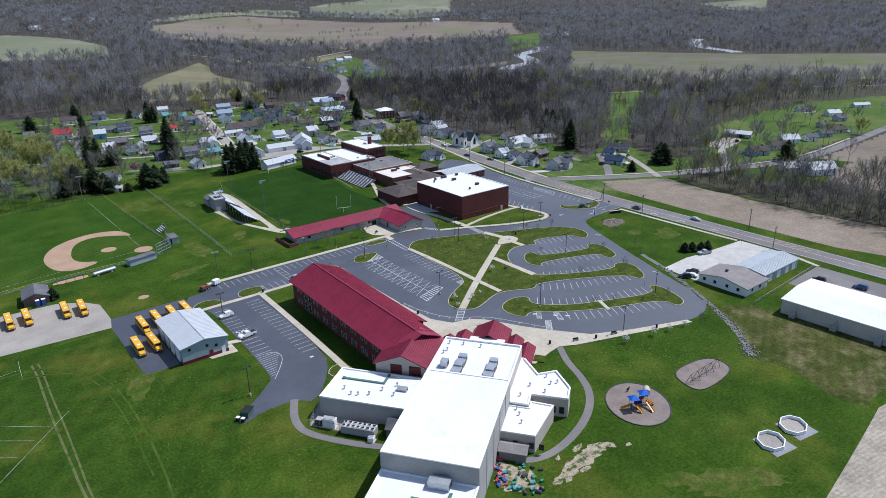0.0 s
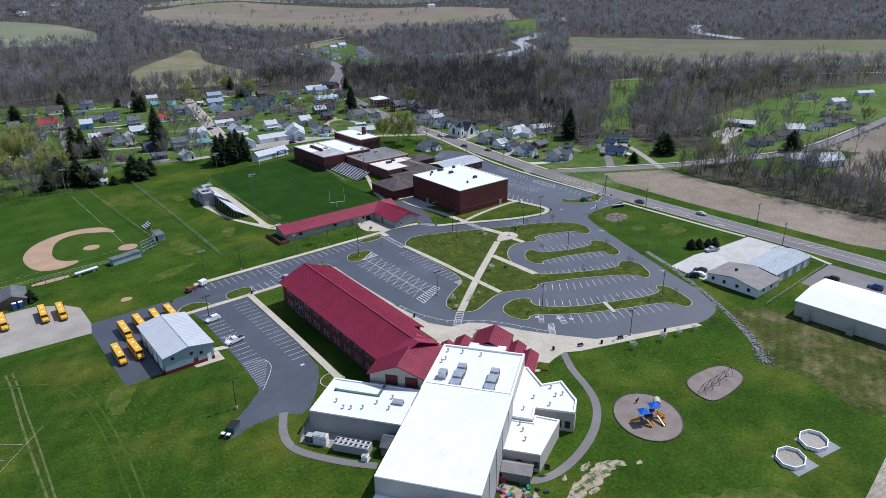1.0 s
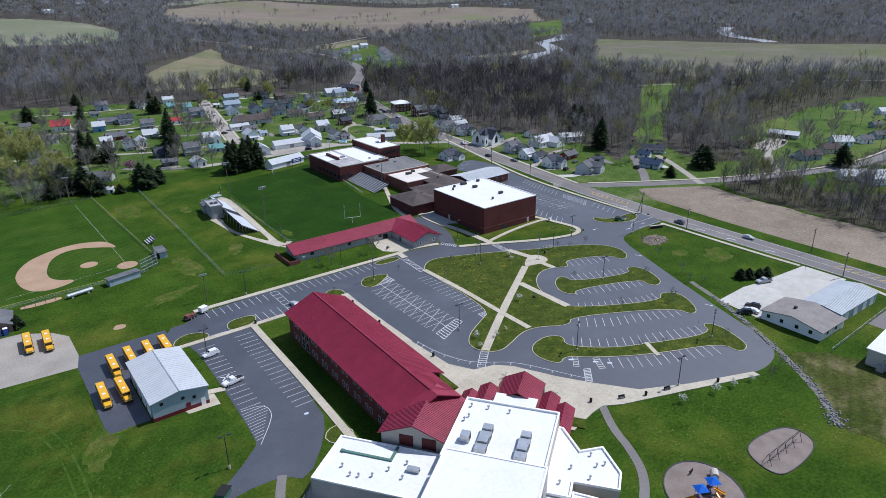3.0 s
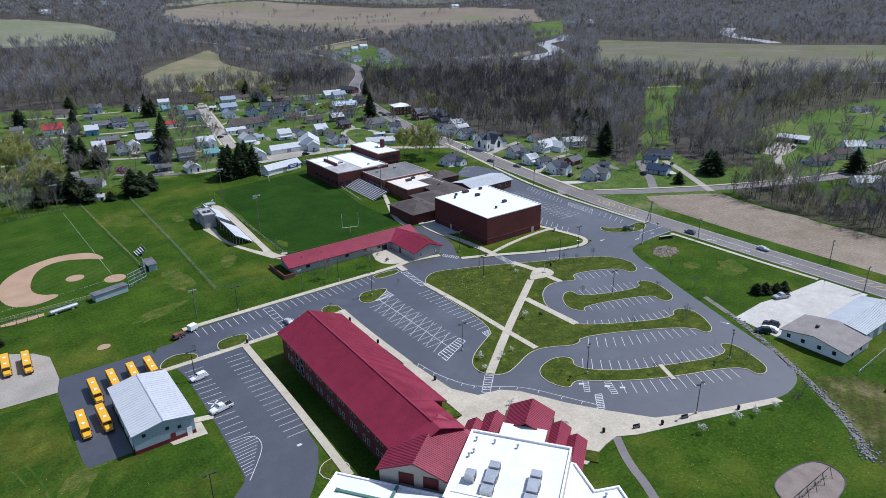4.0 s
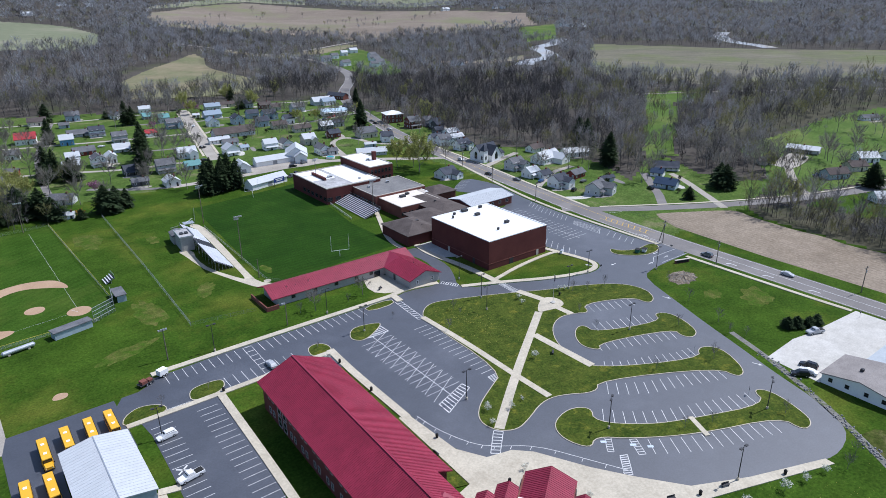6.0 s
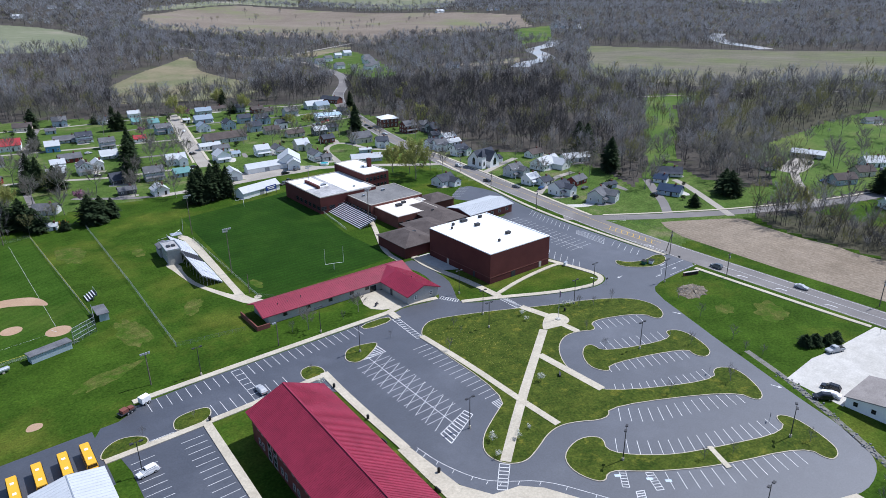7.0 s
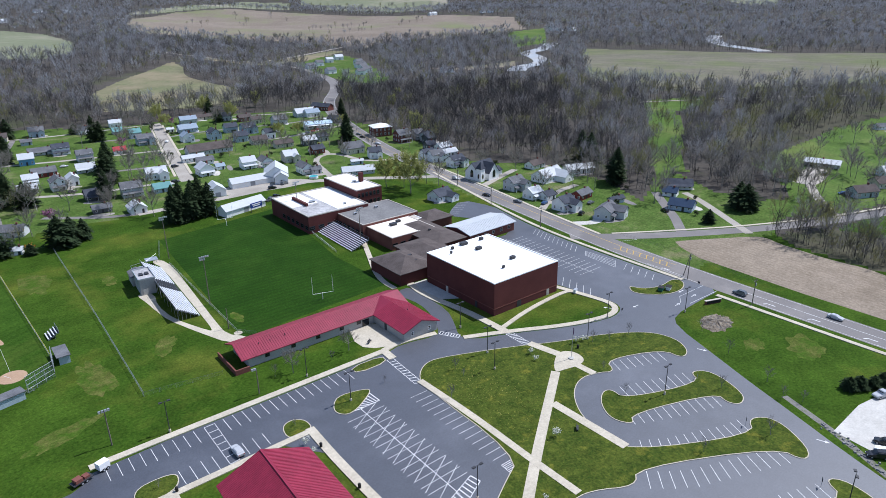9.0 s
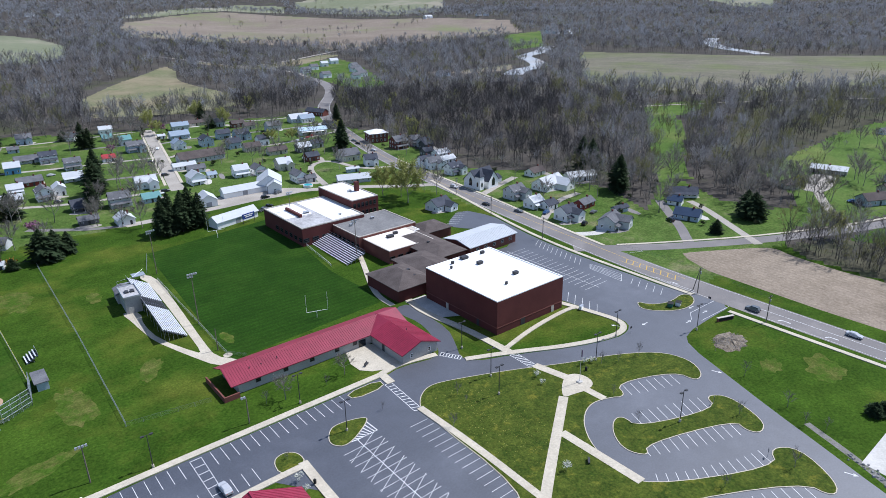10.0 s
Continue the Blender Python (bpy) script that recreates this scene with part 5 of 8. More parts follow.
def clear_of_river(x, y):
    for line in ([(656, 690), (696, 722), (748, 728), (839, 858), (941, 903), (990, 940)], [(1127, 631), (1155, 703), (1236, 772)]):
        for (ax, ay), (bx, by) in zip(line, line[1:]):
            t = max(0, min(1, ((x - ax) * (bx - ax) + (y - ay) * (by - ay)) / ((bx - ax) ** 2 + (by - ay) ** 2)))
            q = (ax + t * (bx - ax), ay + t * (by - ay))
            if math.hypot(x - q[0], y - q[1]) < 16 or (math.hypot(x - q[0] + 20, y - q[1] + 20) < 24):
                return False
    return True


near = [(x, y, z, rng.choice((.6, .8, .95, 1.05, 1.15)) * rng.uniform(.85, 1.15), rng.integers(7)) for x, y, z in woods(280, 760, 9.0, 2, 100) if clear_of_ways(x, y)]
mid = [(x, y, z, rng.uniform(.7, 1.15), rng.integers(6)) for x, y, z in woods(760, 1450, 13.2, 8, 98) if clear_of_river(x, y) and clear_of_ways(x, y)]
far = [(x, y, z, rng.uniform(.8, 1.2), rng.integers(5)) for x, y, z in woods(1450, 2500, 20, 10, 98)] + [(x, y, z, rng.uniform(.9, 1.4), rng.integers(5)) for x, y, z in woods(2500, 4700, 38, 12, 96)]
west = [t for t in near if t[1] > t[0] * 2.3]
middle = [t for t in near if t[0] * .95 < t[1] <= t[0] * 2.3]
east = [t for t in near if t[1] <= t[0] * .95]
# the far woods take the palest mix; its haze is in the twig colour
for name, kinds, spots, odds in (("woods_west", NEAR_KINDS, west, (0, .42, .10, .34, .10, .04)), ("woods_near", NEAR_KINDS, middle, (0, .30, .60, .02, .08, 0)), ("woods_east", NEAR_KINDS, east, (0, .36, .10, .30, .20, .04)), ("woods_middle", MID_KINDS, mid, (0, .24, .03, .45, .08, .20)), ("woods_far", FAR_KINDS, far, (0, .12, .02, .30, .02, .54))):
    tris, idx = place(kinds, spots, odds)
    tagged(new("woods", tri_mesh(name, tris, (WOODS_BARK, TWIG, TWIG_DARK, TWIG_LIGHT, TWIG_BUD, TWIG_PALE_HAZE), idx)), "dense leafless grey-brown spring woodland", "woods", kind="stuff")

# rows of trees along field edges and scattered in the open
line_spots = []


def row(a, b, gap, wide=5, lo=.5, hi=.95):
    n = max(1, int(math.dist(a, b) / gap))
    for i in range(n + 1):
        t = i / n
        x, y = a[0] + (b[0] - a[0]) * t + rng.normal(0, wide), a[1] + (b[1] - a[1]) * t + rng.normal(0, wide)
        line_spots.append((x, y, hill(x, y), rng.uniform(lo, hi) * (1 if y < 1900 else 1.5), rng.integers(7)))


for a, b, gap, w in (((560, 450), (816, 280), 5, 5), ((816, 280), (900, 225), 6, 5), ((600, 425), (690, 440), 6, 6), ((322, 200), (324, 178), 1.9, 1.6), ((322, 172), (326, 158), 2.4, 2.4), ((332, 160), (334, 140), 4, 3), ((319, 138), (322, 60), 3, 3), ((330, 130), (346, 40), 4, 5), ((325, 40), (330, -60), 4, 5), ((354, 188), (360, 186), 2.5, 1.5), ((345, 186), (342, 176), 4, 3), ((0, 385), (70, 380), 4.0, 4), ((-60, 380), (0, 385), 5, 6),
                     ((-40, 395), (70, 395), 7, 7), ((430, 262), (480, 270), 7, 4), ((430, 200), (560, 215), 16, 14), ((700, 1330), (900, 1420), 16, 12), ((800, 1500), (1000, 1560), 14, 10), ((360, 262), (410, 240), 8, 8), ((362, 215), (410, 212), 9, 8),
                     ((386, 236), (430, 250), 8, 5), ((30, 430), (90, 430), 15, 12), ((560, 170), (700, 190), 14, 12), ((326, 432), (345, 345), 4, 4), ((345, 345), (354, 300), 4, 4), ((354, 300), (384, 300), 4, 4), ((334, 505), (316, 452), 5, 4), ((350, 570), (336, 505), 5, 4), ((390, 292), (480, 345), 7, 9), ((430, 300), (500, 335), 8, 8), ((140, 690), (330, 668), 7, 9), ((150, 705), (320, 690), 10, 7), ((701, 2143), (933, 2262), 14, 8), ((933, 2262), (1079, 2164), 16, 8), ((600, 1700), (900, 1900), 30, 60), ((455, 345), (540, 405), 12, 6), ((520, 398), (580, 368), 9, 5),
                     ((1040, 1500), (1240, 1600), 16, 10), ((1230, 2100), (1500, 1900), 18, 20), ((1320, 2400), (1900, 2420), 22, 25)):
    row(a, b, gap, w)
for a, b, gap, w in (((321, 178), (318, 60), .9, 3), ((330, 172), (334, 60), 1.2, 5), ((340, 168), (352, 60), 1.6, 6), ((322, 201), (323, 182), 2, 1.5), ((322, 60), (326, -60), 1.6, 4), ((432, 262), (600, 270), 4, 4), ((0, 380), (60, 384), 2, 2)):
    row(a, b, gap, w, .16, .42)
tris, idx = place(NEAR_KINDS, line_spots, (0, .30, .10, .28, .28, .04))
tagged(new("tree_row", tri_mesh("tree_row", tris, (WOODS_BARK, TWIG, TWIG_DARK, TWIG_LIGHT, TWIG_BUD, TWIG_PALE_HAZE), idx)), "straggling leafless tree rows along field edges", "trees", kind="stuff")

# trees that stand alone
BARE = [bare_tree(12, 4.6, 9, 1200, 1.6, .06, .17, 4) for _ in range(4)]
SMALL = [bare_tree(5, 1.5, 7, 190, .8, .042, .08) for _ in range(3)]
LAWN_TREE = bare_tree(7.4, 3.2, 10, 900, 1.1, .06, .14, 4)
LEAFY = [leafy_tree(13, 5.6, 6000, .17), leafy_tree(10, 5.0, 4600, .16)]
PINE = [conifer_tree(13, 6.2, 24, 15), conifer_tree(16, 4.9, 26, 15), conifer_tree(11, 6.2, 20, 15)]
BLOSSOM = leafy_tree(2.4, 1.0, 260, .09)


def tree_thing(name, geo, leaf_mat, label, category="tree"):
    t = thing(name, 0, 0, 0, 0, label, category)
    for n, g, m in (("trunk", geo[0], BARK), ("crown", geo[1], leaf_mat)):
        ob = new(n, tri_mesh(n, g, (m,)))
        ob.parent = t
    return t


def plant(proto, x, y, s=1.0, label=""):
    a = rng.uniform(0, 360)
    if "used" not in proto:
        proto["used"] = 1
        proto.matrix_world = pose(x, y, hill(x, y), 0, 0, a) @ Matrix.Diagonal((s, s, s, 1))
        return proto
    t = copy_thing(proto, pose(x, y, hill(x, y), 0, 0, a))
    t.scale = (s, s, s)
    return tagged(t, label)


bare = [tree_thing("bare_tree", g, TWIG_TAN, "leafless grey-brown tree on the lawn") for g in BARE]
lawn_tree = tree_thing("lawn_tree", LAWN_TREE, TWIG_TAN, "spreading leafless tree on the lawn beside the low building")
small = [tree_thing("young_tree", g, TWIG, "slender leafless young tree") for g in SMALL]
leafy = [tree_thing("leafing_tree", g, BUDS, "tree in first yellow-green spring leaf") for g in LEAFY]
pine = [tree_thing("pine_tree", g, CONIFER, "dark green conifer with layered boughs") for g in PINE]
blossom = tree_thing("blossom_tree", BLOSSOM, paint("white_blossom", (0.72, 0.72, 0.62), .8), "small round tree in white blossom")
purple = tree_thing("redbud_tree", leafy_tree(6, 2.8, 500, .25), paint("purple_blossom", (0.26, 0.10, 0.19), .8), "small redbud tree in purple blossom")
for x, y, s, k in ((137, 378, 1.0, 1), (141, 381, 1.15, 1), (145.5, 379, 1.1, 1), (150, 382, 1.2, 1), (154, 381, 1.0, 1), (139, 384, 1.05, 1), (147.6, 384, 1.1, 1), (91, 380, 1.05, 0), (96, 382, .9, 0), (101, 385, .7, 0), (70, 384, 1.0, 2), (66, 391, 1.1, 0), (58, 395, 1.2, 0), (52, 392, 1.0, 2), (80, 378, .45, 2),
                   (123, 441, 1.0, 1), (130, 469, 1.25, 1), (133, 476, 1.0, 1), (138, 500, 1.2, 1), (83, 462, 1.05, 1), (89, 452, 1.0, 0), (80, 474, 1.05, 1), (77, 456, .9, 0), (95, 563, 1.1, 1), (106, 653, 1.1, 0), (67, 620, 1.2, 2), (147, 638, .7, 2), (252, 646, 1.0, 1), (152, 600, 1.15, 1), (156, 597, .9, 1), (284, 474, 1.3, 1), (287, 480, 1.1, 1), (336, 289, 1.25, 1), (340, 293, 1.1, 1), (352, 320, 1.3, 1), (356, 330, 1.25, 1),
                   (316, 224, .5, 0), (345, 223, 1.15, 2), (350, 229, .9, 0), (247, 612, .9, 2), (232, 127.5, .34, 2), (229, 129.5, .36, 2), (226.2, 131, .36, 2), (235, 126.5, .36, 2), (404, 178, 1.0, 0), (22, 246, .35, 0), (330, 560, 1.0, 1)):
    plant(pine[k], x, y, s)
for x, y, s, k in ((242, 364, 1.55, 1), (245, 347, 1.6, 0), (249, 358, 1.3, 1), (205, 611, 1.1, 1), (256, 609, 1.1, 0), (256, 523, 1.0, 1), (311, 525, .9, 1), (338, 470, 1.1, 0), (334, 462, 1.0, 1), (40, 520, 1.2, 0), (30, 505, 1.3, 1), (22, 512, 1.1, 0), (208, 640, 1.1, 0), (250, 650, 1.2, 0), (270, 520, .9, 1), (46, 430, 1.0, 1), (380, 560, 1.0, 0), (420, 610, 1.0, 1), (345, 190, .9, 0), (395, 226, .8, 0), (520, 182, 1.1, 1), (300, 660, 1, 0)):
    plant(leafy[k], x, y, s)
for x, y, s in ((141, 583, 1.4), (145, 478, 1.6), (142, 470, 1.2), (118, 413, 1.2), (246, 456, 1.5), (254, 428, 1.1), (191, 624, 1.3), (180, 635, 1.3), (264, 348, 1.2), (72, 472, 1.5), (133, 396, 1.1), (150, 390, .8), (124, 646, 1.3), (92, 443, 1.2), (438, 256, 1.1), (446, 220, 1.3), (420, 199, 1.1), (528, 249, 1.2), (536, 242, 1.1), (530, 222, 1.3), (414, 246, 1.1), (441, 216, 1.2), (292, 300, 1.1), (313, 298, 1.3), (270, 368, .9), (262, 356, 1.0), (125, 440, 1.2), (150, 470, 1.2), (158, 478, 1.3), (162, 470, 1.2), (118, 415, 1.0), (127, 405, .9), (240, 480, 1.1), (262, 470, 1.2), (60, 400, 1.1), (46, 410, 1.1), (30, 425, 1.2), (14, 400, 1.2), (96, 404, .8), (84, 402, 1.1),
                (225, 470, 1.0), (192, 600, 1.2), (70, 560, 1.1), (58, 600, 1.1), (36, 470, 1.2), (300, 520, 1.1), (274, 560, 1.1), (400, 240, 1.0), (436, 212, 1.1), (460, 210, 1.2), (500, 225, 1.1), (540, 230, 1.2), (410, 250, .9), (480, 250, 1), (325, 322, 1.1), (340, 310, 1.2), (352, 300, 1.2), (345, 265, 1.0), (330, 258, .9), (64, 520, 1.0)):
    plant(bare[int(rng.integers(4))], x, y, s)
for x, y, s in ((120.5, 229.9, 1.0), (138.4, 230.5, .9)):
    plant(lawn_tree, x, y, s)
for x, y, s in ((116, 231.5, .8), (132, 229, .7), (155.6, 203, .8), (137, 210, .5), (146, 193, .9), (195.5, 188.5, .9), (186, 177, .6), (200, 186, .7), (207, 184.6, .9), (181, 166, .7), (202, 152, .9), (193, 134.5, 1.0), (176, 141, .8), (160, 121.5, .7), (166.5, 118.6, .7), (184, 110, .8),
                (226, 172, .9), (219.6, 160, 1.0), (214, 146, 1.0), (210, 140, .8), (212, 136, .7), (175, 92, .9), (181, 93, .9), (66, 206.5, .7), (110, 208, .5), (78, 207, .5), (155, 199, .5)):
    plant(small[int(rng.integers(3))], x, y, s)
for x, y, s in ((108.6, 199.8, 1.0), (108.4, 196, .8), (154.7, 165.6, 1.1), (177, 195.5, .9), (175.4, 192, .8), (192, 191.5, .9), (194, 190.6, .9), (128.4, 155, 1.0), (133.5, 152, .9), (125.6, 150.2, .8), (138, 153, .6), (148, 99.5, 1.1), (158, 97, 1.2), (164, 95.6, 1.0), (170, 94.4, .9), (108, 132, .8), (120.6, 134, .8), (125, 120, .8), (122, 112, .7)):
    plant(blossom, x, y, s)
for x, y, s in ((208, 628, 1.2), (213, 622, 1.0), (94, 418, 1.1), (162, 566, 1.1)):
    plant(purple, x, y, s)

# gardens, and trees beyond the outfield
GARDENS = [(-30, 384), (78, 384), (92, 415), (160, 425), (200, 435), (282, 400), (330, 470), (340, 600), (240, 645), (120, 690), (-30, 690)]
EAST_GARDENS = [(282, 268), (310, 232), (345, 214), (362, 249), (376, 290), (352, 345), (330, 380), (320, 440), (302, 440), (296, 360)]
for x, y, s, k in ((53, 446, 1.5, 0), (50, 470, 1.6, 0), (47, 496, 1.4, 1), (40, 530, 1.4, 0), (18, 474, 1.5, 0), (4, 430, 1.3, 1), (-10, 415, 1.4, 0), (60, 432, 1.4, 1), (30, 560, 1.3, 1), (44, 452, 1.5, 0), (36, 436, 1.4, 1), (28, 412, 1.5, 0), (42, 405, 1.3, 1), (54, 408, 1.2, 0), (64, 422, 1.2, 1), (20, 440, 1.5, 0), (56, 514, 1.4, 1), (2, 400, 1.4, 1)):
    plant(leafy[k], x, y, s)

for x, y, s in ((60, 476, 1.4), (66, 496, 1.3), (57, 505, 1.4), (14, 398, 1.4), (84, 498, 1.3), (88, 520, 1.2), (80, 548, 1.2), (160, 552, 1.4), (164, 556, 1.2), (172, 515, 1.1), (207, 490, 1.0), (215, 500, 1.1), (222, 478, 1.0), (242, 540, 1.2),
                (258, 548, 1.1), (268, 536, 1.2), (276, 520, 1.0), (285, 515, 1.2), (268, 470, 1.3), (282, 440, 1.0), (292, 500, 1.0), (240, 600, 1.2), (222, 640, 1.3), (262, 640, 1.2), (290, 620, 1.2), (160, 655, 1.2), (140, 660, 1.3), (120, 675, 1.3), (98, 690, 1.3), (76, 590, 1.3), (70, 555, 1.2), (93, 540, 1.1), (310, 505, 1.1), (325, 520, 1.2), (306, 432, 1.0), (303, 358, 1.0), (312, 340, 1.1), (326, 300, 1.2), (320, 290, 1.1)):
    plant(bare[int(rng.integers(4))], x, y, s)
orange = tree_thing("orange_shrub", leafy_tree(3.2, 2.0, 420, .14), paint("orange_leaves", (0.42, 0.20, 0.03), .8), "rounded shrub with orange spring leaves", "shrub")
plant(orange, 80.5, 381.5, 1.2)

# shrubs and hedges in the gardens
shrub = tree_thing("shrub", leafy_tree(1.7, 1.2, 260, .15), mat("shrub_leaves", (.022, .035, .012), (.06, .075, .025), .9, .5, 3), "rounded dark green garden shrub", "shrub")
for i in range(150):
    east = i % 4 == 3
    x, y = (rng.uniform(280, 380), rng.uniform(215, 430)) if east else (rng.uniform(20, 330), rng.uniform(400, 660))
    if inside(EAST_GARDENS if east else GARDENS, x, y) and clear_of_ways(x, y):
        plant(shrub, x, y, rng.uniform(.7, 1.6))

brush = []
for i in range(420):
    a, r = rng.uniform(0, 6.283), rng.uniform(0, 1) ** .5
    brush.append(sliver(np.array([234 + 5.6 * r * math.cos(a), 172 + 4.2 * r * math.sin(a), .95 * (1 - r) + .1]), np.array([rng.normal(), rng.normal(), rng.uniform(-.1, .5)]), rng.uniform(.5, 1.6), .09))
tagged(new("brushwood", tri_mesh("brushwood", np.array(brush), (TWIG_LIGHT,))), "loose dry twigs strewn on the earth heap", "brushwood", kind="stuff")
for x, y, s in ((8, 396, 1.5), (39, 391, 1.4), (-22, 400, 1.6), (74, 420, 1.4), (88, 440, 1.4), (104, 432, 1.3), (140, 428, 1.3), (30, 452, 1.5), (10, 445, 1.6),
                (370, 282, 1.5), (380, 262, 1.4), (372, 250, 1.3), (362, 236, 1.3), (384, 240, 1.5), (392, 228, 1.4), (384, 215, 1.4), (376, 226, 1.3), (398, 212, 1.3), (388, 252, 1.5), (350, 292, 1.4), (340, 274, 1.3), (356, 284, 1.5), (322, 256, 1.2), (404, 262, 1.5), (412, 232, 1.3)):
    plant(bare[int(rng.integers(4))], x, y, s)

# ---- houses of the village ----
WALLS = {"w": (WHITE, "white-sided"), "g": (paint("grey_siding", (0.58, 0.59, 0.60)), "grey-sided"), "b": (paint("blue_siding", (0.42, 0.50, 0.57)), "blue-grey sided"), "t": (paint("tan_house_siding", (0.62, 0.56, 0.46)), "tan-sided"),
         "r": (paint("barn_red", (0.20, 0.035, 0.03)), "red-walled"), "k": (BRICK, "red brick"), "u": (paint("bright_blue_siding", (0.16, 0.36, 0.62)), "bright blue"), "d": (paint("dark_siding", (0.12, 0.12, 0.13)), "dark-walled")}
ROOFS = {"g": (GREY_SHINGLE, "grey shingle"), "d": (DARK_SHINGLE, "dark shingle"), "b": (BROWN_SHINGLE, "brown shingle"), "w": (PALE_METAL, "pale metal"), "r": (paint("red_sheet_roof", (0.42, 0.06, 0.07), .8, spec=.1), "red metal"),
         "n": (paint("navy_roof", (0.045, 0.07, 0.12), .8, spec=.1), "navy metal"), "e": (paint("teal_roof", (0.16, 0.32, 0.32), .8, spec=.1), "teal metal"), "y": (paint("slate_blue_roof", (0.30, 0.36, 0.43), .7, spec=.1), "slate-blue metal")}


def house(x, y, w, d, e, turn, wall, roof, wing=0, porch=0, windows=True):
    """A gabled house: w across the front, d deep, e to the eaves. wing: a lower cross gable; porch: a lean-to before the door."""
    if y < 700:
        w, d, e = w * .82, d * .82, e * .9
    wm, wl = WALLS[wall]
    rm, rl = ROOFS[roof]
    what = "house" if windows else "shed"
    h = thing(what, x, y, hill(x, y), turn, f"{'two-storey' if e > 4.5 else 'single-storey'} {wl} {what} with {rl} gable roof", what)
    along = "x" if w >= d else "y"
    r = e + min(w, d) * .33
    part("wall", gable_walls(-w / 2, -d / 2, w / 2, d / 2, -.4, e, r, along), wm, h)
    part("roof", gable(-w / 2, -d / 2, w / 2, d / 2, e, r, along, over=.45), rm, h)
    if windows:
        for z in ([1.6, 4.4] if e > 4.5 else [1.6]):
            n = max(2, int(w / 2.6))
            for i in range(n):
                if z > 2 or i != n // 2:
                    window(h, -w / 2 + (i + .5) * w / n, -d / 2, z, .95, 1.35, "y-")
            n = max(2, int(d / 3))
            for i in range(n):
                window(h, -w / 2, -d / 2 + (i + .5) * d / n, z, .95, 1.35, "x-")
        n = max(2, int(w / 2.6))
        door(h, -w / 2 + (n // 2 + .5) * w / n, -d / 2, 1.0, 2.1, "y-", DARK_METAL)
        part("chimney", box(w * .18, -.35, r - 1.6, w * .18 + .7, .35, r + .7), BRICK, h)
    else:
        door(h, 0, -d / 2, min(2.6, w * .5), 2.3, "y-", WHITE if wall != "w" else paint("door_grey", (.35, .36, .38)))
    if wing:
        s = 1 if wing > 0 else -1
        a = abs(wing)
        x0, x1 = (w / 2 - a, w / 2) if s > 0 else (-w / 2, -w / 2 + a)
        part("wing_wall", gable_walls(x0, -d / 2 - a * .8, x1, 0, -.4, e * .92, e * .92 + a * .33, "y"), wm, h)
        part("wing_roof", gable(x0, -d / 2 - a * .8, x1, 0, e * .92, e * .92 + a * .33, "y", over=.4), rm, h)
        window(h, (x0 + x1) / 2, -d / 2 - a * .8, 1.6, 1.2, 1.4, "y-")
        if e > 4.5:
            window(h, (x0 + x1) / 2, -d / 2 - a * .8, 4.3, 1.0, 1.3, "y-")
    if porch:
        v = [(-w / 2, -d / 2 - porch, 2.2), (w / 2, -d / 2 - porch, 2.2), (w / 2, -d / 2 + .05, 2.9), (-w / 2, -d / 2 + .05, 2.9)]
        part("porch_roof", (v + [(a, b, c - .15) for a, b, c in v], [(0, 1, 2, 3), (7, 6, 5, 4), (0, 4, 5, 1), (1, 5, 6, 2), (3, 7, 4, 0)]), rm, h)
        for i in range(3):
            part("porch_post", box(-w / 2 + .1 + i * (w / 2 - .15), -d / 2 - porch + .1, -.2, -w / 2 + .25 + i * (w / 2 - .15), -d / 2 - porch + .25, 2.2), WHITE, h)
    return h


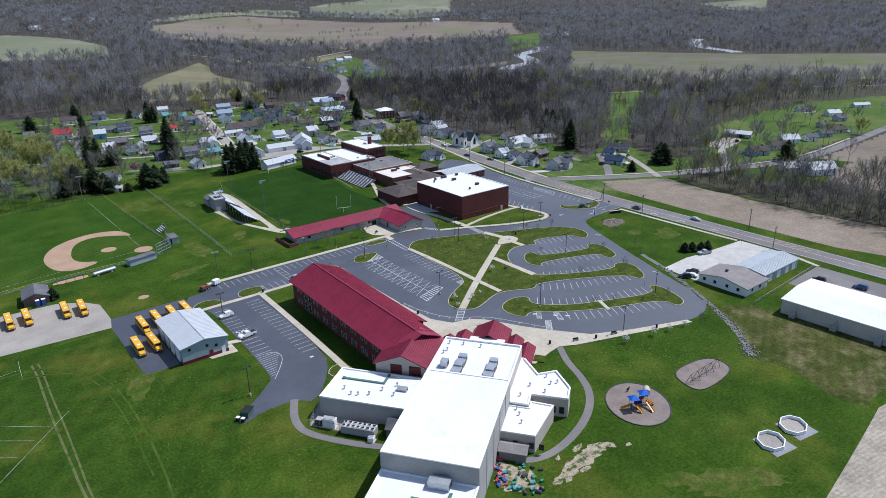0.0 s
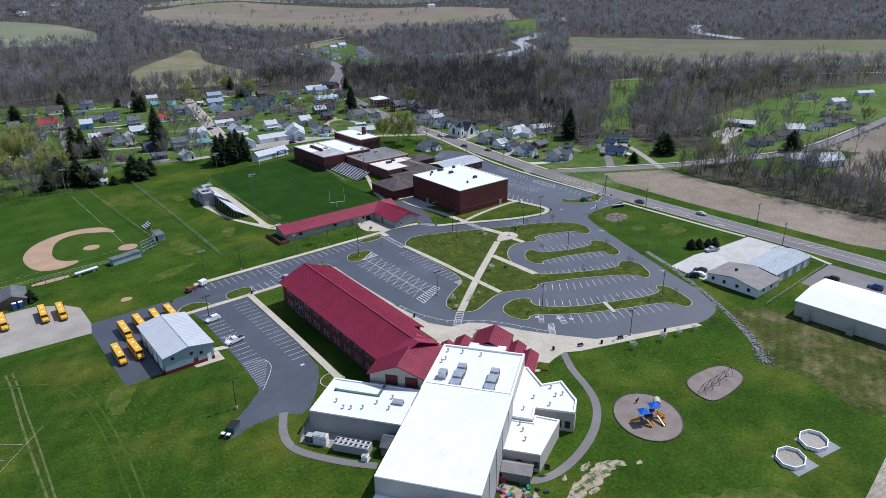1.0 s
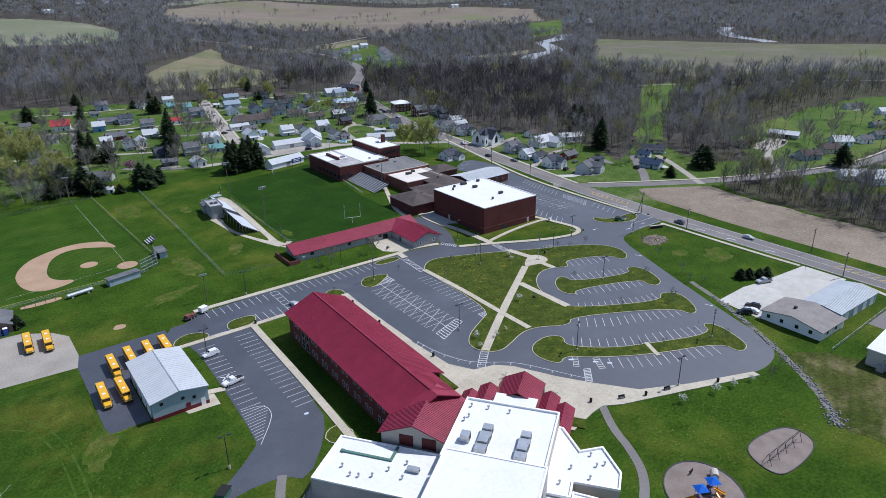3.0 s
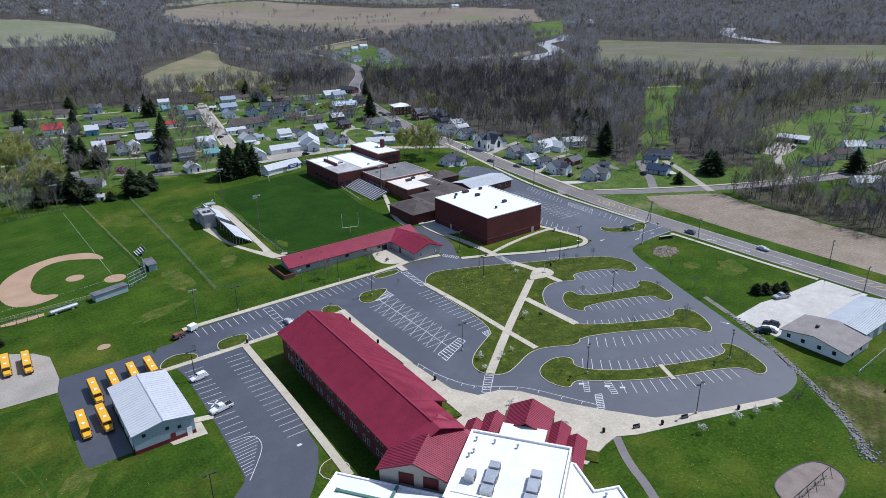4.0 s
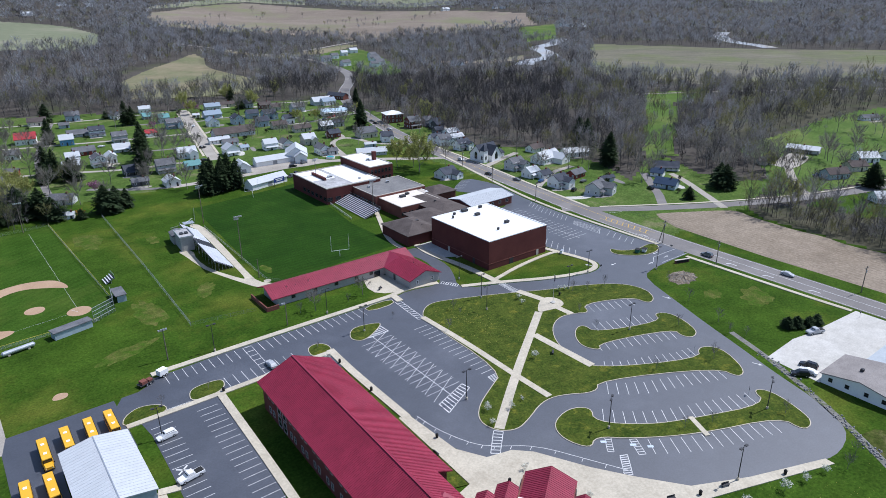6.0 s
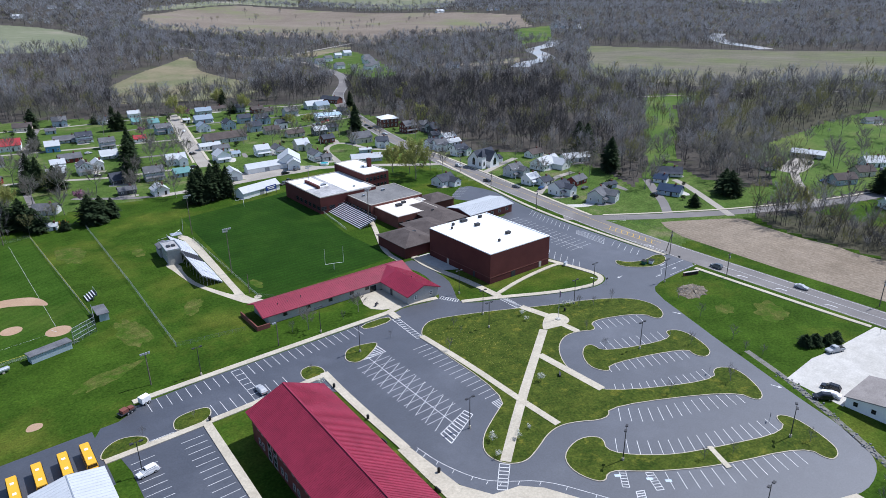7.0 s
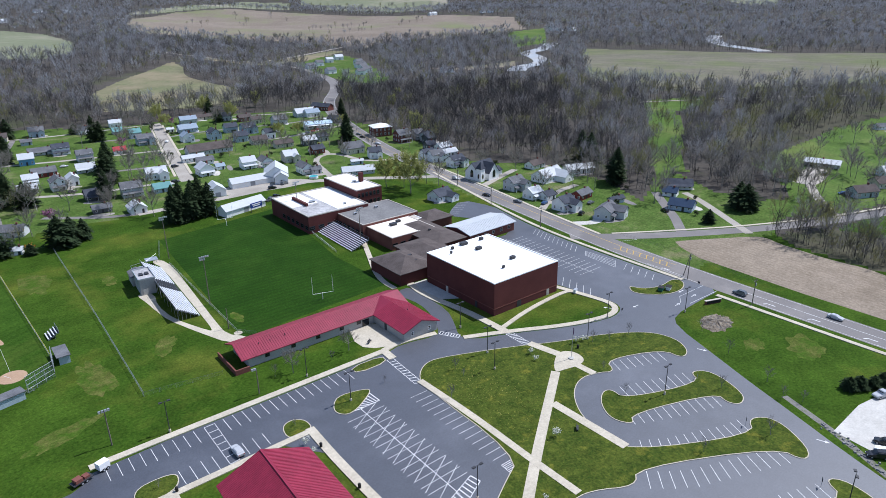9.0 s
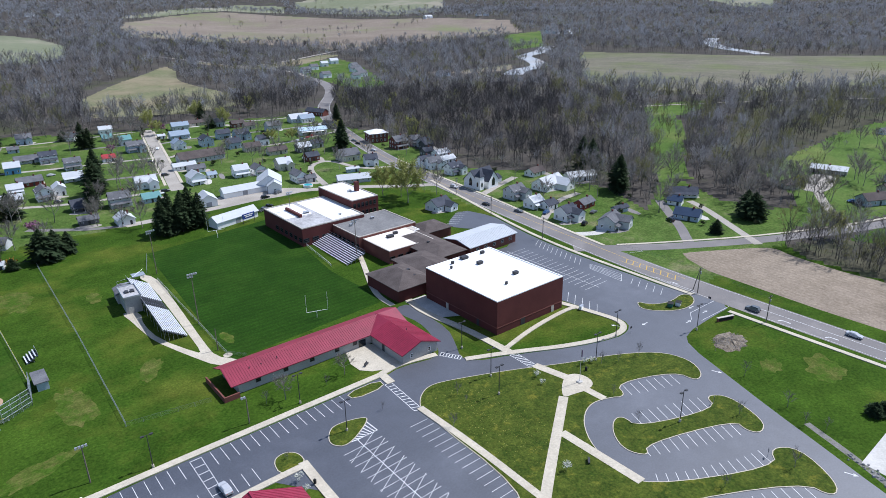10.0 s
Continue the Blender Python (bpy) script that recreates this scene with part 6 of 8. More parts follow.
# along the streets west of the main road
for q in ((124, 649, 12, 10, 5, -5, "b", "g", 4, 0), (113, 619, 8, 6, 3, -1, "b", "g", 0, 0), (117, 579, 21, 8, 3, -4, "w", "g", 0, 2), (126, 571, 12, 9, 5.4, -3, "w", "d", 0, 2), (104, 554, 10, 10, 4.8, -6, "u", "w", 0, 0), (107, 515, 15, 9, 3.2, 0, "r", "g", 0, 0), (98, 500, 9, 8, 4.2, -2, "w", "w", 0, 2),
          (94, 481, 11, 8, 3, -5, "w", "w", 0, 0), (108, 479, 9, 11, 5.4, -1, "w", "g", 0, 2), (116, 484, 7, 10, 4.8, -4, "w", "w", 0, 0), (134, 541, 11, 9, 5.2, -3, "g", "g", 0, 2), (128, 510, 12, 9, 3.2, -6, "w", "w", 0, 2), (119, 446, 12, 9, 3.6, 0, "d", "d", 4, 2), (116, 420, 10, 6, 2.8, -2, "d", "g", 0, 0),
          (135, 440, 12, 10, 5.4, -5, "g", "g", 0, 2), (129, 409, 9, 10, 3.2, -1, "w", "w", 0, 0), (155, 466, 13, 9, 4.8, -4, "w", "w", 5, 0), (149, 437, 10, 8, 3, -3, "b", "e", 0, 0), (156, 547, 9, 7, 3, -6, "w", "r", 0, 0), (177, 565, 13, 9, 5.4, 0, "b", "g", 4, 2), (178, 593, 9, 9, 4.8, -2, "g", "e", 0, 0),
          (153, 634, 12, 9, 4, -60, "w", "g", 0, 0), (178, 647, 11, 8, 4.2, -5, "w", "w", 0, 0), (172, 618, 8, 7, 3.2, -1, "g", "e", 0, 2), (204, 597, 6, 4, 2.6, -4, "w", "w", 0, 0), (214, 588, 16, 10, 3.6, -3, "b", "y", 0, 0), (226, 622, 15, 9, 4.2, -6, "g", "y", 0, 0), (240, 631, 22, 7, 3, 0, "t", "b", 0, 0),
          (202, 554, 9, 10, 4.8, -2, "w", "y", 3, 0), (220, 550, 10, 12, 5.4, -5, "b", "d", 0, 0), (201, 509, 34, 13, 3.6, -1, "g", "b", 0, 0), (238, 565, 11, 9, 5, -4, "b", "d", 0, 0), (185, 493, 16, 6, 3, -3, "w", "w", 0, 0), (188, 481, 12, 7, 3, -6, "w", "g", 0, 0), (179, 456, 10, 11, 4.8, 0, "w", "w", 0, 2),
          (190, 462, 6, 5, 2.6, -2, "w", "y", 0, 0), (204, 454, 10, 9, 5, -5, "w", "w", 0, 2), (214, 452, 8, 10, 4.2, -1, "w", "g", 0, 2), (230, 452, 10, 10, 5, -4, "t", "w", 4, 0), (224, 421, 8, 12, 4.8, -3, "w", "g", 0, 2), (228, 416, 7, 6, 3, -6, "g", "g", 0, 0), (247, 554, 12, 10, 5.4, 0, "b", "d", 4, 0),
          (231, 529, 10, 10, 5, -2, "b", "d", 0, 0), (237, 513, 13, 9, 3.6, -5, "t", "b", 0, 0), (251, 527, 9, 9, 4.8, -1, "w", "d", 0, 0), (245, 492, 15, 8, 3.4, -4, "t", "b", 0, 0), (264, 601, 12, 8, 4, -3, "k", "b", 0, 0), (261, 486, 11, 9, 4.4, -6, "d", "w", 0, 0), (253, 460, 10, 8, 3.8, 0, "k", "d", 0, 0),
          (274, 492, 9, 8, 4, -2, "g", "d", 0, 0), (271, 446, 15, 12, 4.4, -5, "t", "g", 0, 0), (274, 425, 9, 9, 5, -20, "w", "d", 3, 0), (257, 418, 9, 3, 2.6, -15, "b", "w", 0, 0), (246, 399, 22, 8, 2.8, -20, "g", "w", 0, 0), (327, 452, 9, 9, 5, -1, "g", "g", 0, 2), (328, 442, 9, 9, 5, -4, "g", "d", 0, 2),
          (314, 421, 8, 7, 4, -3, "d", "d", 0, 0), (297, 393, 10, 9, 5.2, -6, "w", "g", 4, 0), (311, 398, 13, 7, 3.2, 0, "w", "w", 0, 0), (314, 452, 11, 11, 6, -2, "k", "g", 0, 2), (311, 588, 20, 12, 4, -5, "g", "w", 0, 0), (279, 569, 13, 10, 5, -1, "g", "g", 0, 0), (337, 605, 24, 9, 4, -70, "k", "d", 0, 0),
          (315, 583, 14, 10, 4, -4, "w", "y", 0, 0), (316, 545, 14, 8, 4, -60, "d", "d", 0, 0), (267, 586, 10, 8, 4, -3, "t", "b", 0, 0), (254, 615, 11, 9, 4.6, -6, "g", "g", 0, 0)):
    house(*q)
# at the west end of the village and below the outfield trees
for q in ((83, 576, 15, 13, 4.6, -10, "w", "r"), (99, 645, 15, 10, 3.8, -12, "t", "b"), (78, 410, 13, 8, 3.2, -30, "g", "g"), (65, 485, 8, 6, 3, -20, "r", "g"), (58, 467, 16, 7, 3, -8, "w", "g"), (70, 530, 10, 8, 4, -8, "w", "g"), (46, 562, 10, 8, 4.6, -8, "b", "d"), (76, 383, 5, 4, 2.4, -20, "w", "w"), (40, 460, 9, 6, 3, -8, "g", "g"), (62, 590, 9, 8, 4, -8, "w", "g")):
    house(*q)
# along the main road
for q in ((296, 400, 10, 8, 5, 4, "w", "d", 4, 0), (319, 413, 12, 8, 3.2, 4, "w", "w"), (298, 375, 11, 8, 5.2, 4, "w", "d", 4, 2), (325, 436, 9, 8, 4.6, 4, "d", "d"), (330, 342, 13, 8, 3, 6, "w", "b"), (290, 318, 11, 9, 5.2, 4, "g", "g", 5, 2), (316, 319, 20, 12, 4, 8, "w", "w", 8, 0), (286, 301, 9, 8, 4.2, 4, "w", "w", 0, 2),
          (290, 295, 8, 7, 3, 4, "w", "d"), (284, 279, 10, 9, 5, 4, "w", "d", 5, 2), (304, 285, 12, 7, 3.2, 8, "r", "g"), (340, 318, 20, 8, 3.4, -20, "w", "w"), (290, 259, 13, 9, 4.6, 20, "g", "g", 6, 2), (310, 269, 10, 4, 2.8, -6, "b", "d"), (250, 329, 12, 10, 3.6, 8, "w", "d", 5, 0)):
    house(*q)
# along the side road and round the farm
for q in ((354, 264, 16, 8, 3.2, -48, "w", "d", 0, 2), (340, 259, 8, 7, 2.8, -70, "w", "n", 0, 0), (325, 243, 13, 9, 3, -72, "b", "n", 0, 0), (407, 236, 8, 7, 2.8, -40, "t", "b", 0, 0), (408, 198, 15, 9, 3.6, -25, "b", "b", 0, 0), (432, 198, 13, 9, 3.6, -25, "t", "b", 0, 0), (458, 203, 14, 10, 3.4, -35, "w", "w", 0, 0),
          (384, 164, 16, 9, 3.2, -35, "w", "w", 0, 0), (495, 196, 11, 8, 3.2, -25, "b", "g", 0, 0), (516, 196, 12, 8, 3.2, -25, "t", "b", 0, 0), (474, 196, 10, 8, 3.4, -25, "w", "g", 0, 0), (529, 212, 9, 6, 2.8, -25, "b", "g", 0, 0), (585, 229, 14, 8, 3.2, -25, "w", "w", 0, 0), (590, 254, 17, 7, 2.8, -25, "w", "g", 0, 0),
          (646, 232, 19, 6, 2.7, -25, "w", "w", 0, 0), (565, 215, 10, 8, 3.2, -25, "g", "g", 0, 0), (388, 152, 19, 12, 4.2, -25, "w", "w", 0, 0)):
    house(*q)
taken = [(o.location.x, o.location.y) for o in scene.objects if o.name.startswith(("house", "shed")) and o.parent is None]
random.seed(11)
# yards and parking spots beside the houses
for i, (x, y) in enumerate(list(taken)):
    if random.random() < .55 and y > 215:
        a = radians(random.choice((-14, 76, -18, 70)))
        L, w = random.uniform(7, 15), random.uniform(2.8, 4.6)
        u, v = Vector((math.cos(a), math.sin(a))), Vector((-math.sin(a), math.cos(a)))
        c = Vector((x, y)) - v * random.uniform(4.5, 7)
        patch("yard", [tuple(c + u * p * L / 2 + v * q * w / 2) for p, q in ((-1, -1), (1, -1), (1, 1), (-1, 1))], random.choice((GRAVEL, OLD_ASPHALT, PALE_CONCRETE, GRAVEL)), .026 + .0002 * (i % 40), "worn pale yard beside a house", "yard", 1)
# sheds, works buildings and shops
for q in ((168.5, 412, 10, 13, 4, -8, "w", "w"), (190, 418, 27, 8, 3.4, -2, "w", "w"), (168, 377, 27, 8, 3.6, 14, "w", "w"), (206, 420, 15, 18, 5.0, -25, "w", "w", 7, 0)):
    house(*q, windows=False)
brick_house = thing("brick_house", 315, 480, 0, -15, "two-storey red brick house with white hipped roof", "house")
part("wall", box(-6.5, -6, -.3, 6.5, 6, 6.4), BRICK, brick_house)
part("roof", hip(-6.5, -6, 6.5, 6, 6.4, 8.6), WHITE_ROOF, brick_house)
for z in (1.8, 4.8):
    for x in (-4.4, -1.4, 1.6, 4.4):
        window(brick_house, x, -6, z, 1.1, 1.7, "y-")
    for y in (-3, 2.5):
        window(brick_house, -6.5, y, z, 1.1, 1.7, "x-")
store = thing("village_store", 295, 536, 0, -18, "long white village store with pale blue metal roof", "shop")
part("wall", gable_walls(-10, -6, 10, 6, -.3, 3.8, 5.2, "x"), WHITE, store)
part("roof", gable(-10, -6, 10, 6, 3.8, 5.2, "x"), paint("pale_blue_roof", (0.46, 0.58, 0.68), .5), store)
for x in (-7, -2.5, 2.5, 7):
    window(store, x, -6, 1.8, 2.0, 1.6, "y-")
part("canopy", box(-9, -8.5, 2.7, 9, -6, 2.95), WHITE, store)

# windows of the building by the field, and its blue sign
office = thing("blue_sign", 172.5, 371.8, 0, 14, "large blue wall sign with white bars of lettering", "sign")
part("board", box(-3, -.4, 2.0, 3.6, -.2, 4.4), paint("sign_blue", (0.03, 0.06, 0.25)), office)
for k, (a, b, z) in enumerate(((-2.2, 2.8, 3.5), (-1.6, 2.2, 2.7))):
    part("lettering_bar", box(a, -.45, z, b, -.39, z + .4), WHITE, office)
part("post", join(box(-2.9, -.3, 0, -2.7, -.1, 2.1), box(3.3, -.3, 0, 3.5, -.1, 2.1)), DARK_METAL, office)

# --- church ---
church = thing("church", 292, 346, 0, 7, "white wooden church with steep grey roofs and tall pointed windows", "church")
part("nave_wall", gable_walls(-8, -5, 9, 6, -.3, 5.2, 11, "x"), WHITE, church)
part("nave_roof", gable(-8, -5, 9, 6, 5.2, 11, "x", over=.5), DARK_SHINGLE, church)
part("front_wall", gable_walls(-2.5, -9, 6.5, 2, -.3, 5.2, 10.6, "y"), WHITE, church)
part("front_roof", gable(-2.5, -9, 6.5, 2, 5.2, 10.6, "y", over=.5), DARK_SHINGLE, church)
part("tower", box(-8.6, -7.4, -.3, -4.8, -3.6, 8.2), WHITE, church)
part("tower_roof", hip(-8.6, -7.4, -4.8, -3.6, 8.2, 12.2, .4), DARK_SHINGLE, church)
part("vestry_wall", gable_walls(9, -4, 16, 3, -.3, 3, 5, "x"), WHITE, church)
part("vestry_roof", gable(9, -4, 16, 3, 3, 5, "x", over=.4), DARK_SHINGLE, church)


def lancet(x, y, z, w, h, facing):
    m = {"y-": pose(x, y, z), "x-": pose(x, y, z, 0, 0, -90)}[facing]
    arch = [(-w / 2, 0), (w / 2, 0), (w / 2, h * .6), (w * .3, h * .85), (0, h), (-w * .3, h * .85), (-w / 2, h * .6)]
    v = [(a, -.12, b) for a, b in arch] + [(a, .05, b) for a, b in arch]
    n = len(arch)
    part("lancet_window", moved((v, [tuple(range(n))] + [(i, n + i, n + (i + 1) % n, (i + 1) % n) for i in range(n)]), m), GLASS, church)


lancet(2, -9, 1.6, 2.6, 5.0, "y-")
lancet(-8, .5, 1.8, 2.4, 5.0, "x-")
lancet(-6.7, -7.4, 2.0, 1.2, 3.0, "y-")
lancet(-8.6, -5.5, 2.0, 1.2, 3.0, "x-")

for o in church.children:
    o.data.transform(Matrix.Scale(.87, 4))

# --- open barn on the farm ---
barn = thing("open_barn", 452.5, 235.6, 0, -74, "long open-fronted barn with white metal roof", "barn")
barn.scale = (.84, .84, .9)
part("roof", gable(-10.5, -6, 10.5, 6, 3.2, 4.9, "x", over=.6), PALE_METAL, barn)
part("wall", join(box(-10.5, -2.6, -.2, 10.5, -2.4, 3.2), box(-10.5, -2.4, -.2, -10.3, 6, 3.2), box(10.3, -2.4, -.2, 10.5, 6, 3.2), box(-10.5, 5.8, -.2, 10.5, 6, 3.2)), GREY_BLOCK, barn)
for i in range(8):
    part("post", box(-10.4 + i * 2.94, -6, -.2, -10.2 + i * 2.94, -5.8, 3.2), WHITE, barn)
for i in range(4):
    part("garage_door", box(-9 + i * 4.9, -2.68, 0, -5.6 + i * 4.9, -2.6, 2.6), WHITE if i % 2 else DARK_METAL, barn)
part("chimney", box(-.5, -.5, 4.4, .4, .4, 5.7), BRICK, barn)
pool = thing("swimming_pool", 222, 407, 0, 0, "round above-ground swimming pool with teal water", "pool")
ringp = [(2.6 * math.cos(i * .3927), 2.6 * math.sin(i * .3927)) for i in range(16)]
part("pool_wall", parapet(ringp, 0, 1.2, .12), WHITE, pool)
part("water", prism(inset(ringp, .13), .1, 1.0), paint("pool_water", (0.05, 0.36, 0.40), .1), pool)
# distant farmsteads
for x, y, w, d in ((247, 1803, 22, 10), (346, 1986, 20, 10), (409, 1995, 16, 10), (1241, 1615, 26, 12), (1362, 1542, 18, 10), (1380, 1530, 14, 10), (1198, 1125, 26, 12), (1207, 1081, 18, 10), (1190, 1100, 14, 9), (486, 905, 12, 9), (478, 838, 12, 9), (512, 930, 11, 9), (540, 868, 14, 9), (498, 800, 10, 8), (588, 742, 16, 8), (516, 815, 12, 9), (530, 845, 11, 8), (560, 905, 11, 9), (575, 985, 12, 9), (545, 960, 10, 8)):
    house(x, y, w, d, 5, -12 + (x * 7 % 30), "w", "w" if x % 2 else "g", windows=False)

# ---- painted markings ----


def stroke(a, b, w=0.13, z=0.034):
    d = (Vector(b) - Vector(a)).normalized()
    s = Vector((-d.y, d.x)) * w / 2
    a, b = Vector(a), Vector(b)
    return [(p.x, p.y, z) for p in (a - s, b - s, b + s, a + s)], [(0, 1, 2, 3)]


def stalls(a, b, pitch, vec, both=True):
    """Stall lines of one row: feet from a to b, each running along vec."""
    n = round(math.dist(a, b) / pitch)
    out = []
    for i in range(n + 1):
        p = (a[0] + (b[0] - a[0]) * i / n, a[1] + (b[1] - a[1]) * i / n)
        out.append(stroke(p, (p[0] + vec[0], p[1] + vec[1])))
    return out


def ladder(a, b, c, d, n, w=.12):
    """A hatched box or crossing: rungs from side a-b to side c-d."""
    L = lambda p, q, t: (p[0] + (q[0] - p[0]) * t, p[1] + (q[1] - p[1]) * t)
    return [stroke(a, b, w), stroke(c, d, w)] + [stroke(L(a, b, i / n), L(c, d, i / n), w * 1.5) for i in range(n + 1)]


def stall_row(feet, n, v0, v1):
    """Stall lines whose feet follow a bent kerb; the lines swing from v0 to v1."""
    run = [0.0]
    for p, q in zip(feet, feet[1:]):
        run.append(run[-1] + math.dist(p, q))
    out = []
    for i in range(n + 1):
        t = i / n
        k = max(j for j in range(len(feet) - 1) if run[j] <= t * run[-1] + 1e-6)
        u = (t * run[-1] - run[k]) / (run[k + 1] - run[k])
        p = (feet[k][0] + (feet[k + 1][0] - feet[k][0]) * u, feet[k][1] + (feet[k + 1][1] - feet[k][1]) * u)
        out.append(stroke(p, (p[0] + v0[0] + (v1[0] - v0[0]) * t, p[1] + v0[1] + (v1[1] - v0[1]) * t)))
    return out


m = []
m += stall_row([(70.7, 221.2), (90.3, 221.6)], 8, (0, -5.3), (0, -5.3)) + ladder((92.8, 221.4), (92.6, 204.7), (95.4, 221.4), (94.9, 204.9), 6)
m += stall_row([(97.6, 222), (131.8, 222.2)], 14, (0, -5.5), (0, -5.5))
m += stall_row([(82.9, 204.5), (90.3, 204.5)], 3, (0, 5.3), (0, 5.3)) + stall_row([(97.4, 205.2), (102.5, 205.6)], 2, (.1, 4.8), (.1, 4.8))
m += stall_row([(77.5, 199), (77.4, 186.7), (77.0, 156.1)], 17, (-5.2, 0), (-5.3, 0))
m += stall_row([(61.2, 198.5), (60.9, 181.1)], 7, (5.1, .1), (5.2, -.1)) + stall_row([(60.9, 173.5), (60.4, 163.2)], 4, (5, 0), (5.3, 0))
m += [stroke((61.6, 180.6), (64, 178.6), .4), stroke((61.6, 178.6), (64, 180.6), .4)]
arc = eased([(60.4, 162.4), (66, 162), (66.4, 157.5), (64, 153.5), (59.4, 147.6)], 3)
m += [stroke(p, q, .14) for p, q in zip(arc, arc[1:])]
for i in range(11):
    y = 149.5 + i * 1.15
    m.append(stroke((59.2 + i * .1, y), (min(66, 60.8 + i * .62), y + .3)))
m += stall_row([(143.3, 199.8), (143.2, 168.7)], 13, (-5.2, 0), (-5.2, 0))
m += ladder((143.2, 166.4), (138.2, 163.3), (138.3, 166.4), (138.1, 163.4), 6)
# two layouts of stalls painted over one another in the middle lot
m += [stroke((120.4, 201.1 - i * 2.45), (131, 201.3 - i * 2.45)) for i in range(14)]
m += [stroke((120.4, 197.8 - i * 3.95), (131, 204.3 - i * 3.95), .13) for i in range(9)]
m += [stroke((125.8, 204.2), (125.6, 165.4), .17)]
m += ladder((123.8, 204.3), (131.2, 208.6), (126.2, 203.9), (131.4, 204.0), 7, .2) + ladder((120.8, 164.6), (130.9, 168.2), (120.6, 160.3), (131.4, 165.6), 9, .2)
# curved east lots
for feet, n, v0, v1 in (([(191.4, 178.3), (205.1, 173.4)], 6, (-1.9, -4.4), (-1.9, -4.6)), ([(181, 164.6), (198.7, 157.9)], 8, (1.8, 4.5), (2.3, 4.7)), ([(175, 161.1), (179.7, 159), (188.1, 155.5), (197.4, 152.4)], 10, (-2.3, -4.4), (-2.4, -4.7)),
                        ([(165, 148.8), (170.2, 145.2), (177.5, 142.2), (185.4, 138.8), (190.5, 137.7)], 12, (3.6, 3.8), (2.1, 4.8)), ([(160.9, 145.3), (164.6, 142.1), (168.6, 139.5), (175.4, 137), (189, 131.7)], 13, (-3.8, -3.8), (-2.1, -4.7)),
                        ([(147.3, 134.8), (150.7, 131), (154.8, 127.6), (159.6, 124.9), (166.5, 122), (182.3, 116)], 16, (3.6, 3.5), (2.1, 4.7)), ([(150, 124.4), (153.9, 121.5), (160.2, 118.2), (169, 114.8), (178.2, 111.6)], 12, (-2.9, -4.3), (-2.1, -4.9))):
    m += stall_row(feet, n, v0, v1)
m += ladder((142.8, 130.9), (139.4, 127.2), (143.9, 130), (140.4, 126.2), 6) + ladder((146.6, 126.9), (144, 122.2), (148, 126), (145.4, 121.4), 6)
m += ladder((140.4, 124.6), (136.1, 119.9), (142, 123.8), (137.7, 119), 9, .16)
# crossings and kerb hatching
m += ladder((143.8, 219), (142.8, 204.6), (145.8, 218.6), (144.8, 203.6), 10, .16) + ladder((166, 222.4), (169, 217), (164.4, 221.4), (167.4, 216), 7, .16) + ladder((179.8, 208.6), (179.4, 200.8), (182, 207.6), (181.6, 199.8), 8, .16)
m += ladder((124.4, 148.4), (118.6, 142.8), (126, 146.8), (120.2, 141.4), 7, .16) + ladder((66.8, 204.4), (72.2, 204.4), (66.8, 202.4), (72.2, 202.4), 7, .16)
front = eased([(113.6, 164), (114.4, 156.5), (117.6, 147.4), (121.4, 143.6), (128.4, 138.6), (134.3, 127.4), (138.4, 119.8)], 2)
m += [stroke(p, q, .14) for p, q in zip(front, front[1:])]
for i in range(1, len(front) - 1, 2):
    p = Vector(front[i])
    m.append(stroke(p, p + Vector((-1.1, -.6)), .12))
# gymnasium lot
m += stall_row([(254.6, 268), (252.6, 258), (251.8, 243)], 10, (-5.6, -3.6), (-5.2, -3.6)) + stall_row([(251.4, 218.6), (251.4, 206.5)], 4, (-5, -2.6), (-5, -2.6))
m += [stroke((246.7 + k * .85, 234.4 + k * .7), (246 + k * 1.3, 219.6 + k), .15) for k in range(5)] + [stroke((246.7, 234.4), (250.1, 237.2), .15), stroke((246, 219.6), (251.2, 223.6), .15)]
m += [stroke((230.6, 264.8 - i * 2.6), (243.2 - .05 * i, 264.9 - i * 2.6)) for i in range(17)] + [stroke((235.6, 267), (235.8, 221.4), .15)]
m += stall_row([(219.1, 233.6), (218.9, 208.8)], 8, (5.8, 4.6), (5.8, 4.6)) + stalls((243, 306), (257, 316), 2.7, (-3.6, 3.6))
m += [stroke((240, 184.8), (256, 184.4), .14), stroke((242, 190), (256, 189.8), .14), stroke((242, 190), (238, 187), .14)]
mk = ob_from("line_markings", join(*m), LINE, parking_lot, "white painted stall lines", "stuff")
ob_from("parking_marking", join(*[stroke((x, y), (x + 1.1, y + dy * .8), .75, .036) for x, y, dy in ((72.2, 152.0, 0), (140.8, 130.4, -1), (145.2, 125.6, -1), (147.8, 122.8, -1), (138.8, 132.4, -1))]), paint("pale_blue_marking", (0.55, 0.62, 0.70), .7), parking_lot, "pale accessible-parking markings", "stuff")
for x, y, a in ((217, 200, 120), (236, 187, 0), (225, 195, 180), (216, 166, -70), (200, 126, -70), (204, 152, 100), (246, 187.4, 0), (246, 192, 180)):
    g = join(stroke((-1.2, 0), (.6, 0), .25, .038), ([(.5, -.55, .038), (1.5, 0, .038), (.5, .55, .038)], [(0, 1, 2)]))
    ob_from("lane_arrow", moved(g, pose(x, y, 0, 0, 0, a)), LINE, parking_lot)
